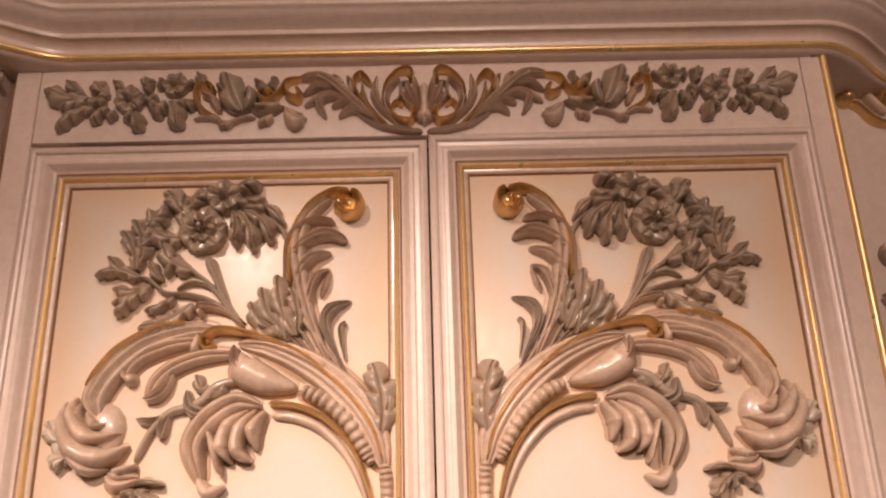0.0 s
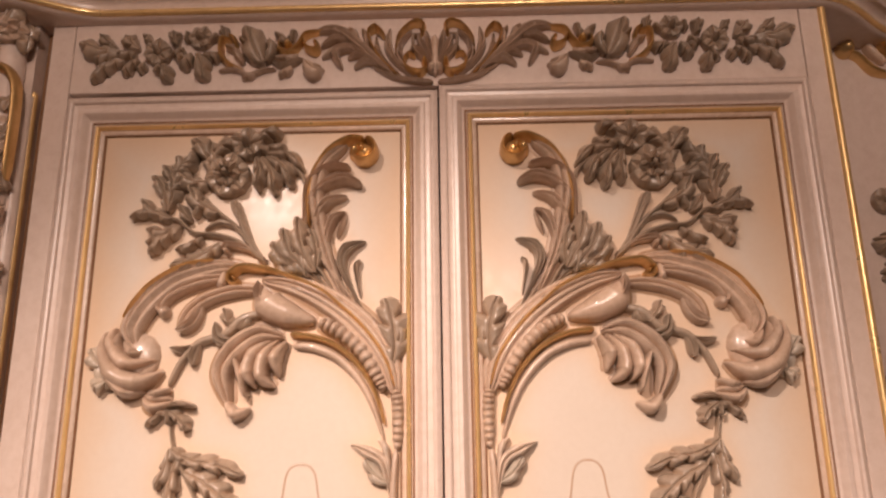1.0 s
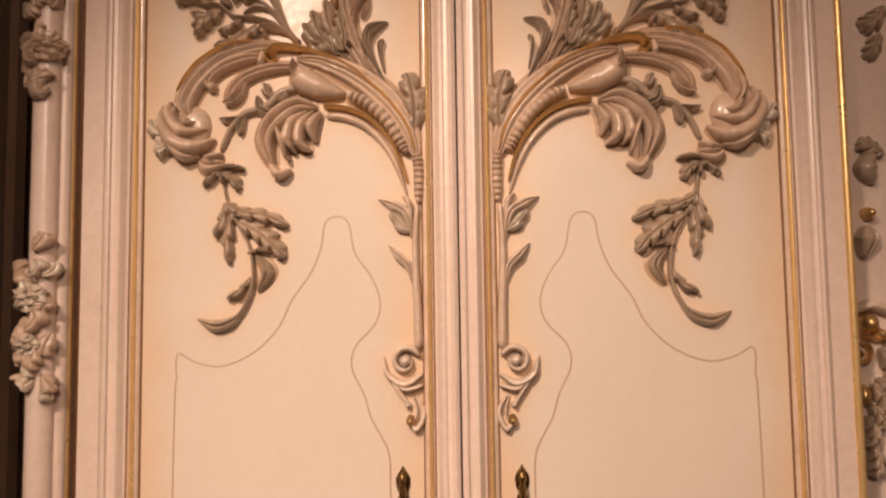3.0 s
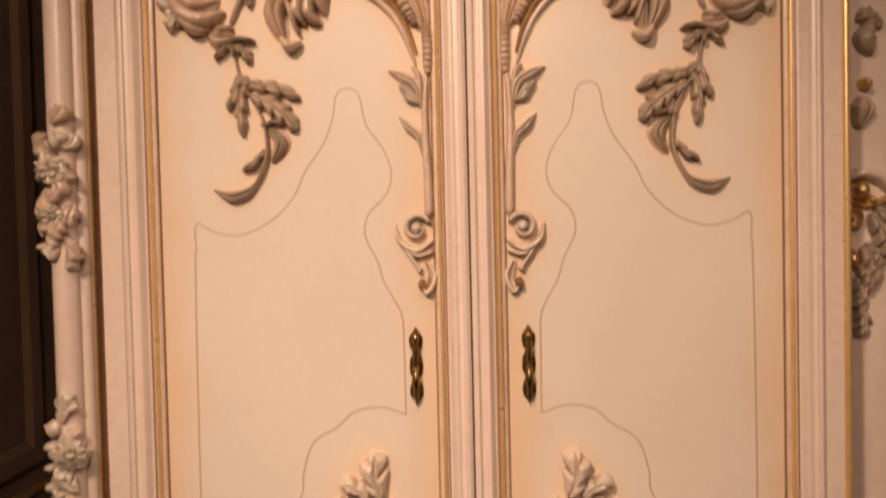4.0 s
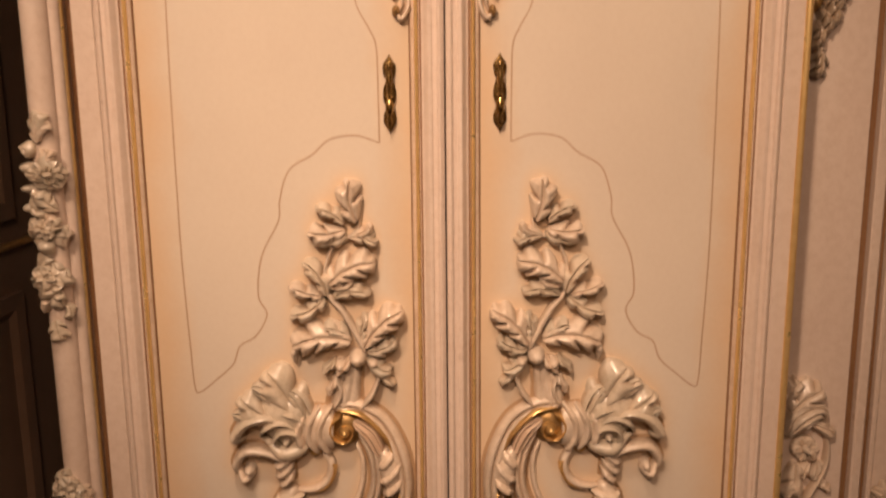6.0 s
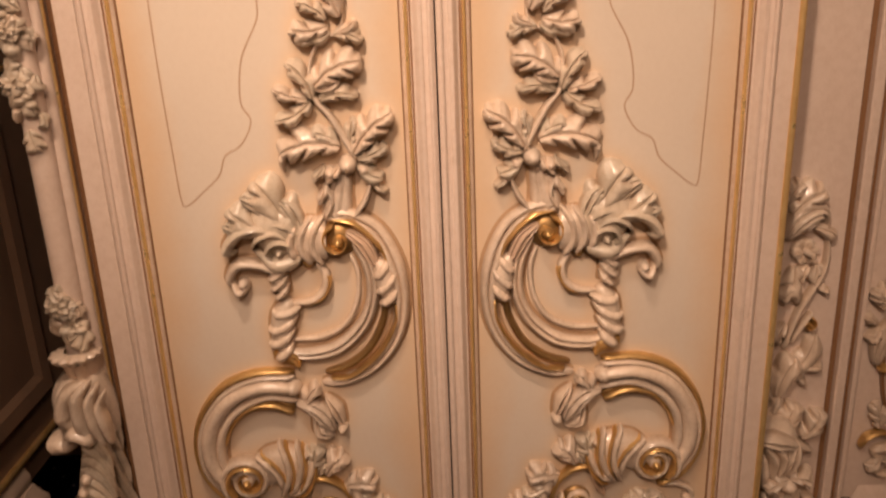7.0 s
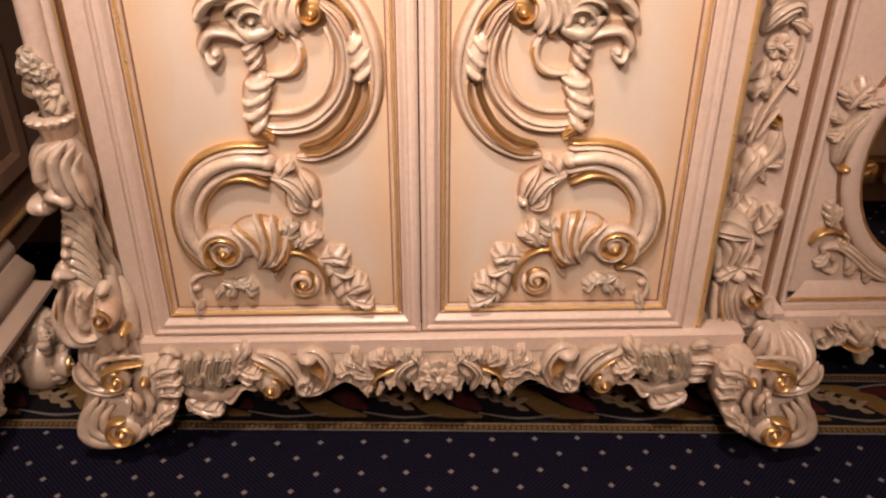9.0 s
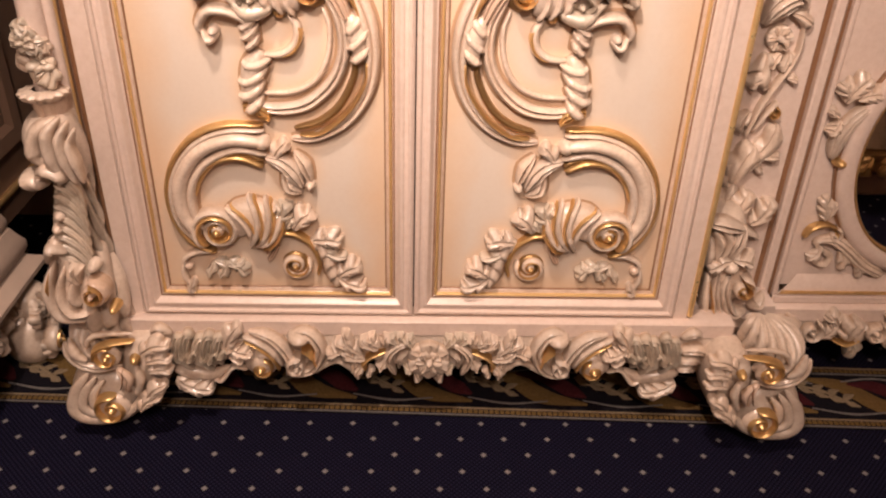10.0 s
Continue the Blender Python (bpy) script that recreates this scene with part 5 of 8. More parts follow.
stem("trumpet", CREAM, [(-0.3175, 0.4012), (-0.2884, 0.424), (-0.2583, 0.4224), (-0.2343, 0.3967)], [0.054, 0.08, 0.078, 0.05], 0.026, blunt=0.7)
stem("trumpet_band", CREAM, [(-0.3188, 0.4472), (-0.2999, 0.4366), (-0.2868, 0.4217), (-0.2794, 0.4026), (-0.278, 0.379)], [0.00826734, 0.0165347, 0.0173614, 0.0165347, 0.00826734], 0.031, blunt=0.6)
stem("gilt_line", GOLD, [(-0.3109, 0.4527), (-0.292, 0.4421), (-0.2788, 0.4273), (-0.2714, 0.4082), (-0.2699, 0.3846)], [0.003, 0.0072, 0.0078, 0.0072, 0.002], 0.0325)
stem("trumpet_band", CREAM, [(-0.2795, 0.4713), (-0.2685, 0.4459), (-0.2651, 0.4206), (-0.2695, 0.3953), (-0.2818, 0.3701)], [0.00826734, 0.0165347, 0.0173614, 0.0165347, 0.00826734], 0.031, blunt=0.6)
stem("gilt_line", GOLD, [(-0.2707, 0.4708), (-0.2596, 0.4455), (-0.2562, 0.4201), (-0.2605, 0.3948), (-0.2727, 0.3696)], [0.003, 0.0072, 0.0078, 0.0072, 0.002], 0.0325)
stem("trumpet_band", CREAM, [(-0.2511, 0.4689), (-0.2453, 0.4413), (-0.2467, 0.4157), (-0.2555, 0.392), (-0.2717, 0.3706)], [0.00826734, 0.0165347, 0.0173614, 0.0165347, 0.00826734], 0.031, blunt=0.6)
stem("gilt_line", GOLD, [(-0.2427, 0.4662), (-0.2369, 0.4386), (-0.2382, 0.4129), (-0.2469, 0.3892), (-0.2631, 0.3677)], [0.003, 0.0072, 0.0078, 0.0072, 0.002], 0.0325)
stem("trumpet_band", CREAM, [(-0.2255, 0.4403), (-0.2292, 0.4165), (-0.2377, 0.3971), (-0.2508, 0.3823), (-0.2686, 0.3721)], [0.00826734, 0.0165347, 0.0173614, 0.0165347, 0.00826734], 0.031, blunt=0.6)
stem("gilt_line", GOLD, [(-0.2189, 0.4338), (-0.2227, 0.4099), (-0.2311, 0.3904), (-0.2442, 0.3755), (-0.2621, 0.3653)], [0.003, 0.0072, 0.0078, 0.0072, 0.002], 0.0325)
stem("gilt_edge", GOLD, [(-0.2678, 0.367), (-0.2444, 0.3905), (-0.2103, 0.3977), (-0.1787, 0.3757), (-0.1642, 0.3384), (-0.1684, 0.3095)], [0.007, 0.0112, 0.0126, 0.0112, 0.0098, 0.007], 0.017, label='gilded tendril')
dome("gilt_ground", OLD_GOLD, (-0.2065, 0.3315), 0.025, 0.01)
volute("small_volute", CREAM, (-0.2065, 0.3315), 0.027, 1.5, 30, -1, 0.012, 0.017)
volute("gilt_line", GOLD, (-0.2065, 0.3315), 0.024, 1.4, 30, -1, 0.004, 0.019)
dome("gilt_knob", GOLD, (-0.2067, 0.3291), 0.006, 0.018)
tongue("leaf_lobe", PEACH, (-0.2367, 0.3709), (-0.254, 0.341), 0.016, 0.014, 0)
stem("tendril", CREAM, [(-0.3537, 0.3546), (-0.3775, 0.3559), (-0.4018, 0.34), (-0.3989, 0.319)], [0.008, 0.011, 0.011, 0.008], 0.014)
dome("gilt_knob", PEACH, (-0.396, 0.3258), 0.009, 0.015)

stem("leaf_curl", CREAM, [(-0.244, 0.541), (-0.217, 0.534), (-0.198, 0.514), (-0.185, 0.486)], [0.016, 0.0288, 0.0336, 0.0176], 0.03, flutes=2)
stem("leaf_curl", CREAM, [(-0.196, 0.552), (-0.181, 0.529), (-0.17, 0.496)], [0.0104, 0.0256, 0.0136], 0.027, flutes=1)
stem("leaf_curl", CREAM, [(-0.215, 0.522), (-0.208, 0.489), (-0.185, 0.477)], [0.0104, 0.0248, 0.0088], 0.027, flutes=1)
leaf("leaf_curl", CREAM, (-0.228, 0.539), (-0.206, 0.572), 0.0259, 0.024, 0.1, 1)
dome("leaf_knob", CREAM, (-0.172, 0.493), 0.0089, 0.026, squash=1.0)
leaf("spray_leaf", ASH, (-0.235, 0.421), (-0.2201, 0.4591), 0.03956, 0.024, -0.1, 2)
leaf("spray_leaf", CREAM, (-0.243, 0.426), (-0.2365, 0.4558), 0.02064, 0.02, 0.05, 1)
leaf("spray_leaf", CREAM, (-0.204, 0.406), (-0.1742, 0.4423), 0.03853, 0.026, 0.1, 2)
leaf("spray_leaf", ASH, (-0.218, 0.406), (-0.2078, 0.4293), 0.02546, 0.022, 0.05, 2)
leaf("spray_leaf", CREAM, (-0.173, 0.384), (-0.1237, 0.384), 0.03483, 0.024, 0.1, 2)
leaf("spray_leaf", ASH, (-0.157, 0.367), (-0.1142, 0.354), 0.02081, 0.02, -0.1, 1)
leaf("spray_leaf", CREAM, (-0.158, 0.384), (-0.1496, 0.4035), 0.01737, 0.02, 0.05, 1)
leaf("spray_leaf", CREAM, (-0.13, 0.308), (-0.08257, 0.2931), 0.03096, 0.024, -0.1, 2)
leaf("spray_leaf", CREAM, (-0.13, 0.313), (-0.09187, 0.3363), 0.03251, 0.026, 0.1, 2)
leaf("spray_leaf", ASH, (-0.352, 0.336), (-0.365, 0.3062), 0.0172, 0.016, 0.1, 1)
leaf("spray_leaf", ASH, (-0.33, 0.343), (-0.3439, 0.3058), 0.02064, 0.018, 0.1, 2)
leaf("spray_leaf", ASH, (-0.324, 0.341), (-0.2942, 0.3094), 0.02425, 0.018, 0.1, 2)
leaf("spray_leaf", ASH, (-0.348, 0.339), (-0.2969, 0.3371), 0.02339, 0.016, -0.1, 2)
leaf("spray_leaf", CREAM, (-0.39, 0.302), (-0.4021, 0.276), 0.01582, 0.018, 0.05, 1)
stem("leaf_chain", CREAM, [(-0.177, 0.387), (-0.154, 0.357), (-0.143, 0.316), (-0.132, 0.284)], [0.016, 0.0248, 0.0248, 0.0112], 0.022, cups=5)
dome("leaf_knob", CREAM, (-0.397, 0.277), 0.0104, 0.018, squash=1.0)
stem("tendril", CREAM, [(-0.406, 0.332), (-0.406, 0.305), (-0.394, 0.281)], [0.0072, 0.0104, 0.0064], 0.015)

# carved upper outline of the field
finish(groove([(-0.3865, 1.4931), (-0.3879, 1.5169), (-0.3828, 1.5287), (-0.3595, 1.5167), (-0.3234, 1.5113), (-0.2795, 1.5295), (-0.2457, 1.5627), (-0.227, 1.6), (-0.2006, 1.6373), (-0.1871, 1.6712), (-0.1804, 1.7054), (-0.1651, 1.7143), (-0.1489, 1.7049), (-0.1397, 1.663), (-0.1168, 1.6288), (-0.1055, 1.595), (-0.113, 1.5653), (-0.1394, 1.536), (-0.1446, 1.5066), (-0.128, 1.4699), (-0.1190, 1.4400), (-0.1045, 1.4136), (-0.0946, 1.3887), (-0.0932, 1.3341), (-0.0928, 1.2513)], door_left), "incised_line", LINE)
finish(groove([(-0.0928, 1.2513), (-0.1268, 1.2623), (-0.1652, 1.257), (-0.1911, 1.2352), (-0.2258, 1.2133), (-0.2415, 1.1694), (-0.2448, 1.1383), (-0.2722, 1.0845), (-0.28, 1.0254), (-0.2685, 0.9961), (-0.2862, 0.9627), (-0.3115, 0.9467), (-0.3231, 0.9186), (-0.3489, 0.8949), (-0.3765, 0.8739), (-0.3841, 0.8852), (-0.3868, 0.9509), (-0.3889, 1.0065), (-0.3913, 1.1153), (-0.3906, 1.3329), (-0.3886, 1.4743), (-0.3865, 1.4931)], door_left), "incised_line", LINE)

# handles
HANDLE_AT = (-0.0765, 1.2652, 1.3766)

# repeat on the other door
for ob in list(BOTH):
    mirrored(ob, door_right, 0.006)


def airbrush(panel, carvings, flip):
    """Peach tint on a panel, strongest against its carvings, fading out over two or three centimetres."""
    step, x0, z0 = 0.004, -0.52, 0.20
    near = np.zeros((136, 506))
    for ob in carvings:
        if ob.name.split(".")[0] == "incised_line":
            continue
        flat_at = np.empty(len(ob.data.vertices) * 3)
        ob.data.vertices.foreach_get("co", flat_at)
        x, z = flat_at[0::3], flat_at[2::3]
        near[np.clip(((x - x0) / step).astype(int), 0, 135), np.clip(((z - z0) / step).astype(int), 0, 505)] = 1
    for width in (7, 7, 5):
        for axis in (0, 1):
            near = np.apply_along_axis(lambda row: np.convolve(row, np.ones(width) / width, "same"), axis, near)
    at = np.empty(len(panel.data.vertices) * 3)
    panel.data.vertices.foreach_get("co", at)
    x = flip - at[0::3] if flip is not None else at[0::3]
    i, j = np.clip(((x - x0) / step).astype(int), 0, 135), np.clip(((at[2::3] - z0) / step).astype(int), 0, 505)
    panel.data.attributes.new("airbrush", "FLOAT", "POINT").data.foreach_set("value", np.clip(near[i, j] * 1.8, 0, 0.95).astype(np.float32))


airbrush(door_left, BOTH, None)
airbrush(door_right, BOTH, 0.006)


# frieze: shell, acanthus and flower garlands
FRIEZE_LEFT = []
FRIEZE_LEFT.append(leaf("garland_leaf", PATINA, (-0.417, 2.249), (-0.472, 2.265), 0.026, 0.018, 0.1, 2, y0=FACE, parent=wardrobe))
FRIEZE_LEFT.append(leaf("garland_leaf", PATINA, (-0.423, 2.254), (-0.445, 2.275), 0.0152, 0.018, 0.1, 2, y0=FACE, parent=wardrobe))
FRIEZE_LEFT.append(leaf("garland_leaf", PATINA, (-0.417, 2.246), (-0.453, 2.237), 0.023, 0.017, -0.1, 2, y0=FACE, parent=wardrobe))
FRIEZE_LEFT.append(leaf("garland_leaf", PATINA, (-0.411, 2.236), (-0.454, 2.206), 0.0185, 0.018, -0.12, 3, y0=FACE, parent=wardrobe))
FRIEZE_LEFT.append(leaf("garland_leaf", PATINA, (-0.394, 2.252), (-0.409, 2.272), 0.021, 0.018, 0.1, 2, y0=FACE, parent=wardrobe))
FRIEZE_LEFT.append(leaf("garland_leaf", PATINA, (-0.397, 2.247), (-0.421, 2.247), 0.015, 0.018, 0.1, 2, y0=FACE, parent=wardrobe))
FRIEZE_LEFT.append(leaf("garland_leaf", PATINA, (-0.392, 2.236), (-0.411, 2.215), 0.0144, 0.018, -0.1, 2, y0=FACE, parent=wardrobe))
FRIEZE_LEFT.append(leaf("garland_leaf", PATINA, (-0.385, 2.233), (-0.392, 2.22), 0.0135, 0.016, 0.05, 1, y0=FACE, parent=wardrobe))
FRIEZE_LEFT.append(leaf("garland_leaf", PATINA, (-0.36, 2.229), (-0.353, 2.204), 0.0168, 0.019, 0.08, 1, y0=FACE, parent=wardrobe))
FRIEZE_LEFT.append(leaf("garland_leaf", PATINA, (-0.366, 2.23), (-0.369, 2.217), 0.0153, 0.017, 0.05, 1, y0=FACE, parent=wardrobe))
FRIEZE_LEFT.append(leaf("garland_leaf", PATINA, (-0.342, 2.257), (-0.346, 2.276), 0.018, 0.019, 0.1, 2, y0=FACE, parent=wardrobe))
FRIEZE_LEFT.append(leaf("garland_leaf", PATINA, (-0.334, 2.253), (-0.348, 2.243), 0.012, 0.018, 0.1, 2, y0=FACE, parent=wardrobe))
FRIEZE_LEFT.append(leaf("garland_leaf", PATINA, (-0.375, 2.262), (-0.386, 2.273), 0.015, 0.018, 0.1, 1, y0=FACE, parent=wardrobe))
FRIEZE_LEFT.append(leaf("garland_leaf", PATINA, (-0.316, 2.243), (-0.305, 2.205), 0.0215, 0.02, 0.08, 1, y0=FACE, parent=wardrobe))
FRIEZE_LEFT.append(leaf("garland_leaf", PATINA, (-0.322, 2.244), (-0.331, 2.221), 0.0168, 0.019, -0.08, 1, y0=FACE, parent=wardrobe))
FRIEZE_LEFT.append(leaf("garland_leaf", PATINA, (-0.336, 2.245), (-0.34, 2.232), 0.014, 0.018, 0.05, 1, y0=FACE, parent=wardrobe))
FRIEZE_LEFT.append(leaf("garland_leaf", PATINA, (-0.33, 2.261), (-0.33, 2.274), 0.012, 0.019, 0.05, 1, y0=FACE, parent=wardrobe))
FRIEZE_LEFT.append(leaf("garland_leaf", PATINA, (-0.299, 2.26), (-0.289, 2.271), 0.014, 0.018, 0.1, 1, y0=FACE, parent=wardrobe))
FRIEZE_LEFT.append(leaf("garland_leaf", PATINA, (-0.279, 2.267), (-0.282, 2.282), 0.0135, 0.018, 0.05, 1, y0=FACE, parent=wardrobe))
FRIEZE_LEFT.append(leaf("garland_leaf", PATINA, (-0.308, 2.241), (-0.286, 2.235), 0.015, 0.018, 0.1, 2, y0=FACE, parent=wardrobe))
FRIEZE_LEFT.append(flower("garland_flower", PATINA, (-0.368, 2.247), 0.0185, 6, 0.023, turn=20, layers=1, label='carved grey daisy', y0=FACE, parent=wardrobe))
FRIEZE_LEFT.append(flower("garland_flower", PATINA, (-0.312, 2.267), 0.016, 6, 0.023, turn=0, layers=1, y0=FACE, parent=wardrobe))
FRIEZE_LEFT.append(dome("flower_heart", PATINA, (-0.368, 2.248), 0.0052, 0.03, squash=1.0, y0=FACE, parent=wardrobe))
FRIEZE_LEFT.append(dome("flower_heart", PATINA, (-0.312, 2.267), 0.0058, 0.03, squash=1.0, y0=FACE, parent=wardrobe))
FRIEZE_LEFT.append(stem("gilt_scroll", GOLD, [(-0.27, 2.263), (-0.283, 2.263), (-0.284, 2.243), (-0.272, 2.227), (-0.253, 2.219)], [0.0035, 0.007, 0.0075, 0.0065, 0.0025], 0.02, label='gilded scroll', y0=FACE, parent=wardrobe))
FRIEZE_LEFT.append(stem("gilt_scroll", GOLD, [(-0.276, 2.271), (-0.266, 2.262), (-0.264, 2.249)], [0.0025, 0.0065, 0.0035], 0.022, y0=FACE, parent=wardrobe))
FRIEZE_LEFT.append(leaf("pale_leaf", TAUPE_CARVED, (-0.254, 2.228), (-0.278, 2.255), 0.01, 0.018, -0.1, 1, y0=FACE, parent=wardrobe))
FRIEZE_LEFT.append(leaf("garland_leaf", PATINA, (-0.226, 2.226), (-0.247, 2.28), 0.0309, 0.024, 0.06, 1, y0=FACE, parent=wardrobe))
FRIEZE_LEFT.append(leaf("garland_leaf", PATINA, (-0.237, 2.226), (-0.259, 2.266), 0.015, 0.02, -0.1, 1, y0=FACE, parent=wardrobe))
FRIEZE_LEFT.append(leaf("garland_leaf", PATINA, (-0.223, 2.228), (-0.221, 2.261), 0.015, 0.02, -0.1, 1, y0=FACE, parent=wardrobe))
FRIEZE_LEFT.append(stem("stalk", TAUPE_CARVED, [(-0.287, 2.219), (-0.264, 2.22), (-0.245, 2.212), (-0.227, 2.218), (-0.211, 2.22)], [0.0032, 0.0052, 0.0048, 0.0052, 0.0028], 0.013, y0=FACE, parent=wardrobe))
FRIEZE_LEFT.append(leaf("leaf_lobe", TAUPE_CARVED, (-0.238, 2.214), (-0.255, 2.208), 0.008, 0.014, 0.1, 1, y0=FACE, parent=wardrobe))
FRIEZE_LEFT.append(stem("garland_leaf", PATINA, [(-0.219, 2.233), (-0.202, 2.224), (-0.186, 2.229), (-0.175, 2.235)], [0.0035, 0.009, 0.0085, 0.0035], 0.016, flutes=1, y0=FACE, parent=wardrobe))
FRIEZE_LEFT.append(leaf("leaf_lobe", TAUPE_CARVED, (-0.19, 2.223), (-0.207, 2.211), 0.0125, 0.014, 0.1, 1, y0=FACE, parent=wardrobe))
FRIEZE_LEFT.append(leaf("leaf_lobe", TAUPE_CARVED, (-0.173, 2.23), (-0.15, 2.212), 0.028, 0.018, -0.1, 1, y0=FACE, parent=wardrobe))
FRIEZE_LEFT.append(leaf("leaf_lobe", TAUPE_CARVED, (-0.181, 2.239), (-0.212, 2.236), 0.012, 0.016, 0.1, 1, y0=FACE, parent=wardrobe))
FRIEZE_LEFT.append(leaf("garland_leaf", PATINA, (-0.191, 2.257), (-0.211, 2.272), 0.012, 0.018, 0.1, 1, y0=FACE, parent=wardrobe))
FRIEZE_LEFT.append(leaf("garland_leaf", PATINA, (-0.189, 2.259), (-0.189, 2.274), 0.0125, 0.018, 0.1, 1, y0=FACE, parent=wardrobe))
FRIEZE_LEFT.append(dome("gilt_knob", GOLD, (-0.194, 2.251), 0.0065, 0.024, squash=1.0, y0=FACE, parent=wardrobe))
FRIEZE_LEFT.append(stem("gilt_scroll", GOLD, [(-0.208, 2.261), (-0.205, 2.245), (-0.192, 2.24), (-0.181, 2.253), (-0.171, 2.268), (-0.147, 2.274)], [0.003, 0.0075, 0.008, 0.006, 0.0065, 0.003], 0.021, label='gilded scroll', y0=FACE, parent=wardrobe))
FRIEZE_LEFT.append(stem("gilt_scroll", GOLD, [(-0.175, 2.262), (-0.17, 2.248), (-0.158, 2.242), (-0.155, 2.251), (-0.162, 2.259)], [0.003, 0.006, 0.007, 0.006, 0.0035], 0.023, y0=FACE, parent=wardrobe))
FRIEZE_LEFT.append(stem("acanthus_back", TAUPE_CARVED, [(-0.16, 2.272), (-0.145, 2.275), (-0.128, 2.273), (-0.113, 2.263), (-0.095, 2.246), (-0.076, 2.227), (-0.055, 2.207)], [0.0041, 0.0102, 0.0133, 0.0138, 0.0133, 0.0102, 0.0051], 0.021, flutes=2, y0=FACE, parent=wardrobe))
FRIEZE_LEFT.append(stem("acanthus_lobe", TAUPE_CARVED, [(-0.116, 2.258), (-0.134, 2.259), (-0.152, 2.25)], [0.0092, 0.0117, 0.0041], 0.022, flutes=1, y0=FACE, parent=wardrobe))
FRIEZE_LEFT.append(stem("acanthus_lobe", TAUPE_CARVED, [(-0.121, 2.252), (-0.135, 2.243), (-0.15, 2.234)], [0.006, 0.01, 0.004], 0.017, y0=FACE, parent=wardrobe))
FRIEZE_LEFT.append(stem("acanthus_lobe", TAUPE_CARVED, [(-0.095, 2.237), (-0.116, 2.247), (-0.132, 2.239), (-0.123, 2.218)], [0.005, 0.011, 0.013, 0.006], 0.022, flutes=1, y0=FACE, parent=wardrobe))
FRIEZE_LEFT.append(stem("acanthus_lobe", TAUPE_CARVED, [(-0.085, 2.229), (-0.099, 2.237), (-0.116, 2.232)], [0.004, 0.0085, 0.004], 0.02, flutes=1, y0=FACE, parent=wardrobe))
FRIEZE_LEFT.append(stem("acanthus_lobe", TAUPE_CARVED, [(-0.071, 2.219), (-0.09, 2.228), (-0.107, 2.218)], [0.0045, 0.011, 0.005], 0.02, flutes=1, y0=FACE, parent=wardrobe))
FRIEZE_LEFT.append(leaf("acanthus_tip", TAUPE_CARVED, (-0.126, 2.267), (-0.139, 2.279), 0.01, 0.018, -0.1, 1, y0=FACE, parent=wardrobe))
FRIEZE_LEFT.append(leaf("acanthus_tip", TAUPE_CARVED, (-0.103, 2.257), (-0.114, 2.275), 0.01, 0.018, -0.1, 1, y0=FACE, parent=wardrobe))
FRIEZE_LEFT.append(leaf("acanthus_tip", TAUPE_CARVED, (-0.09, 2.249), (-0.096, 2.273), 0.01, 0.018, -0.1, 1, y0=FACE, parent=wardrobe))
FRIEZE_LEFT.append(leaf("acanthus_tip", TAUPE_CARVED, (-0.116, 2.263), (-0.126, 2.277), 0.01, 0.018, -0.1, 1, y0=FACE, parent=wardrobe))
FRIEZE_LEFT.append(stem("gilt_scroll", GOLD, [(-0.047, 2.204), (-0.072, 2.229), (-0.085, 2.253), (-0.088, 2.267), (-0.078, 2.274), (-0.066, 2.262)], [0.0015, 0.0033, 0.0041, 0.0046, 0.0051, 0.0041], 0.023, label='gilded scroll', y0=FACE, parent=wardrobe))
FRIEZE_LEFT.append(stem("fan_rib", TAUPE_CARVED, [(-0.043, 2.203), (-0.066, 2.227), (-0.076, 2.247), (-0.078, 2.265)], [0.0025, 0.006, 0.0085, 0.0035], 0.018, flutes=1, y0=FACE, parent=wardrobe))
FRIEZE_LEFT.append(stem("fan_rib", TAUPE_CARVED, [(-0.027, 2.201), (-0.052, 2.226), (-0.062, 2.25), (-0.059, 2.277)], [0.0025, 0.008, 0.0125, 0.0025], 0.021, flutes=1, y0=FACE, parent=wardrobe))
FRIEZE_LEFT.append(stem("fan_rib", TAUPE_CARVED, [(-0.023, 2.202), (-0.044, 2.221), (-0.052, 2.245)], [0.002, 0.0048, 0.0036], 0.016, y0=FACE, parent=wardrobe))
FRIEZE_LEFT.append(stem("tail", TAUPE_CARVED, [(-0.003, 2.196), (-0.027, 2.198), (-0.057, 2.205), (-0.083, 2.221)], [0.0055, 0.008, 0.0065, 0.003], 0.014, flutes=1, y0=FACE, parent=wardrobe))
FRIEZE_LEFT.append(stem("gilt_scroll", GOLD, [(-0.053, 2.236), (-0.05, 2.258), (-0.038, 2.275), (-0.023, 2.281), (-0.014, 2.274), (-0.019, 2.265)], [0.0016, 0.003, 0.0036, 0.0048, 0.0056, 0.0032], 0.024, label='gilded shell edge', y0=FACE, parent=wardrobe))
FRIEZE_LEFT.append(stem("fan_rib", TAUPE_CARVED, [(-0.038, 2.216), (-0.046, 2.248), (-0.03, 2.271)], [0.002, 0.0068, 0.0032], 0.018, flutes=1, y0=FACE, parent=wardrobe))
FRIEZE_LEFT.append(stem("shell_base", TAUPE_CARVED, [(-0.038, 2.233), (-0.029, 2.248), (-0.029, 2.261), (-0.019, 2.266)], [0.002, 0.0052, 0.0044, 0.0024], 0.017, y0=FACE, parent=wardrobe))
FRIEZE_LEFT.append(tongue("shell_rib", TAUPE_CARVED, (-0.004, 2.22), (-0.029, 2.246), 0.0108, 0.02, 0, y0=FACE, parent=wardrobe))
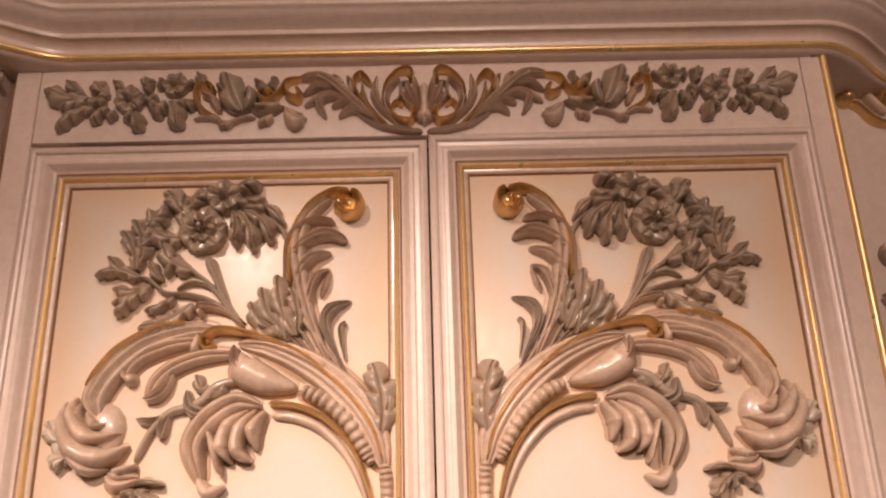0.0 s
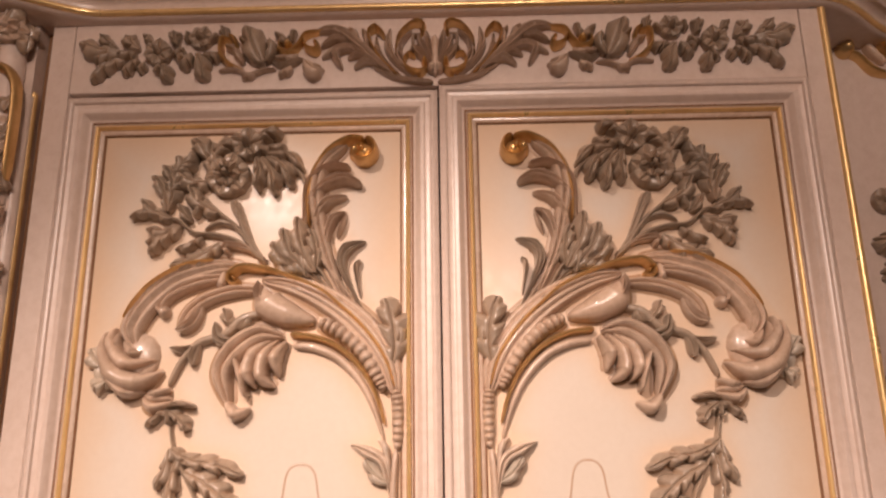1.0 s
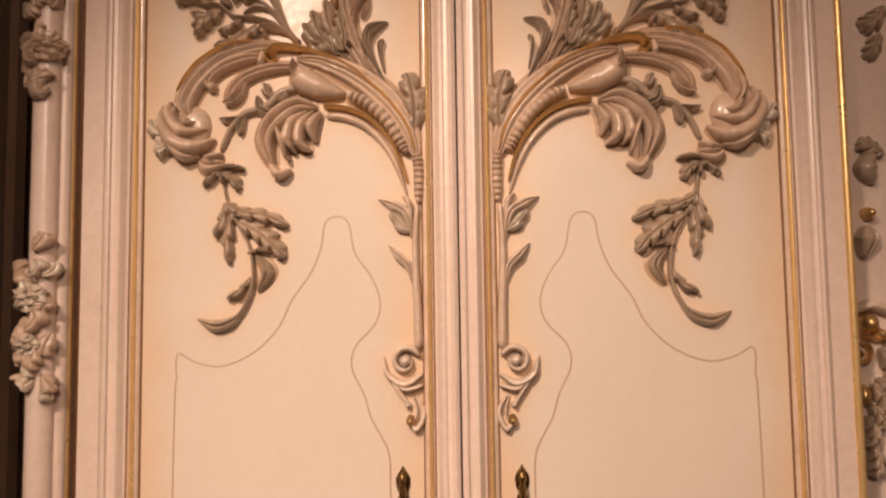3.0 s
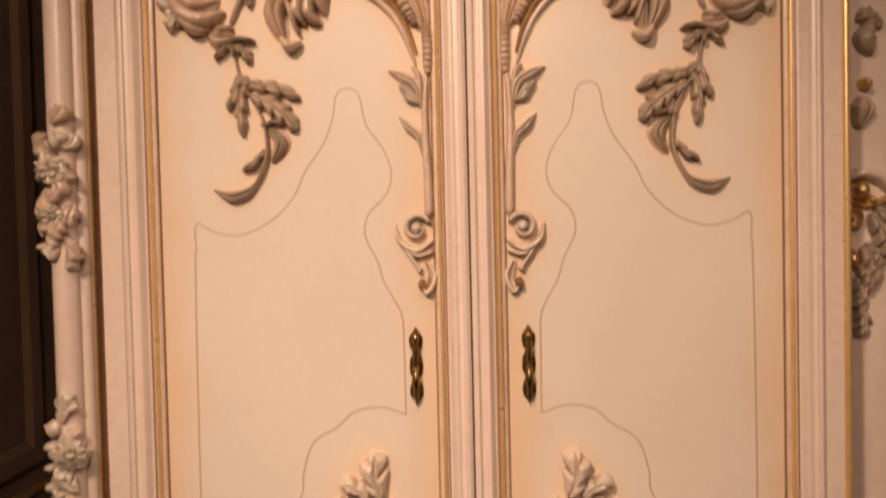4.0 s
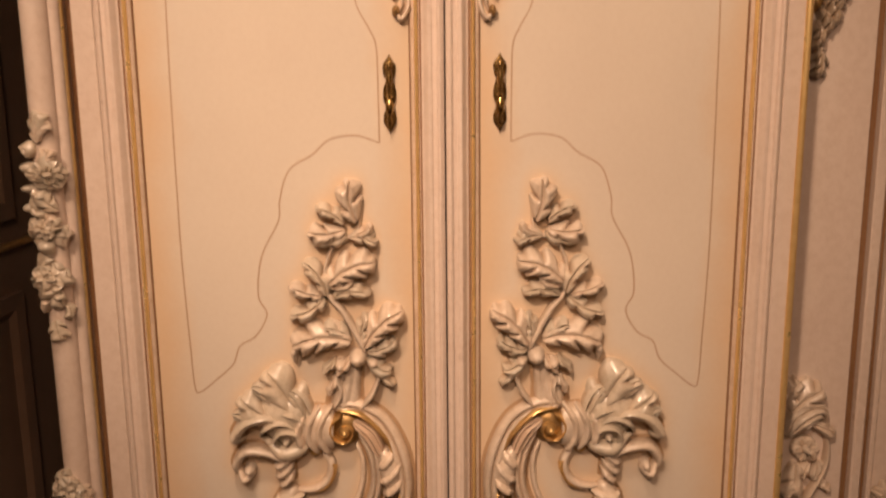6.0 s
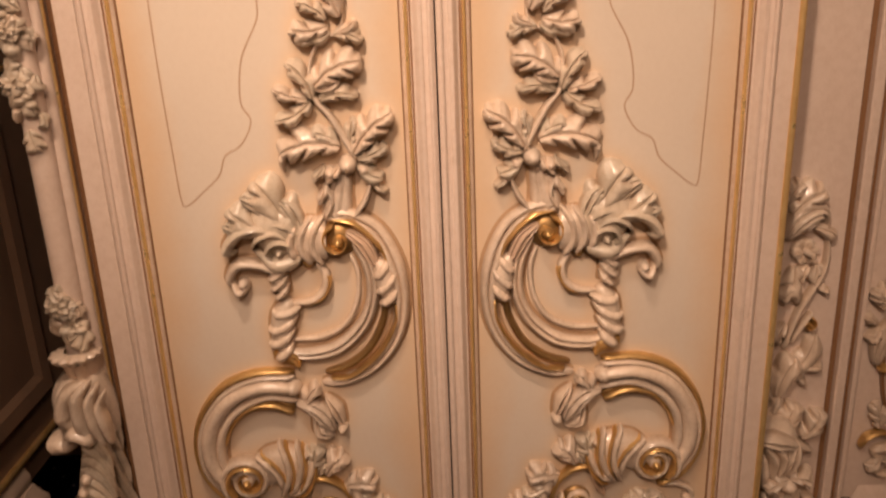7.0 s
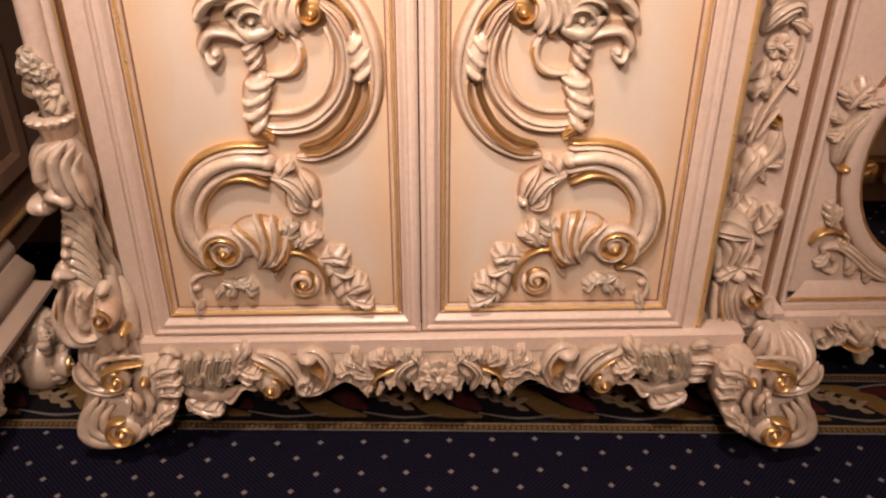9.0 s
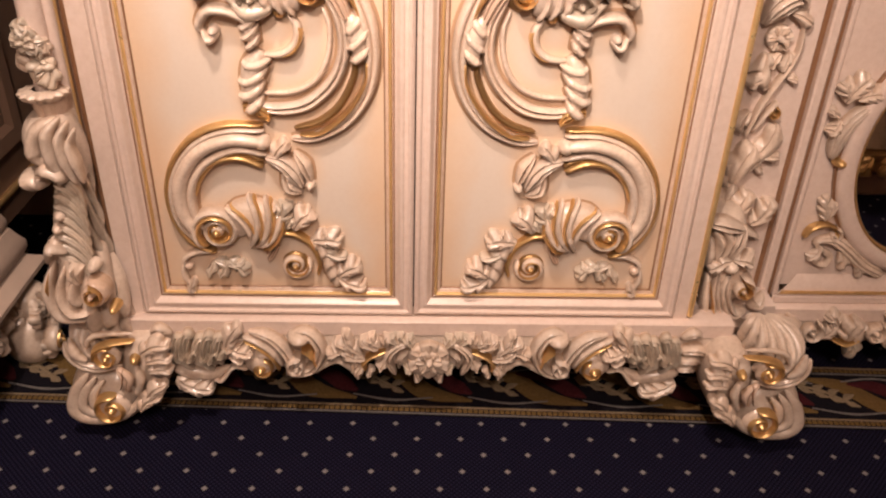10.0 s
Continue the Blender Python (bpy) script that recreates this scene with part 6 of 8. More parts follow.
FRIEZE_LEFT.append(tongue("shell_rib", TAUPE_CARVED, (-0.004, 2.22), (-0.023, 2.261), 0.0108, 0.02, 0, y0=FACE, parent=wardrobe))
FRIEZE_LEFT.append(tongue("shell_rib", TAUPE_CARVED, (-0.004, 2.22), (-0.012, 2.268), 0.0108, 0.02, 0, y0=FACE, parent=wardrobe))
FRIEZE_LEFT.append(stem("gilt_scroll", GOLD, [(-0.026, 2.232), (-0.035, 2.236), (-0.041, 2.226), (-0.036, 2.213), (-0.022, 2.207), (-0.011, 2.214)], [0.003, 0.004, 0.0045, 0.006, 0.007, 0.0045], 0.023, label='gilded scroll', y0=FACE, parent=wardrobe))
FRIEZE_LEFT.append(dome("gilt_knob", GOLD, (-0.014, 2.221), 0.0044, 0.028, squash=1.0, y0=FACE, parent=wardrobe))
FRIEZE_LEFT.append(dome("shell_knot", TAUPE_CARVED, (-0.004, 2.215), 0.0075, 0.02, squash=1.0, y0=FACE, parent=wardrobe))
for ob in each(FRIEZE_LEFT):
    mirrored(ob, wardrobe, 0.0)
stem("shell_base_rib", PEACH, [(0, 2.205), (0, 2.262)], [0.010, 0.015], 0.019, y0=FACE, parent=wardrobe)


# ---- handles ----
def handle(x, z0, z1, parent):
    """Slim antique brass pull with a scrolled backplate."""
    s = Shape()
    n = 28
    rows = []
    for i in range(n + 1):
        t = i / n
        w = 0.0095 * (0.25 + 0.75 * abs(math.sin(math.pi * (t * 2.98 + 0.01))) ** 0.45) * min(1, 7 * t + 0.12, 7 * (1 - t) + 0.12)
        z = z0 + (z1 - z0) * t
        rows.append([(x - w, 0.0, z), (x - w, -0.003, z), (x - w * 0.7, -0.0045, z), (x, -0.005, z), (x + w * 0.7, -0.0045, z), (x + w, -0.003, z), (x + w, 0.0, z)])
    s.sheet(rows)
    plate = s.done("handle", BRASS, parent, "dark antique brass pull with scrolled backplate")
    mid = (z0 + z1) / 2
    h = z1 - z0
    Shape().turned((x, -0.012, 0), [(mid - 0.42 * h, 0.0008), (mid - 0.40 * h, 0.0032), (mid - 0.34 * h, 0.0045), (mid - 0.28 * h, 0.0028), (mid - 0.22 * h, 0.0055), (mid - 0.14 * h, 0.0062), (mid - 0.06 * h, 0.003), (mid - 0.03 * h, 0.0058),
        (mid, 0.003), (mid + 0.1 * h, 0.0036), (mid + 0.24 * h, 0.0052), (mid + 0.30 * h, 0.0030), (mid + 0.35 * h, 0.0050), (mid + 0.41 * h, 0.0028), (mid + 0.43 * h, 0.0006)], 14).done("grip", BRASS, parent)
    for z in (mid - 0.30 * h, mid + 0.30 * h):
        Shape().turned((x, 0, z), [(-0.013, 0.003), (-0.002, 0.004)], 10, 1).done("post", BRASS, parent)
    return plate


handle(HANDLE_AT[0], HANDLE_AT[1], HANDLE_AT[2], door_left)
handle(HANDLE_AT[0] + 0.1585, HANDLE_AT[1] + 0.001, HANDLE_AT[2] + 0.001, door_right)


# ---- corner column of the wardrobe ----
COL_X, COL_Y, COL_R = -0.5615, -0.030, 0.0185


def column():
    Shape().turned((COL_X, COL_Y, 0), [(0.55, COL_R), (2.30, COL_R)], 24).done("column_shaft", IVORY, wardrobe)
    Shape().turned((-0.5430, -0.0165, 0), [(0.236, 0.011), (2.19, 0.011)], 18).done("reed", IVORY, wardrobe, "slim half-round reed beside the column")
    Shape().box(-0.576, -0.534, -0.020, 0.016, 0.21, 2.31).done("column_backing", IVORY, wardrobe, "", False)
    # gilded bead that rolls over at the capital
    roll = Carving(-0.046)
    roll.stem([(-0.5345, 2.06), (-0.5345, 2.15), (-0.538, 2.190), (-0.552, 2.212), (-0.572, 2.216), (-0.584, 2.204), (-0.582, 2.190), (-0.572, 2.190)], [0.010, 0.011, 0.012, 0.013, 0.012, 0.010, 0.008, 0.006], 0.018)
    roll.done("gilded_roll", GOLD, wardrobe, "gilded bead rolled into a scroll")

    def cluster(z0, z1, seed, wide, mats, rose=True):
        rng = random.Random(seed)
        n = int((z1 - z0) / 0.0105)
        for i in range(n):
            t = (i + 0.5) / n
            z = z0 + (z1 - z0) * t
            spread = wide * math.sin(math.pi * (0.12 + 0.76 * t))
            u = COL_X + rng.uniform(-1, 1) * spread
            a = rng.uniform(-0.7, 0.7) + (math.pi if rng.random() < 0.5 else 0)
            size = rng.uniform(0.020, 0.032)
            c = Carving(COL_Y - COL_R, COL_X, COL_R + 0.004)
            c.acanthus((u, z), (u + size * 0.8 * math.sin(a), z + size * math.cos(a)), size * 0.85, rng.uniform(0.010, 0.018), rng.uniform(-0.25, 0.25), 1 if i % 3 else 2)
            c.done("leaf", mats[rng.randrange(len(mats))], wardrobe, "", True, 62)
        spots = [0.62] if z1 - z0 < 0.15 else [0.66, 0.34] if z1 - z0 < 0.26 else [0.78, 0.5, 0.24]
        for k, t in enumerate(spots if rose else []):
            blossom("rose", mats[0], (COL_X + rng.uniform(-0.008, 0.008), z0 + (z1 - z0) * t), 0.021 if k != 1 else 0.016, 6, 0.022, rng.uniform(0, 60), 2, COL_Y - COL_R, wardrobe, "", COL_X, COL_R + 0.004)
        for k in range(int((z1 - z0) / 0.03)):
            c = Carving(COL_Y - COL_R, COL_X, COL_R + 0.004)
            c.dome((COL_X + rng.uniform(-1, 1) * wide * 0.8, z0 + (z1 - z0) * rng.uniform(0.12, 0.9)), rng.uniform(0.006, 0.010), 0.018)
            c.done("berry", mats[-1], wardrobe, "", True, 62)

    cluster(2.225, 2.300, 3, 0.036, [TAUPE_CARVED, PATINA])
    cluster(1.880, 2.170, 5, 0.022, [TAUPE_CARVED, PATINA])
    cluster(1.478, 1.675, 7, 0.026, [ASH, TAUPE_CARVED])
    cluster(1.000, 1.275, 9, 0.026, [ASH, CREAM, ASH])
    cluster(0.676, 0.782, 11, 0.028, [ASH, CREAM, ASH])


column()


def bulge(at, radii, name, mat, parent, ridges=0, label="", power=0.85):
    """A full rounded body with flowing ridges."""
    s = Shape()
    rows = []
    for i in range(15):
        a = -math.pi / 2 + math.pi * i / 14
        ring = []
        for j in range(72 if ridges else 36):
            b = 2 * math.pi * j / (72 if ridges else 36)
            k = 1 + (0.13 * abs(math.sin(ridges * b / 2 + 1.6 * a)) ** 0.7 if ridges else 0) * math.cos(a)
            cx, cy = math.cos(b), math.sin(b)
            sx, sy = math.copysign(abs(cx) ** power, cx), math.copysign(abs(cy) ** power, cy)
            ring.append((at[0] + radii[0] * sx * math.cos(a) ** 0.7 * k, at[1] + radii[1] * sy * math.cos(a) ** 0.7 * k, at[2] + radii[2] * math.sin(a)))
        rows.append(ring)
    s.sheet(rows, True)
    return s.done(name, mat, parent, label)


def fluted(name, mat, parent, rows, flutes, slant, amp, back, label=""):
    """A half-round body with slanting flutes: rows of (z, middle, half width, depth)."""
    z, mid, half, deep = spline(rows, 6).T
    s = Shape()
    grid = []
    for i in range(len(z)):
        ring = []
        for a in np.linspace(-math.pi / 2, math.pi / 2, 61):
            k = 1 - amp + amp * abs(math.sin(flutes * a / 2 + slant * z[i])) ** 0.65
            ring.append((mid[i] + half[i] * k * math.sin(a), back - deep[i] * k * math.cos(a), z[i]))
        grid.append(ring)
    s.sheet(grid)
    return s.done(name, mat, parent, label, True, 62)


def console(x, y, z0, z1, parent):
    """Scrolled bracket under the column: scalloped cap, fluted urn, rolled head, feathered shaft and a spiral toe."""
    back = -0.022
    s = Shape()
    rows = []
    for dz, r in ((-0.006, 0.020), (-0.001, 0.027), (0.004, 0.034), (0.009, 0.036), (0.012, 0.033), (0.014, 0.016)):
        rows.append([(x + r * (1 + 0.07 * math.cos(14 * a)) * math.cos(a), y - 0.006 + r * (1 + 0.07 * math.cos(14 * a)) * math.sin(a), z1 + dz) for a in np.linspace(0, 2 * math.pi, 85)[:-1]])
    s.sheet(rows, True)
    s.done("scalloped_cap", CREAM, parent)
    fluted("column_urn", PEACH, parent, [(z1 - 0.002, x + 0.002, 0.030, 0.052), (z1 - 0.020, x + 0.003, 0.027, 0.048), (z1 - 0.044, x + 0.004, 0.021, 0.042)], 9, 0, 0.09, back)
    fluted("console_head", CREAM, parent, [(0.632, x + 0.006, 0.006, 0.020), (0.626, x + 0.000, 0.030, 0.066), (0.604, x - 0.004, 0.041, 0.083), (0.575, x - 0.001, 0.042, 0.086), (0.548, x + 0.006, 0.035, 0.073), (0.522, x + 0.012, 0.028, 0.058)], 8, 26, 0.10, back, "rolled acanthus head")
    fluted("console_shaft", ASH, parent, [(0.535, x + 0.011, 0.029, 0.058), (0.500, x + 0.009, 0.030, 0.057), (0.450, x + 0.004, 0.037, 0.062), (0.400, x + 0.001, 0.044, 0.067), (0.365, x + 0.000, 0.048, 0.070)], 15, 48, 0.24, back, "feathered shaft")
    fluted("console_toe", CREAM, parent, [(0.402, x - 0.008, 0.044, 0.066), (0.385, x - 0.006, 0.052, 0.078), (0.345, x - 0.003, 0.056, 0.084), (0.300, x + 0.002, 0.058, 0.086), (0.262, x + 0.008, 0.054, 0.082), (0.242, x + 0.014, 0.042, 0.070), (0.236, x + 0.018, 0.010, 0.030)], 10, -20, 0.24, back, "fluted toe")
    bulge((x - 0.036, y - 0.020, 0.523), (0.022, 0.028, 0.0155), "console_curl", CREAM, parent, 7)


console(-0.562, -0.040, 0.238, 0.654, wardrobe)
stem("head_flute", CREAM, [(-0.516, 0.634), (-0.529, 0.609), (-0.527, 0.573), (-0.517, 0.532)], [0.008, 0.0176, 0.0176, 0.0072], 0.032, y0=-0.088, parent=wardrobe)
stem("head_flute", CREAM, [(-0.508, 0.622), (-0.518, 0.598), (-0.514, 0.569), (-0.509, 0.533)], [0.0056, 0.0137, 0.0145, 0.0056], 0.026, y0=-0.088, parent=wardrobe)
stem("head_flute", CREAM, [(-0.527, 0.64), (-0.545, 0.617), (-0.546, 0.578), (-0.533, 0.541)], [0.008, 0.0224, 0.0224, 0.008], 0.034, y0=-0.088, parent=wardrobe)
stem("head_roll", CREAM, [(-0.532, 0.641), (-0.56, 0.621), (-0.572, 0.586), (-0.558, 0.559)], [0.007, 0.0245, 0.028, 0.0084], 0.03, y0=-0.088, parent=wardrobe)
stem("head_curl", CREAM, [(-0.578, 0.548), (-0.56, 0.558), (-0.539, 0.548), (-0.547, 0.53)], [0.012, 0.0248, 0.0248, 0.0088], 0.034, y0=-0.088, parent=wardrobe)
for k in range(9):
    z = 0.366 + 0.018 * k
    lean = 0.0022 * k
    tongue("shaft_feather", ASH, (-0.528 + 0.4 * lean, z - 0.020), (-0.582 + 1.6 * lean, z + 0.036), 0.016, 0.011, -0.15, y0=-0.088, parent=wardrobe)
dome("leaf_tip", CREAM, (-0.559, 0.473), 0.0097, 0.018, squash=1.0, y0=-0.088, parent=wardrobe)
dome("leaf_tip", CREAM, (-0.567, 0.449), 0.0096, 0.018, squash=1.0, y0=-0.088, parent=wardrobe)
dome("leaf_tip", CREAM, (-0.577, 0.423), 0.0108, 0.018, squash=1.0, y0=-0.088, parent=wardrobe)
stem("toe_cap", CREAM, [(-0.597, 0.385), (-0.581, 0.417), (-0.559, 0.407)], [0.0072, 0.0244, 0.0091], 0.034, y0=-0.088, parent=wardrobe)
leaf("toe_leaf", CREAM, (-0.546, 0.352), (-0.549, 0.386), 0.027, 0.032, 0.1, 1, y0=-0.088, parent=wardrobe)
dome("toe_berry", CREAM, (-0.52, 0.384), 0.0112, 0.03, squash=1.0, y0=-0.088, parent=wardrobe)
stem("toe_flute", CREAM, [(-0.587, 0.386), (-0.603, 0.335), (-0.589, 0.288), (-0.548, 0.274)], [0.0104, 0.0224, 0.024, 0.0096], 0.036, y0=-0.088, parent=wardrobe)
stem("toe_flute", CREAM, [(-0.568, 0.383), (-0.582, 0.332), (-0.568, 0.297), (-0.538, 0.291)], [0.0088, 0.0184, 0.0192, 0.008], 0.04, y0=-0.088, parent=wardrobe)
stem("toe_flute", CREAM, [(-0.552, 0.368), (-0.562, 0.333), (-0.553, 0.308)], [0.0081, 0.018, 0.0108], 0.04, y0=-0.088, parent=wardrobe)
volute("console_volute", PEACH, (-0.527, 0.337), 0.0261, 1.3, 100, -1, 0.0117, 0.04, eye=0.3, y0=-0.088, parent=wardrobe)
volute("gilt_line", GOLD, (-0.527, 0.337), 0.0207, 1.2, 100, -1, 0.0045, 0.046, eye=0, y0=-0.088, parent=wardrobe)
stem("gilt_line", GOLD, [(-0.591, 0.378), (-0.597, 0.351), (-0.598, 0.324)], [0.0018, 0.0041, 0.0018], 0.04, y0=-0.088, parent=wardrobe)
dome("gilt_knob", GOLD, (-0.5, 0.303), 0.0099, 0.034, squash=1.0, y0=-0.088, parent=wardrobe)


# ---- feet ----
# scrolled bracket foot of two stacked rolls with gilded volutes
foot_left = bulge((-0.566, -0.026, 0.078), (0.064, 0.070, 0.070), "foot", CREAM, wardrobe, 0, "carved scroll foot with gilded volutes", 0.55)
fluted("roll", CREAM, foot_left, [(0.262, -0.540, 0.006, 0.008), (0.259, -0.543, 0.028, 0.030), (0.246, -0.552, 0.049, 0.062), (0.220, -0.561, 0.059, 0.086), (0.190, -0.562, 0.056, 0.088), (0.165, -0.556, 0.044, 0.074), (0.152, -0.550, 0.020, 0.050)], 17, 62, 0.27, -0.010)
bulge((-0.488, -0.020, 0.138), (0.042, 0.062, 0.068), "shank", CREAM, foot_left, 0, "", 0.6)
stem("upper_scroll", CREAM, [(-0.604, 0.222), (-0.602, 0.195), (-0.586, 0.172), (-0.556, 0.162), (-0.513, 0.170)], [0.0104, 0.0204, 0.0214, 0.0184, 0.008], 0.010, flutes=1, y0=-0.092, parent=foot_left)
stem("upper_scroll", CREAM, [(-0.594, 0.232), (-0.590, 0.198), (-0.572, 0.180)], [0.0104, 0.0224, 0.0104], 0.012, y0=-0.094, parent=foot_left)
stem("upper_scroll", CREAM, [(-0.567, 0.213), (-0.556, 0.234), (-0.531, 0.243), (-0.481, 0.245)], [0.0056, 0.0119, 0.0119, 0.0056], 0.007, y0=-0.098, parent=foot_left)
dome("scroll_ground", CREAM, (-0.533, 0.196), 0.024, 0.01, squash=1.0, y0=-0.098, parent=foot_left)
volute("gilded_volute", GOLD, (-0.533, 0.196), 0.0233, 1.4, 60, 1, 0.0085, 0.018, eye=0.34, y0=-0.098, parent=foot_left)
stem("gilt_edge", GOLD, [(-0.56, 0.184), (-0.55, 0.214), (-0.521, 0.228), (-0.479, 0.232)], [0.0035, 0.0091, 0.0091, 0.0035], 0.018, y0=-0.098, parent=foot_left)
dome("gilt_knob", GOLD, (-0.485, 0.192), 0.0091, 0.02, squash=1.0, y0=-0.098, parent=foot_left)
stem("lower_scroll", CREAM, [(-0.575, 0.155), (-0.604, 0.114), (-0.617, 0.067), (-0.593, 0.045), (-0.535, 0.051), (-0.493, 0.092), (-0.49, 0.129)], [0.0105, 0.0217, 0.0242, 0.0225, 0.0177, 0.0137, 0.0064], 0.007, y0=-0.098, parent=foot_left)
stem("lower_scroll", CREAM, [(-0.563, 0.147), (-0.589, 0.11), (-0.598, 0.075), (-0.576, 0.058), (-0.537, 0.061)], [0.008, 0.0185, 0.0201, 0.0177, 0.0097], 0.007, y0=-0.098, parent=foot_left)
stem("lower_scroll", CREAM, [(-0.549, 0.14), (-0.572, 0.11), (-0.577, 0.082), (-0.562, 0.068)], [0.0064, 0.0161, 0.0169, 0.0097], 0.007, y0=-0.098, parent=foot_left)
dome("scroll_ground", CREAM, (-0.542, 0.078), 0.0322, 0.012, squash=0.95, y0=-0.098, parent=foot_left)
volute("gilded_volute", GOLD, (-0.543, 0.077), 0.032, 1.5, 70, 1, 0.0112, 0.022, eye=0.32, y0=-0.098, parent=foot_left)
stem("neck_band", PEACH, [(-0.521, 0.169), (-0.508, 0.145), (-0.511, 0.117)], [0.0154, 0.0266, 0.0154], 0.014, flutes=1, y0=-0.098, parent=foot_left)
stem("neck_band", CREAM, [(-0.488, 0.176), (-0.483, 0.143), (-0.496, 0.106)], [0.0105, 0.0168, 0.0091], 0.014, y0=-0.098, parent=foot_left)
# raised dark strip, painted in for the shade of a cut groove
stem("neck_groove", GLAZED, [(-0.511, 0.167), (-0.513, 0.143), (-0.522, 0.12)], [0.0018, 0.0039, 0.0018], 0.017, y0=-0.098, parent=foot_left)
leaf("foot_leaf", CREAM, (-0.471, 0.204), (-0.419, 0.226), 0.0322, 0.018, 0.15, 2, y0=-0.098, parent=foot_left)
leaf("foot_leaf", CREAM, (-0.466, 0.185), (-0.42, 0.193), 0.0266, 0.018, 0.15, 2, y0=-0.098, parent=foot_left)
leaf("foot_leaf", CREAM, (-0.464, 0.165), (-0.422, 0.168), 0.0245, 0.018, 0.15, 2, y0=-0.098, parent=foot_left)
leaf("foot_leaf", CREAM, (-0.477, 0.092), (-0.435, 0.141), 0.0266, 0.02, 0.15, 2, y0=-0.098, parent=foot_left)
leaf("foot_leaf", CREAM, (-0.492, 0.074), (-0.448, 0.111), 0.0245, 0.02, 0.15, 2, y0=-0.098, parent=foot_left)
leaf("foot_leaf", CREAM, (-0.469, 0.129), (-0.439, 0.125), 0.021, 0.018, 0.15, 2, y0=-0.098, parent=foot_left)
foot_right = mirrored(foot_left, wardrobe, 0.0)
foot_right.matrix_basis = Matrix.Translation((0.101, -0.030, 0)) @ Matrix.Diagonal((-1, 1, 1, 1))
for ob in list(foot_left.children):
    twin = mirrored(ob, foot_right)
    twin.matrix_basis = Matrix.Identity(4)


def apron_board(mid, half, y0):
    """Scalloped board behind the apron carving."""
    xs = np.linspace(0, half, 34)
    low = np.interp(xs, [0, 0.05, 0.08, 0.13, 0.17, 0.22, 0.28, 0.33, 0.37, 0.42, half], [0.124, 0.122, 0.132, 0.142, 0.146, 0.122, 0.116, 0.136, 0.138, 0.112, 0.118])
    line = [(mid - x, z) for x, z in zip(xs[::-1], low[::-1])] + [(mid + x, z) for x, z in zip(xs[1:], low[1:])]
    s = Shape()
    s.sheet([[(x, y0 + 0.024, 0.1965), (x, y0 + 0.002, 0.1965), (x, y0, 0.194), (x, y0, z + 0.004), (x, y0 + 0.004, z), (x, y0 + 0.024, z)] for x, z in line])
    return s.done("apron_board", CREAM, wardrobe)


apron_board(0.033, 0.555, -0.034)
blossom("apron_rose", CREAM, (0.033, 0.158), 0.040, 6, 0.030, 30, 2, -0.046, wardrobe, "carved rose in the middle of the apron")

# ---- mirror bay beside the doors ----
bay = empty("mirror_bay", "recessed ivory wardrobe bay with carved pilaster and oval mirror", "wardrobe bay")


def bay_body():
    Shape().box(0.5245, 0.674, 0.094, 0.60, 0.196, 2.33, 0.001).done("pilaster", IVORY, bay)
    Shape().box(0.675, 0.687, 0.102, 0.60, 0.196, 2.33).done("groove", GLAZED, bay, "", False)
    Shape().box(0.688, 0.706, 0.088, 0.60, 0.196, 2.33, 0.003).done("stile", IVORY, bay)
    Shape().box(0.7065, 0.7165, 0.100, 0.60, 0.196, 2.33).done("groove", GLAZED, bay, "", False)
    Shape().box(0.7175, 0.7265, 0.090, 0.60, 0.196, 2.33, 0.002).done("bead", IVORY, bay)
    Shape().box(0.7270, 0.7295, 0.100, 0.60, 0.24, 2.33).done("shut_gap", SHADOW_GAP, bay, "", False)
    Shape().box(0.60, 1.62, 0.070, 0.60, 0.160, 0.1955, 0.004).done("base_rail", IVORY, bay)
    Shape().box(0.7175, 1.62, 0.084, 0.11, 0.196, 0.214, 0.003).done("lower_rail", IVORY, bay)
    Shape().box(0.640, 1.62, 0.074, 0.10, 0.110, 0.1595, 0.004).done("apron_board", CREAM, bay)
    Shape().box(1.605, 1.62, 0.10, 0.60, 0.16, 2.33).done("side_panel", IVORY, bay)
    rng = random.Random(5)
    for i in range(26):
        u, z = 0.70 + i * 0.030, rng.uniform(0.125, 0.165)
        Carving(0.074).trefoil((u, z), (u + rng.uniform(-0.03, 0.03), z + rng.choice((-0.04, 0.03))), 0.032, 0.026, rng.uniform(-0.2, 0.2)).done("apron_leaf", CREAM if i % 3 else ASH, bay, "", True, 62)
    Shape().box(0.5245, 0.700, 0.030, 0.0935, 0.160, 0.2295, 0.003).done("plinth", IVORY, bay)
    for i in range(6):
        u = 0.745 + i * 0.13
        Carving(0.070).trefoil((u, 0.128), (u + 0.012, 0.178), 0.044, 0.032, 0.1).done("apron_leaf", CREAM, bay, "", True, 62)
        Carving(0.070).volute((u + 0.055, 0.146), 0.024, 1.3, 60, -1, 0.011, 0.026).done("apron_volute", CREAM, bay, "", True, 62)
        Carving(0.066).stem([(u - 0.03, 0.128), (u, 0.118), (u + 0.034, 0.130)], [0.005, 0.010, 0.005], 0.022).done("gilt_edge", GOLD, bay, "", True, 62)


bay_body()
mirror_door = Shape().box(0.730, 1.20, 0.100, 0.118, 0.232, 2.30).done("door", IVORY, bay, "ivory door with an oval mirror in a carved frame", False)
mitred({"B": "door_rail"}, IVORY, mirror_door, 0.7180, 1.2150, 0.2145, 2.31, [(0.0, -0.004), (0.0, 0.014), (0.003, 0.017), (0.008, 0.016), (0.020, 0.012), (0.030, 0.008), (0.042, 0.0)], 0.100, "", "B")
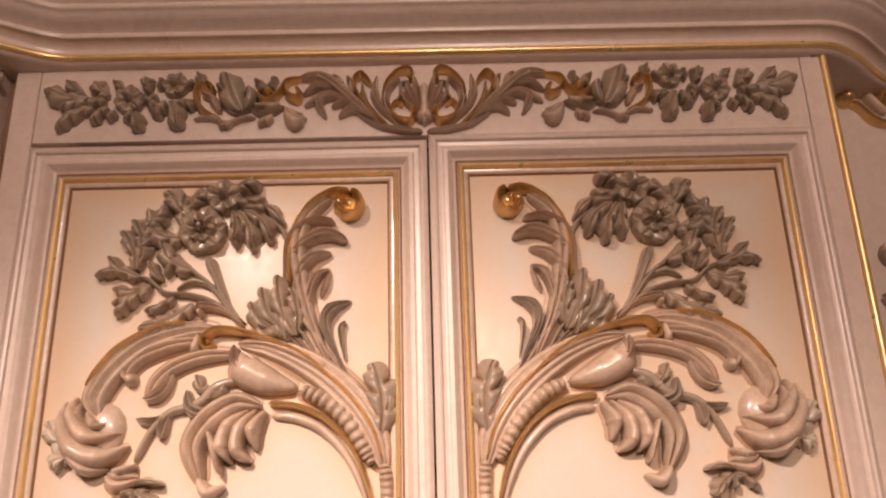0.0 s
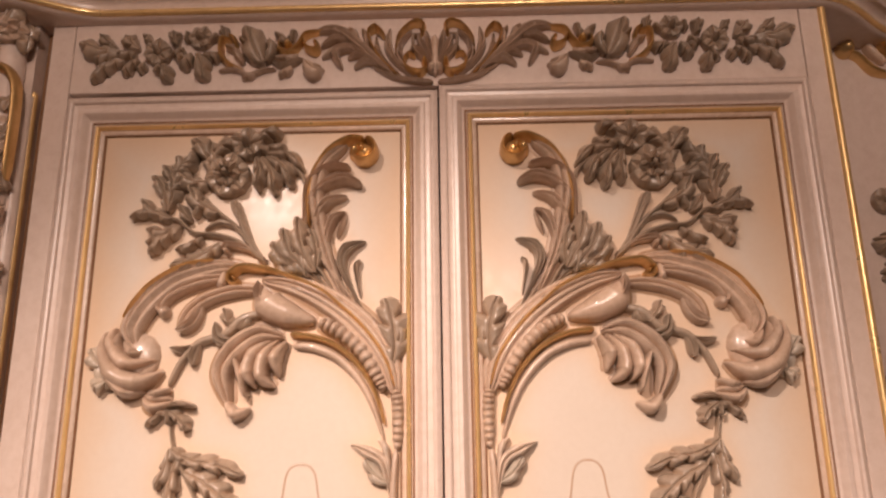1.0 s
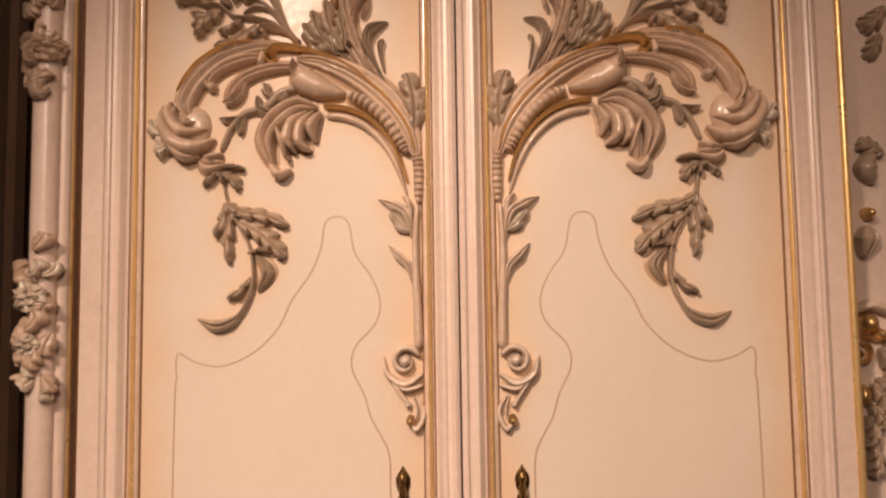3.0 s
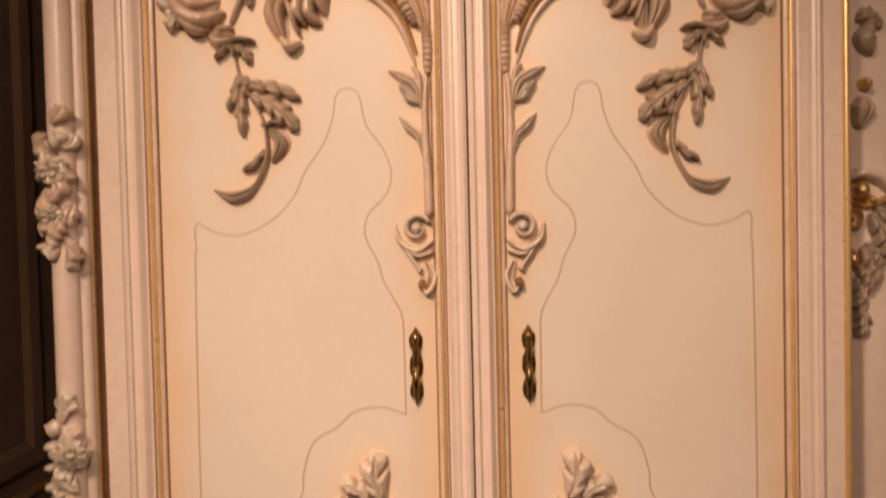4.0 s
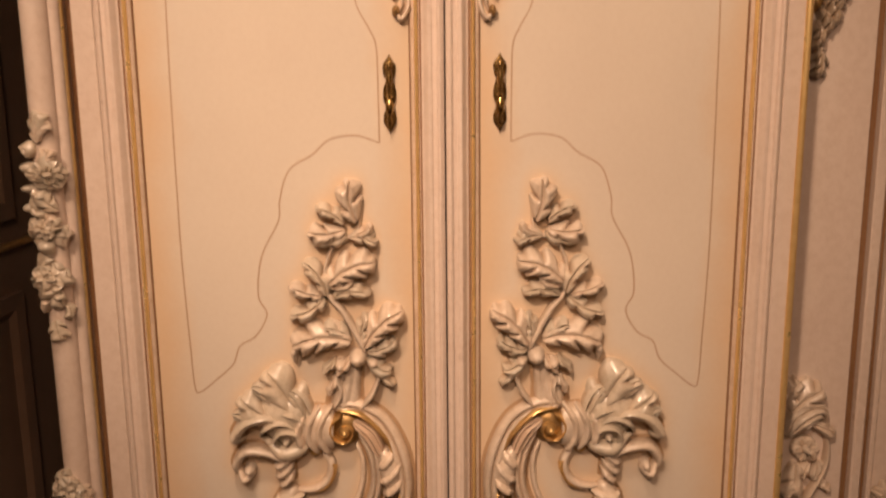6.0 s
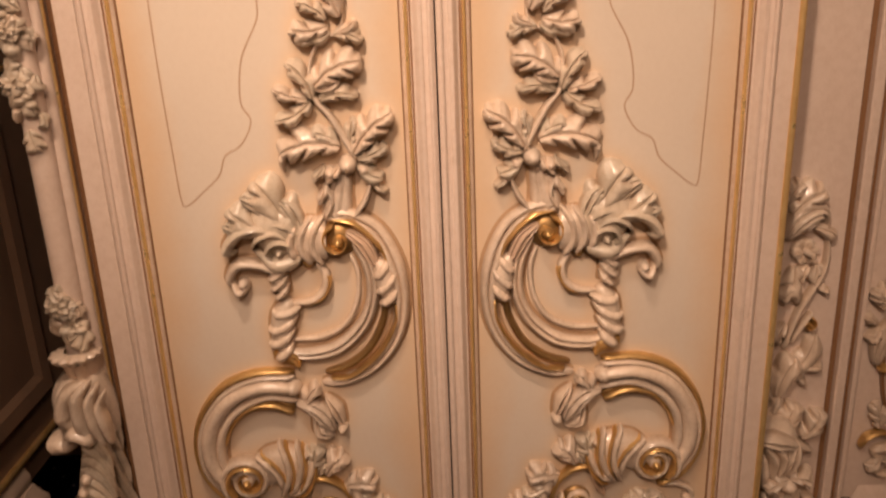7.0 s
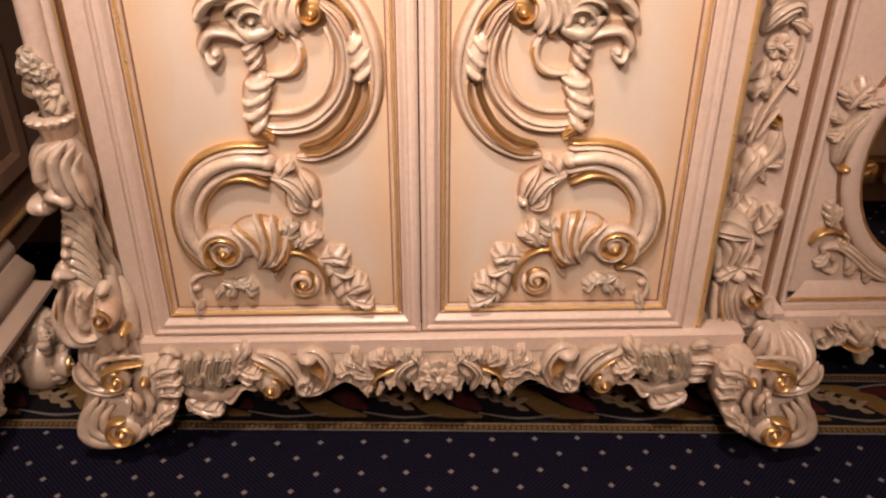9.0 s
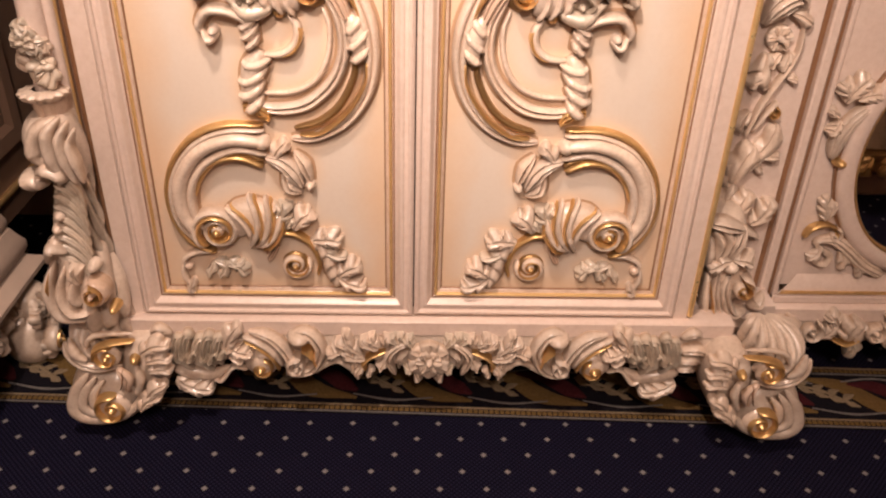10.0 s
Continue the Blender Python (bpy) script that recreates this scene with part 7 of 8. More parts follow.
mitred({"B": "gilded_bead"}, GOLD, mirror_door, 0.7190, 1.2140, 0.2155, 2.31, [(0.004, 0.014), (0.005, 0.0185), (0.008, 0.0195), (0.0105, 0.018), (0.011, 0.014)], 0.100, "", "B")


def oval(name, mat, parent, cx, cz, ax, az, rows, y0, label="", fill=False):
    s = Shape()
    ring = []
    for j in range(72):
        a = 2 * math.pi * j / 72
        ring.append([(cx + (ax + o) * math.cos(a), y0 - h, cz + (az + o) * math.sin(a)) for o, h in rows])
    g = np.array(ring).transpose(1, 0, 2)
    s.sheet(g, True)
    if fill:
        k = len(s.v)
        s.f.append(tuple(range(k - 72, k)))
    return s.done(name, mat, parent, label)


OX, OZ, OA, OB = 0.975, 0.520, 0.168, 0.215
oval("mirror_frame", IVORY, mirror_door, OX, OZ, OA, OB, [(0.036, 0.0), (0.036, 0.014), (0.033, 0.019), (0.026, 0.022), (0.014, 0.023), (0.006, 0.019), (0.003, 0.012)], 0.100, "oval ivory mirror frame")
oval("glaze_line", GLAZED, mirror_door, OX, OZ, OA, OB, [(0.040, 0.0), (0.040, 0.008), (0.0362, 0.010)], 0.100)
oval("inner_bead", GOLD, mirror_door, OX, OZ, OA, OB, [(0.004, 0.011), (0.003, 0.016), (0.0, 0.016), (-0.002, 0.012), (-0.002, 0.004)], 0.100)
oval("mirror", MIRROR, mirror_door, OX, OZ, OA, OB, [(0.001, 0.004), (-0.02, 0.0042)], 0.100, "oval mirror glass", True)

# carved pilaster of the mirror bay
dome("gilt_knob", GOLD, (0.5941, 2.2894), 0.013, 0.026, y0=0.094, parent=bay)
stem("gilt_scroll", GOLD, [(0.5984, 2.283), (0.6112, 2.2756), (0.6304, 2.2531), (0.6605, 2.2463)], [0.008, 0.008, 0.009, 0.006], 0.02, y0=0.094, parent=bay)
volute("gilt_scroll", GOLD, (0.6472, 2.2881), 0.016, 1.2, 100, -1, 0.009, 0.026, y0=0.094, parent=bay)
stem("fan_rib", PEACH, [(0.6183, 2.3113), (0.6297, 2.2885), (0.6488, 2.2659)], [0.007, 0.014, 0.012], 0.016, y0=0.094, parent=bay)
flower("rosette", PATINA, (0.6157, 2.0566), 0.019, 6, 0.022, y0=0.094, parent=bay)
leaf("pilaster_leaf", PATINA, (0.6241, 2.0187), (0.5931, 1.988), 0.028, 0.02, 0.1, 3, y0=0.094, parent=bay)
leaf("pilaster_leaf", PATINA, (0.6182, 1.9774), (0.6017, 1.9408), 0.022, 0.018, 0, 3, y0=0.094, parent=bay)
leaf("pilaster_leaf", PATINA, (0.6155, 1.7986), (0.5821, 1.8193), 0.026, 0.018, 0, 3, y0=0.094, parent=bay)
stem("urn_bulb", PATINA, [(0.6003, 1.8029), (0.5895, 1.7792), (0.5989, 1.7575)], [0.022, 0.034, 0.024], 0.026, y0=0.094, parent=bay)
dome("gilt_knob", GOLD, (0.589, 1.7134), 0.01, 0.026, y0=0.094, parent=bay)
stem("urn_foot", PATINA, [(0.5856, 1.6961), (0.5858, 1.6765), (0.5787, 1.6493)], [0.026, 0.04, 0.022], 0.026, flutes=2, y0=0.094, parent=bay)
dome("gilt_knob", GOLD, (0.5793, 1.557), 0.015, 0.03, y0=0.094, parent=bay)
dome("gilt_knob", GOLD, (0.5943, 1.5418), 0.009, 0.026, y0=0.094, parent=bay)
stem("gilt_scroll", GOLD, [(0.5668, 1.5401), (0.5932, 1.5342), (0.6227, 1.5428), (0.6409, 1.5318), (0.6366, 1.5512), (0.6179, 1.568)], [0.005, 0.008, 0.012, 0.011, 0.009, 0.005], 0.022, y0=0.094, parent=bay)
stem("hood", CREAM, [(0.5643, 1.5721), (0.5807, 1.5822), (0.6071, 1.5739), (0.6263, 1.5512)], [0.01, 0.016, 0.016, 0.01], 0.024, y0=0.094, parent=bay)
volute("gilt_scroll", GOLD, (0.5672, 1.5129), 0.018, 1.1, 90, -1, 0.007, 0.018, y0=0.094, parent=bay)
dome("gilt_knob", GOLD, (0.5691, 1.4546), 0.012, 0.02, squash=1.4, y0=0.094, parent=bay)
leaf("pilaster_leaf", PATINA, (0.6021, 1.53), (0.636, 1.4875), 0.03, 0.024, 0.1, 3, y0=0.094, parent=bay)
leaf("pilaster_leaf", PATINA, (0.5942, 1.5215), (0.6168, 1.4574), 0.03, 0.024, 0.1, 3, y0=0.094, parent=bay)
leaf("pilaster_leaf", PATINA, (0.5889, 1.4788), (0.6051, 1.44), 0.026, 0.024, 0.1, 3, y0=0.094, parent=bay)
leaf("pilaster_leaf", PATINA, (0.5809, 1.4702), (0.6025, 1.4183), 0.026, 0.024, 0.1, 3, y0=0.094, parent=bay)
leaf("pilaster_leaf", PATINA, (0.5742, 1.4442), (0.5945, 1.4095), 0.024, 0.024, 0.1, 3, y0=0.094, parent=bay)
leaf("pilaster_leaf", PATINA, (0.5712, 1.4269), (0.5719, 1.3832), 0.026, 0.024, 0.1, 3, y0=0.094, parent=bay)
leaf("pilaster_leaf", PATINA, (0.585, 1.4182), (0.561, 1.3875), 0.022, 0.024, 0.1, 3, y0=0.094, parent=bay)
leaf("pilaster_leaf", PATINA, (0.5769, 1.3876), (0.5778, 1.3408), 0.026, 0.024, 0.1, 3, y0=0.094, parent=bay)
stem("leaf_hood", CREAM, [(0.572, 0.751), (0.591, 0.782), (0.622, 0.795), (0.637, 0.767)], [0.02, 0.0448, 0.036, 0.0088], 0.034, flutes=3, y0=0.094, parent=bay)
flower("pilaster_rose", CREAM, (0.604, 0.73), 0.0225, 6, 0.028, turn=10, layers=1, y0=0.094, parent=bay)
dome("rose_heart", CREAM, (0.604, 0.73), 0.0068, 0.034, squash=1.0, y0=0.094, parent=bay)
leaf("pilaster_leaf", CREAM, (0.614, 0.771), (0.651, 0.754), 0.024, 0.024, 0.1, 1, y0=0.094, parent=bay)
leaf("pilaster_leaf", CREAM, (0.576, 0.796), (0.624, 0.836), 0.0448, 0.028, 0.1, 2, y0=0.094, parent=bay)
leaf("pilaster_leaf", CREAM, (0.566, 0.815), (0.584, 0.85), 0.036, 0.026, 0.1, 2, y0=0.094, parent=bay)
leaf("pilaster_leaf", CREAM, (0.587, 0.705), (0.57, 0.645), 0.0384, 0.026, 0.12, 2, y0=0.094, parent=bay)
leaf("pilaster_leaf", CREAM, (0.612, 0.705), (0.599, 0.677), 0.027, 0.022, -0.1, 1, y0=0.094, parent=bay)
leaf("pilaster_leaf", CREAM, (0.625, 0.705), (0.619, 0.674), 0.0207, 0.018, 0.1, 1, y0=0.094, parent=bay)
leaf("pilaster_leaf", CREAM, (0.585, 0.657), (0.603, 0.643), 0.0226, 0.02, 0.1, 1, y0=0.094, parent=bay)
leaf("pilaster_leaf", CREAM, (0.584, 0.601), (0.568, 0.564), 0.027, 0.024, -0.1, 1, y0=0.094, parent=bay)
leaf("pilaster_leaf", CREAM, (0.581, 0.464), (0.602, 0.539), 0.0468, 0.034, 0.1, 1, y0=0.094, parent=bay)
leaf("pilaster_leaf", CREAM, (0.593, 0.5), (0.634, 0.579), 0.038, 0.022, -0.12, 1, y0=0.094, parent=bay)
leaf("pilaster_leaf", CREAM, (0.612, 0.512), (0.656, 0.515), 0.0216, 0.02, 0.1, 1, y0=0.094, parent=bay)
leaf("pilaster_leaf", CREAM, (0.607, 0.502), (0.631, 0.482), 0.0153, 0.018, 0.1, 1, y0=0.094, parent=bay)
leaf("pilaster_leaf", CREAM, (0.578, 0.454), (0.568, 0.505), 0.027, 0.024, 0.1, 1, y0=0.094, parent=bay)
leaf("pilaster_leaf", CREAM, (0.638, 0.683), (0.636, 0.705), 0.018, 0.016, 0.1, 1, y0=0.094, parent=bay)
leaf("pilaster_leaf", CREAM, (0.634, 0.66), (0.653, 0.656), 0.0162, 0.016, 0.1, 1, y0=0.094, parent=bay)
leaf("pilaster_leaf", CREAM, (0.605, 0.38), (0.613, 0.446), 0.045, 0.028, 0.1, 2, y0=0.094, parent=bay)
leaf("pilaster_leaf", CREAM, (0.631, 0.379), (0.656, 0.431), 0.037, 0.03, -0.1, 2, y0=0.094, parent=bay)
leaf("pilaster_leaf", CREAM, (0.586, 0.38), (0.563, 0.436), 0.0378, 0.028, 0.1, 2, y0=0.094, parent=bay)
leaf("pilaster_leaf", CREAM, (0.572, 0.418), (0.581, 0.464), 0.03, 0.024, 0.1, 1, y0=0.094, parent=bay)
stem("long_stem", CREAM, [(0.634, 0.777), (0.642, 0.731), (0.635, 0.687), (0.604, 0.624), (0.583, 0.554)], [0.004, 0.006, 0.0068, 0.0076, 0.0072], 0.021, y0=0.094, parent=bay)
stem("long_stem", CREAM, [(0.595, 0.563), (0.615, 0.601), (0.629, 0.619)], [0.0054, 0.0072, 0.0054], 0.019, y0=0.094, parent=bay)
stem("leaf_fold", CREAM, [(0.57, 0.645), (0.585, 0.665), (0.602, 0.65)], [0.0081, 0.018, 0.0081], 0.028, y0=0.094, parent=bay)
volute("gilt_volute", GOLD, (0.622, 0.6), 0.0117, 1.2, 90, -1, 0.0059, 0.026, eye=0.3, y0=0.094, parent=bay)
stem("tulip_stem", CREAM, [(0.585, 0.469), (0.614, 0.497), (0.639, 0.534), (0.641, 0.565)], [0.0054, 0.0072, 0.0063, 0.0036], 0.018, y0=0.094, parent=bay)
stem("leaf_ledge", CREAM, [(0.569, 0.378), (0.606, 0.376), (0.656, 0.349)], [0.017, 0.025, 0.009], 0.042, y0=0.094, parent=bay)
bulge((0.59, 0.070, 0.282), (0.050, 0.056, 0.062), "console_body", CREAM, bay)
bulge((0.571, 0.074, 0.371), (0.046, 0.052, 0.060), "vase_body", CREAM, bay)
stem("vase_fold", CREAM, [(0.541, 0.409), (0.565, 0.379), (0.559, 0.33)], [0.0315, 0.0405, 0.0198], 0.034, flutes=1, y0=0.030, parent=bay)
stem("vase_fold", CREAM, [(0.596, 0.407), (0.59, 0.377), (0.58, 0.338)], [0.0198, 0.0297, 0.0153], 0.032, flutes=1, y0=0.030, parent=bay)
stem("vase_fold", CREAM, [(0.537, 0.386), (0.542, 0.35), (0.54, 0.324)], [0.018, 0.0225, 0.0108], 0.028, y0=0.030, parent=bay)
leaf("pilaster_leaf", CREAM, (0.584, 0.338), (0.543, 0.319), 0.0315, 0.032, -0.1, 2, y0=0.030, parent=bay)
leaf("pilaster_leaf", CREAM, (0.586, 0.341), (0.624, 0.335), 0.0342, 0.034, 0.1, 2, y0=0.030, parent=bay)
dome("vase_belly", CREAM, (0.585, 0.325), 0.018, 0.036, squash=0.8, y0=0.030, parent=bay)
stem("console_band", CREAM, [(0.59, 0.312), (0.584, 0.274), (0.606, 0.224), (0.638, 0.227)], [0.0117, 0.0225, 0.0252, 0.009], 0.037, flutes=1, y0=0.030, parent=bay)
stem("console_band", CREAM, [(0.567, 0.314), (0.569, 0.26), (0.594, 0.205), (0.643, 0.193)], [0.0117, 0.0216, 0.0243, 0.0099], 0.032, flutes=1, y0=0.030, parent=bay)
stem("console_band", CREAM, [(0.548, 0.308), (0.552, 0.254), (0.563, 0.201)], [0.0117, 0.0198, 0.0126], 0.026, y0=0.030, parent=bay)
stem("gilt_line", GOLD, [(0.551, 0.298), (0.57, 0.226), (0.563, 0.214), (0.557, 0.221)], [0.0023, 0.0041, 0.0036, 0.0023], 0.033, y0=0.030, parent=bay)
volute("console_volute", CREAM, (0.613, 0.282), 0.0234, 1.2, 100, -1, 0.0108, 0.042, eye=0.3, y0=0.030, parent=bay)
volute("gilt_volute", GOLD, (0.613, 0.282), 0.0162, 1.4, 90, -1, 0.005, 0.047, eye=0.3, y0=0.030, parent=bay)
stem("console_band", CREAM, [(0.639, 0.233), (0.655, 0.244), (0.663, 0.264)], [0.01, 0.023, 0.01], 0.034, flutes=1, y0=0.030, parent=bay)
stem("ledge_leaf", CREAM, [(0.517, 0.42), (0.557, 0.414), (0.6, 0.4)], [0.018, 0.0288, 0.0117], 0.04, flutes=1, y0=0.030, parent=bay)

# carving round the oval mirror
leaf("mirror_leaf", CREAM, (0.7487, 0.6187), (0.7793, 0.6651), 0.04, 0.022, 0.1, 3, y0=0.096, parent=mirror_door)
leaf("mirror_leaf", CREAM, (0.7556, 0.6291), (0.7385, 0.6542), 0.028, 0.022, 0.1, 3, y0=0.096, parent=mirror_door)
leaf("mirror_leaf", CREAM, (0.7669, 0.6242), (0.8082, 0.6353), 0.036, 0.022, 0.1, 3, y0=0.096, parent=mirror_door)
leaf("mirror_leaf", CREAM, (0.7477, 0.5873), (0.733, 0.5603), 0.026, 0.022, 0.1, 3, y0=0.096, parent=mirror_door)
leaf("mirror_leaf", CREAM, (0.7447, 0.5978), (0.7269, 0.6079), 0.024, 0.022, 0.1, 3, y0=0.096, parent=mirror_door)
stem("acanthus_arm", CREAM, [(0.7538, 0.5114), (0.7567, 0.5554), (0.7761, 0.5931), (0.8046, 0.6146)], [0.022, 0.034, 0.03, 0.016], 0.024, flutes=3, y0=0.096, parent=mirror_door)
dome("gilt_knob", GOLD, (0.7714, 0.5038), 0.013, 0.024, squash=0.7, y0=0.096, parent=mirror_door)
stem("gilt_edge", GOLD, [(0.7453, 0.3459), (0.756, 0.3671), (0.781, 0.3749), (0.8114, 0.3631)], [0.008, 0.011, 0.01, 0.005], 0.018, y0=0.096, parent=mirror_door)
leaf("mirror_leaf", CREAM, (0.7786, 0.3834), (0.7639, 0.4371), 0.026, 0.015, 0, 3, y0=0.096, parent=mirror_door)
leaf("mirror_leaf", CREAM, (0.7823, 0.3896), (0.7836, 0.4232), 0.02, 0.015, 0, 3, y0=0.096, parent=mirror_door)
volute("gilt_knob", CREAM, (0.8033, 0.353), 0.014, 1.0, 90, -1, 0.009, 0.018, y0=0.096, parent=mirror_door)
dome("gilt_knob", GOLD, (0.8055, 0.3531), 0.006, 0.02, y0=0.096, parent=mirror_door)
stem("fluted_scroll", CREAM, [(0.779, 0.2891), (0.8025, 0.2842), (0.8079, 0.305), (0.785, 0.32), (0.7748, 0.3376), (0.8068, 0.3406), (0.8406, 0.3183), (0.8773, 0.2879), (0.9244, 0.2624)], [0.008, 0.013, 0.014, 0.012, 0.014, 0.024, 0.028, 0.028, 0.026], 0.018, flutes=2, y0=0.096, parent=mirror_door)
leaf("mirror_leaf", CREAM, (0.783, 0.3276), (0.7652, 0.2992), 0.026, 0.015, 0.2, 2, y0=0.096, parent=mirror_door)
leaf("mirror_leaf", CREAM, (0.8249, 0.3155), (0.8422, 0.2744), 0.026, 0.012, 0.1, 2, y0=0.096, parent=mirror_door)
leaf("mirror_leaf", CREAM, (0.8655, 0.2904), (0.8811, 0.2564), 0.022, 0.012, 0.1, 2, y0=0.096, parent=mirror_door)

# carved apron, one half
APRON = []
APRON.append(stem("acanthus_lobe", ASH, [(-0.452, 0.128), (-0.465, 0.151), (-0.460, 0.179), (-0.456, 0.196), (-0.454, 0.184)], [0.0072, 0.0192, 0.0240, 0.0180, 0.0072], 0.028, flutes=2, y0=-0.034, parent=wardrobe))
APRON.append(tongue("acanthus_tip", ASH, (-0.460, 0.152), (-0.442, 0.170), 0.0168, 0.032, -0.15, y0=-0.034, parent=wardrobe))
APRON.append(stem("acanthus_lobe", ASH, [(-0.437, 0.120), (-0.450, 0.150), (-0.445, 0.185), (-0.438, 0.207), (-0.429, 0.195)], [0.0066, 0.0176, 0.0220, 0.0165, 0.0066], 0.036, flutes=2, y0=-0.034, parent=wardrobe))
APRON.append(tongue("acanthus_tip", ASH, (-0.445, 0.150), (-0.427, 0.174), 0.0154, 0.040, -0.15, y0=-0.034, parent=wardrobe))
APRON.append(stem("acanthus_lobe", ASH, [(-0.415, 0.124), (-0.428, 0.148), (-0.423, 0.178), (-0.415, 0.196), (-0.403, 0.184)], [0.0081, 0.0216, 0.0270, 0.0203, 0.0081], 0.03, flutes=2, y0=-0.034, parent=wardrobe))
APRON.append(tongue("acanthus_tip", ASH, (-0.423, 0.149), (-0.405, 0.169), 0.0189, 0.034, -0.15, y0=-0.034, parent=wardrobe))
APRON.append(stem("acanthus_lobe", ASH, [(-0.400, 0.118), (-0.413, 0.148), (-0.408, 0.183), (-0.400, 0.205), (-0.388, 0.193)], [0.0063, 0.0168, 0.0210, 0.0158, 0.0063], 0.038, flutes=2, y0=-0.034, parent=wardrobe))
APRON.append(tongue("acanthus_tip", ASH, (-0.408, 0.148), (-0.390, 0.172), 0.0147, 0.042, -0.15, y0=-0.034, parent=wardrobe))
APRON.append(stem("acanthus_lobe", ASH, [(-0.382, 0.132), (-0.395, 0.155), (-0.390, 0.182), (-0.382, 0.199), (-0.372, 0.187)], [0.0072, 0.0192, 0.0240, 0.0180, 0.0072], 0.03, flutes=2, y0=-0.034, parent=wardrobe))
APRON.append(tongue("acanthus_tip", ASH, (-0.390, 0.155), (-0.372, 0.174), 0.0168, 0.034, -0.15, y0=-0.034, parent=wardrobe))
APRON.append(stem("apron_scroll", CREAM, [(-0.025, 0.186), (-0.055, 0.183), (-0.076, 0.153), (-0.061, 0.11)], [0.0054, 0.0162, 0.0192, 0.0078], 0.0272, flutes=1, y0=-0.034, parent=wardrobe))
APRON.append(stem("apron_scroll", CREAM, [(-0.037, 0.166), (-0.055, 0.153), (-0.055, 0.126)], [0.0049, 0.012, 0.0064], 0.0240, flutes=1, y0=-0.034, parent=wardrobe))
APRON.append(leaf("apron_leaf", ASH, (-0.027, 0.14), (-0.044, 0.126), 0.028, 0.026, 0.1, 2, y0=-0.034, parent=wardrobe))
APRON.append(leaf("apron_leaf", CREAM, (-0.027, 0.126), (-0.016, 0.103), 0.032, 0.026, 0.05, 1, y0=-0.034, parent=wardrobe))
APRON.append(leaf("apron_leaf", ASH, (-0.027, 0.18), (-0.038, 0.204), 0.0245, 0.024, 0.1, 2, y0=-0.034, parent=wardrobe))
APRON.append(leaf("apron_leaf", ASH, (-0.055, 0.186), (-0.069, 0.205), 0.021, 0.022, 0.1, 2, y0=-0.034, parent=wardrobe))
APRON.append(leaf("apron_leaf", ASH, (-0.048, 0.186), (-0.055, 0.208), 0.0175, 0.022, 0.1, 1, y0=-0.034, parent=wardrobe))
APRON.append(leaf("apron_leaf", CREAM, (-0.089, 0.183), (-0.107, 0.208), 0.0196, 0.024, 0.1, 2, y0=-0.034, parent=wardrobe))
APRON.append(leaf("apron_leaf", CREAM, (-0.093, 0.177), (-0.123, 0.2), 0.0224, 0.026, 0.1, 2, y0=-0.034, parent=wardrobe))
APRON.append(leaf("apron_leaf", CREAM, (-0.077, 0.179), (-0.077, 0.205), 0.021, 0.024, 0.1, 1, y0=-0.034, parent=wardrobe))
APRON.append(leaf("apron_leaf", CREAM, (-0.083, 0.148), (-0.094, 0.128), 0.0189, 0.024, 0.1, 1, y0=-0.034, parent=wardrobe))
APRON.append(leaf("apron_leaf", CREAM, (-0.121, 0.139), (-0.135, 0.109), 0.0224, 0.026, -0.1, 1, y0=-0.034, parent=wardrobe))
APRON.append(leaf("apron_leaf", CREAM, (-0.111, 0.13), (-0.111, 0.109), 0.0154, 0.022, 0.1, 1, y0=-0.034, parent=wardrobe))
APRON.append(leaf("apron_leaf", CREAM, (-0.118, 0.154), (-0.16, 0.174), 0.0247, 0.028, 0.1, 2, y0=-0.034, parent=wardrobe))
APRON.append(leaf("apron_leaf", CREAM, (-0.124, 0.165), (-0.151, 0.202), 0.0196, 0.026, 0.1, 2, y0=-0.034, parent=wardrobe))
APRON.append(leaf("apron_leaf", CREAM, (-0.138, 0.187), (-0.155, 0.215), 0.0182, 0.024, 0.1, 1, y0=-0.034, parent=wardrobe))
APRON.append(leaf("apron_leaf", CREAM, (-0.159, 0.169), (-0.189, 0.158), 0.0226, 0.026, -0.1, 2, y0=-0.034, parent=wardrobe))
APRON.append(leaf("apron_leaf", CREAM, (-0.138, 0.181), (-0.172, 0.195), 0.0189, 0.026, 0.1, 1, y0=-0.034, parent=wardrobe))
APRON.append(leaf("apron_leaf", CREAM, (-0.139, 0.148), (-0.146, 0.123), 0.0154, 0.022, 0.1, 1, y0=-0.034, parent=wardrobe))
APRON.append(stem("gilt_scroll", GOLD, [(-0.074, 0.167), (-0.104, 0.157), (-0.121, 0.14), (-0.118, 0.12)], [0.0035, 0.0091, 0.0126, 0.0063], 0.0232, y0=-0.034, parent=wardrobe))
APRON.append(stem("arch_edge", CREAM, [(-0.123, 0.127), (-0.144, 0.129), (-0.167, 0.144), (-0.188, 0.137), (-0.217, 0.113)], [0.0064, 0.012, 0.0106, 0.0099, 0.0078], 0.0192, flutes=1, y0=-0.034, parent=wardrobe))
APRON.append(stem("apron_scroll", CREAM, [(-0.255, 0.204), (-0.227, 0.212), (-0.209, 0.195), (-0.201, 0.164), (-0.218, 0.126), (-0.254, 0.114), (-0.268, 0.13)], [0.0105, 0.021, 0.0259, 0.0259, 0.0217, 0.0154, 0.007], 0.0280, flutes=1, y0=-0.034, parent=wardrobe))
APRON.append(dome("scroll_head", CREAM, (-0.237, 0.2), 0.0231, 0.038, squash=0.62, y0=-0.034, parent=wardrobe))
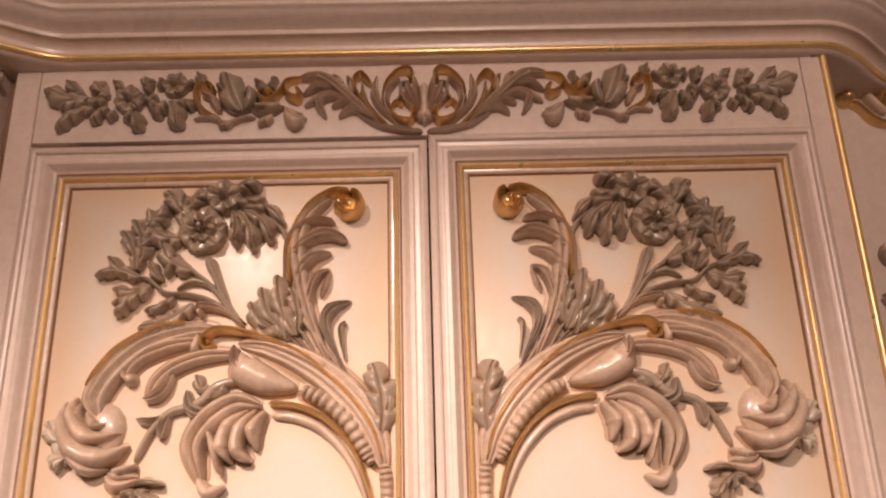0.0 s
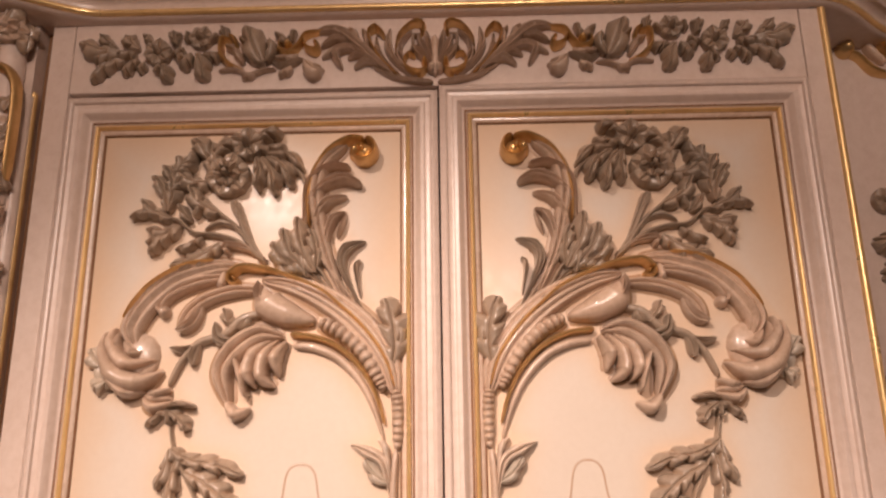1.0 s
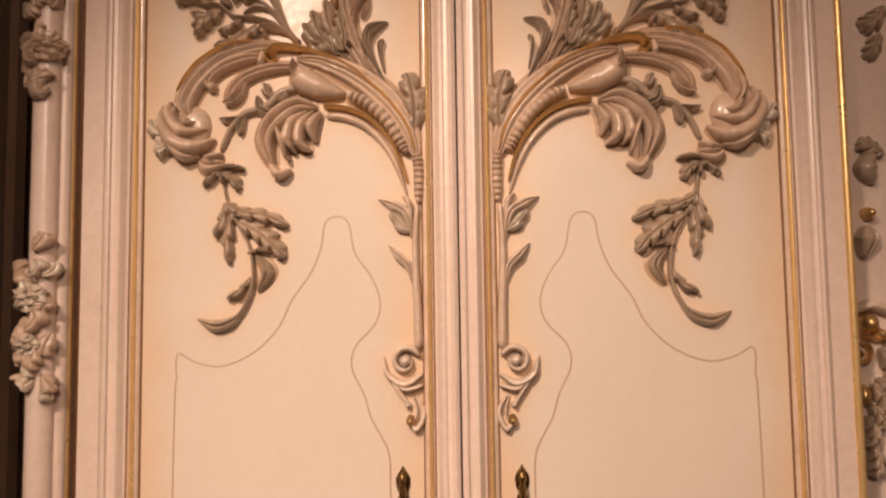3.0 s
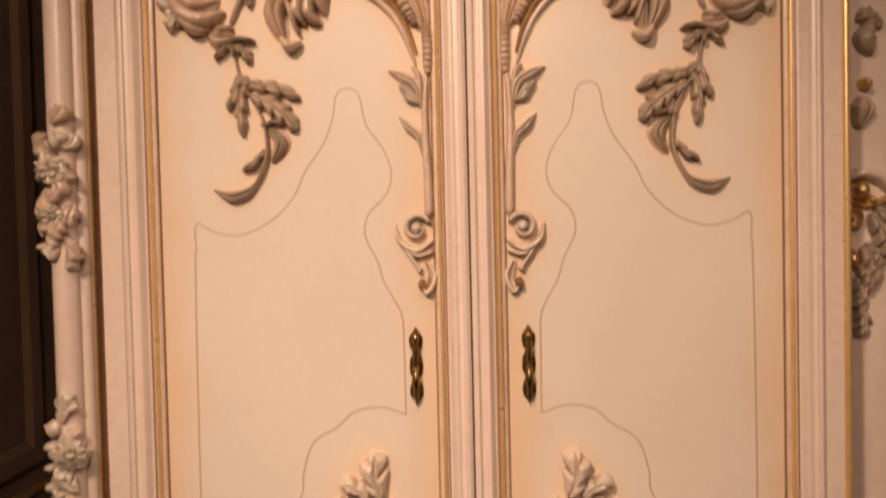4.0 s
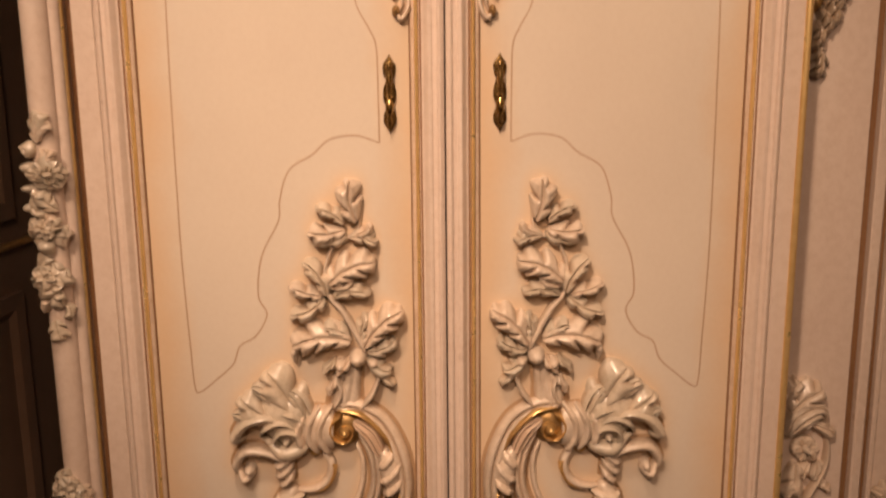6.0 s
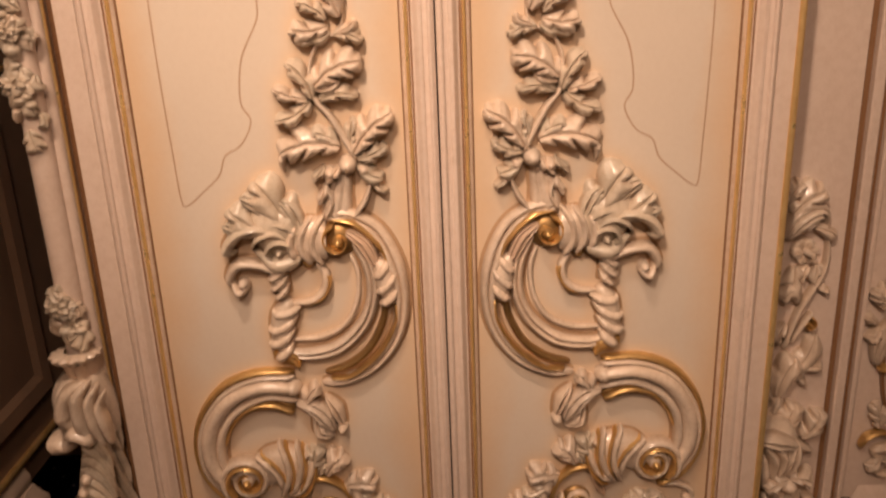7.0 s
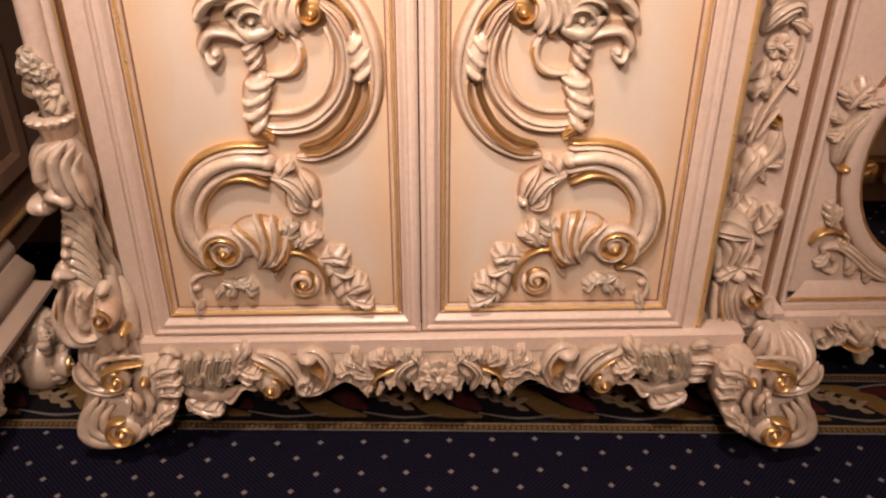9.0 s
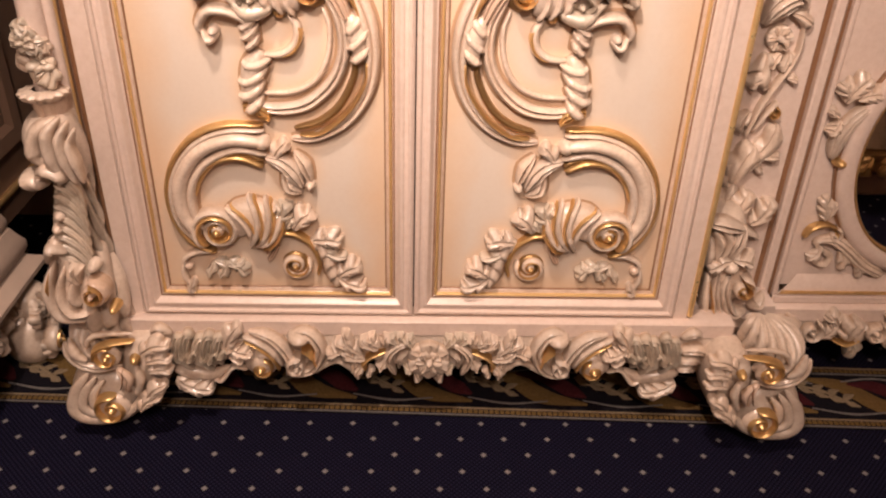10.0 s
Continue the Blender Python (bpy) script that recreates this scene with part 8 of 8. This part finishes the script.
APRON.append(stem("gilt_edge", GOLD, [(-0.235, 0.175), (-0.215, 0.169), (-0.208, 0.137)], [0.0021, 0.0045, 0.0024], 0.041, y0=-0.034, parent=wardrobe))
APRON.append(volute("apron_volute", CREAM, (-0.244, 0.138), 0.0189, 1.4, 60, 1, 0.0091, 0.036, eye=0.3, y0=-0.034, parent=wardrobe))
APRON.append(dome("scroll_ground", CREAM, (-0.311, 0.136), 0.034, 0.022, squash=0.9, y0=-0.034, parent=wardrobe))
APRON.append(volute("gilt_volute", GOLD, (-0.311, 0.130), 0.0235, 1.2, 80, -1, 0.0088, 0.027, eye=0, y0=-0.034, parent=wardrobe))
APRON.append(dome("gilt_knob", GOLD, (-0.311, 0.130), 0.0115, 0.036, squash=1.0, y0=-0.034, parent=wardrobe))
APRON.append(stem("gilt_edge", GOLD, [(-0.340, 0.192), (-0.312, 0.180), (-0.288, 0.158), (-0.277, 0.124)], [0.003, 0.0062, 0.0078, 0.004], 0.031, label="gilded scroll edge", y0=-0.034, parent=wardrobe))
APRON.append(stem("apron_scroll", CREAM, [(-0.342, 0.199), (-0.312, 0.189), (-0.286, 0.166), (-0.271, 0.130)], [0.008, 0.016, 0.018, 0.008], 0.027, y0=-0.034, parent=wardrobe))
APRON.append(stem("apron_scroll", CREAM, [(-0.330, 0.208), (-0.296, 0.204), (-0.270, 0.178), (-0.257, 0.140), (-0.266, 0.104)], [0.007, 0.019, 0.023, 0.020, 0.008], 0.029, flutes=1, y0=-0.034, parent=wardrobe))
APRON.append(leaf("apron_leaf", CREAM, (-0.372, 0.158), (-0.344, 0.227), 0.0322, 0.026, 0.1, 2, y0=-0.034, parent=wardrobe))
APRON.append(leaf("apron_leaf", CREAM, (-0.363, 0.174), (-0.324, 0.17), 0.0336, 0.03, -0.1, 2, y0=-0.034, parent=wardrobe))
APRON.append(leaf("apron_leaf", CREAM, (-0.369, 0.154), (-0.341, 0.145), 0.0245, 0.026, 0.1, 1, y0=-0.034, parent=wardrobe))
APRON.append(leaf("apron_leaf", CREAM, (-0.376, 0.154), (-0.363, 0.181), 0.021, 0.026, 0.1, 1, y0=-0.034, parent=wardrobe))
APRON.append(leaf("apron_leaf", CREAM, (-0.469, 0.101), (-0.405, 0.081), 0.0364, 0.028, -0.12, 3, y0=-0.034, parent=wardrobe))
APRON.append(leaf("apron_leaf", CREAM, (-0.473, 0.099), (-0.441, 0.079), 0.0231, 0.024, -0.1, 2, y0=-0.034, parent=wardrobe))
APRON.append(leaf("apron_leaf", ASH, (-0.389, 0.167), (-0.399, 0.14), 0.0196, 0.026, 0.1, 1, y0=-0.034, parent=wardrobe))
APRON.append(stem("arch_edge", CREAM, [(-0.338, 0.119), (-0.363, 0.127), (-0.388, 0.096), (-0.406, 0.102)], [0.0049, 0.0091, 0.0105, 0.0056], 0.0192, y0=-0.034, parent=wardrobe))
APRON.append(stem("apron_ground", CREAM, [(-0.477, 0.12), (-0.443, 0.11), (-0.403, 0.106), (-0.372, 0.124)], [0.021, 0.0294, 0.0245, 0.0105], 0.0160, y0=-0.034, parent=wardrobe))
APRON.append(stem("foot_curl", CREAM, [(-0.47, 0.174), (-0.499, 0.18), (-0.524, 0.163)], [0.0163, 0.0226, 0.0092], 0.0272, flutes=1, y0=-0.034, parent=wardrobe))
APRON.append(stem("foot_curl", CREAM, [(-0.47, 0.15), (-0.494, 0.155), (-0.517, 0.145)], [0.0144, 0.0184, 0.008], 0.0256, flutes=1, y0=-0.034, parent=wardrobe))
APRON.append(stem("foot_curl", CREAM, [(-0.469, 0.129), (-0.49, 0.135), (-0.507, 0.124)], [0.0126, 0.0161, 0.007], 0.0240, flutes=1, y0=-0.034, parent=wardrobe))
APRON.append(stem("foot_curl", CREAM, [(-0.468, 0.202), (-0.488, 0.215), (-0.508, 0.204)], [0.0105, 0.0189, 0.0077], 0.0240, flutes=1, y0=-0.034, parent=wardrobe))
for ob in each(APRON):
    ob.matrix_basis = Matrix.Translation((0.033, 0, 0))
    mirrored(ob, wardrobe, 0.033)


# ---- cabinet along the side wall ----
def side_cabinet():
    cab = empty("side_cabinet", "shaded ivory cabinet with gilded panels and carved plinth", "cabinet")
    xf, y1 = -0.800, 0.170
    # body, frames and mouldings are ivory; their shade is in the colour
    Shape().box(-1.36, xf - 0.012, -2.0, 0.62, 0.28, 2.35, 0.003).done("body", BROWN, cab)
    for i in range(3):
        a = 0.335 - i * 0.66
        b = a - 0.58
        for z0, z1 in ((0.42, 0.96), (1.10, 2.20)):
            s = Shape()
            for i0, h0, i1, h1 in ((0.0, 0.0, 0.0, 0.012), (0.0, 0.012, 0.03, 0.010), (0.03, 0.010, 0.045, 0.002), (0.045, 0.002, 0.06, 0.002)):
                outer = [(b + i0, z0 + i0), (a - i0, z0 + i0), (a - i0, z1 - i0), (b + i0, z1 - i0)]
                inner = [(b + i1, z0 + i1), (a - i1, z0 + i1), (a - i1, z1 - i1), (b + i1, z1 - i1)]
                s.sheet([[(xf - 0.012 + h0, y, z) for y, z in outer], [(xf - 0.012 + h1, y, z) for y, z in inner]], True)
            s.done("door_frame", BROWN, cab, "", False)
    for z, mat in ((0.340, GOLD), (1.050, GOLD)):
        s = Shape()
        s.turned((xf - 0.008, 0, z), [(-2.0, 0.007), (0.60, 0.007)], 10, 1)
        s.done("gilded_bead", GOLD, cab)
    line = [(xf - 0.012, -2.0, 1, 0), (xf - 0.012, y1, 1, 0), (xf - 0.2, y1 + 0.001, 0, 1)]
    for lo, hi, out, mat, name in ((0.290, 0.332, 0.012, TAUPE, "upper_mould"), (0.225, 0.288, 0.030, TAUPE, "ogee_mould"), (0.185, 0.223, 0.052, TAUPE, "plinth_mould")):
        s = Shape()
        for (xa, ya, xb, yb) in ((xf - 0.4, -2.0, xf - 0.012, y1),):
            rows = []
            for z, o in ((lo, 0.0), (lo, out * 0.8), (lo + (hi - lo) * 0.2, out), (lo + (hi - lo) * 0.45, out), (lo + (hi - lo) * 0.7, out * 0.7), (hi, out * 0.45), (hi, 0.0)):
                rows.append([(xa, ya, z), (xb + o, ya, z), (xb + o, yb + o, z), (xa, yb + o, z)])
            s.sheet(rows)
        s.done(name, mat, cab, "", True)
    rng = random.Random(8)
    c = bulge((-0.790, 0.135, 0.060), (0.050, 0.050, 0.058), "foot", CREAM, cab, 0, "carved scroll foot in ivory")
    bulge((-0.788, 0.150, 0.140), (0.040, 0.044, 0.036), "roll", CREAM, c, 0)
    turn = Matrix.Rotation(radians(90), 4, "Z")

    def sideways(carving, name, mat, parent, x):
        """A carving that faces the room from the cabinet's side."""
        ob = carving.done(name, mat, parent, "", True, 62)
        ob.matrix_basis = Matrix.Translation((x, 0, 0)) @ turn
        return ob

    for k in range(14):
        y, z = 0.165 - 0.010 * (k % 7) - 0.012 * rng.random(), 0.020 + 0.085 * (k // 7) + 0.030 * rng.random()
        sideways(Carving(0).acanthus((y, z), (y + rng.uniform(-0.03, 0.02), z + rng.uniform(0.030, 0.050)), 0.034, 0.018, rng.uniform(-0.2, 0.2), 2), "foot_leaf", CREAM, c, -0.752)
    sideways(Carving(0).volute((0.125, 0.058), 0.030, 1.4, 70, 1, 0.013, 0.026), "foot_volute", CREAM, c, -0.748)
    sideways(Carving(0).volute((0.125, 0.058), 0.022, 1.3, 70, 1, 0.006, 0.030), "gilded_volute", GOLD, c, -0.748)
    for k in range(52):
        y = 0.170 - k * 0.024
        z = 0.150 + 0.020 * math.sin(k * 1.7)
        sideways(Carving(0).acanthus((y, z), (y + rng.uniform(-0.034, 0.034), z + rng.choice((-0.046, -0.036, 0.032))), 0.040, rng.uniform(0.018, 0.028), rng.uniform(-0.2, 0.2), 2), "apron_leaf", CREAM if k % 3 else ASH, cab, -0.800)
        if k % 5 == 2:
            sideways(Carving(0).volute((y, 0.138), 0.026, 1.3, 60, 1 if k % 2 else -1, 0.012, 0.026), "apron_volute", CREAM, cab, -0.800)
    Shape().box(-1.3, xf - 0.004, -2.0, 0.16, 0.10, 0.186).done("apron_board", CREAM, cab)


side_cabinet()


# ---- bench that shows in the oval mirror ----
def bench():
    seat = empty("bench", "low beige upholstered bench with brown base and gilded apron", "bench")
    seat.matrix_world = pose(1.78, -0.72, 0, 0, 0, 180)
    half, deep = 0.54, 0.50
    Shape().box(-half, half, 0.02, deep, 0.002, 0.085, 0.008).done("base", BROWN, seat)
    Shape().box(-half - 0.01, half + 0.01, 0.006, deep, 0.0855, 0.150, 0.006).done("apron", OLD_GOLD, seat)
    for i in range(18):
        u = -half + 0.03 + i * 0.0605
        Carving(0.006).trefoil((u, 0.142), (u + 0.010 * (-1) ** i, 0.080), 0.050, 0.022, 0.1).done("apron_leaf", GOLD, seat, "", True, 62)
    rows = []
    for z, e in ((0.1505, 0.010), (0.158, 0.0), (0.30, 0.0), (0.345, 0.008), (0.370, 0.030), (0.378, 0.070), (0.380, 0.20)):
        ring = []
        for k in range(48):
            a = 2 * math.pi * k / 48
            c, s = math.cos(a), math.sin(a)
            ring.append(((half - e) * math.copysign(abs(c) ** 0.25, c), 0.02 + deep / 2 + (deep / 2 - e) * math.copysign(abs(s) ** 0.25, s), z))
        rows.append(ring)
    cushion = Shape()
    cushion.sheet(rows, True)
    cushion.f.append(tuple(range(len(cushion.v) - 48, len(cushion.v))))
    cushion.done("cushion", WOOL_SEAT, seat, "beige upholstered cushion")


bench()
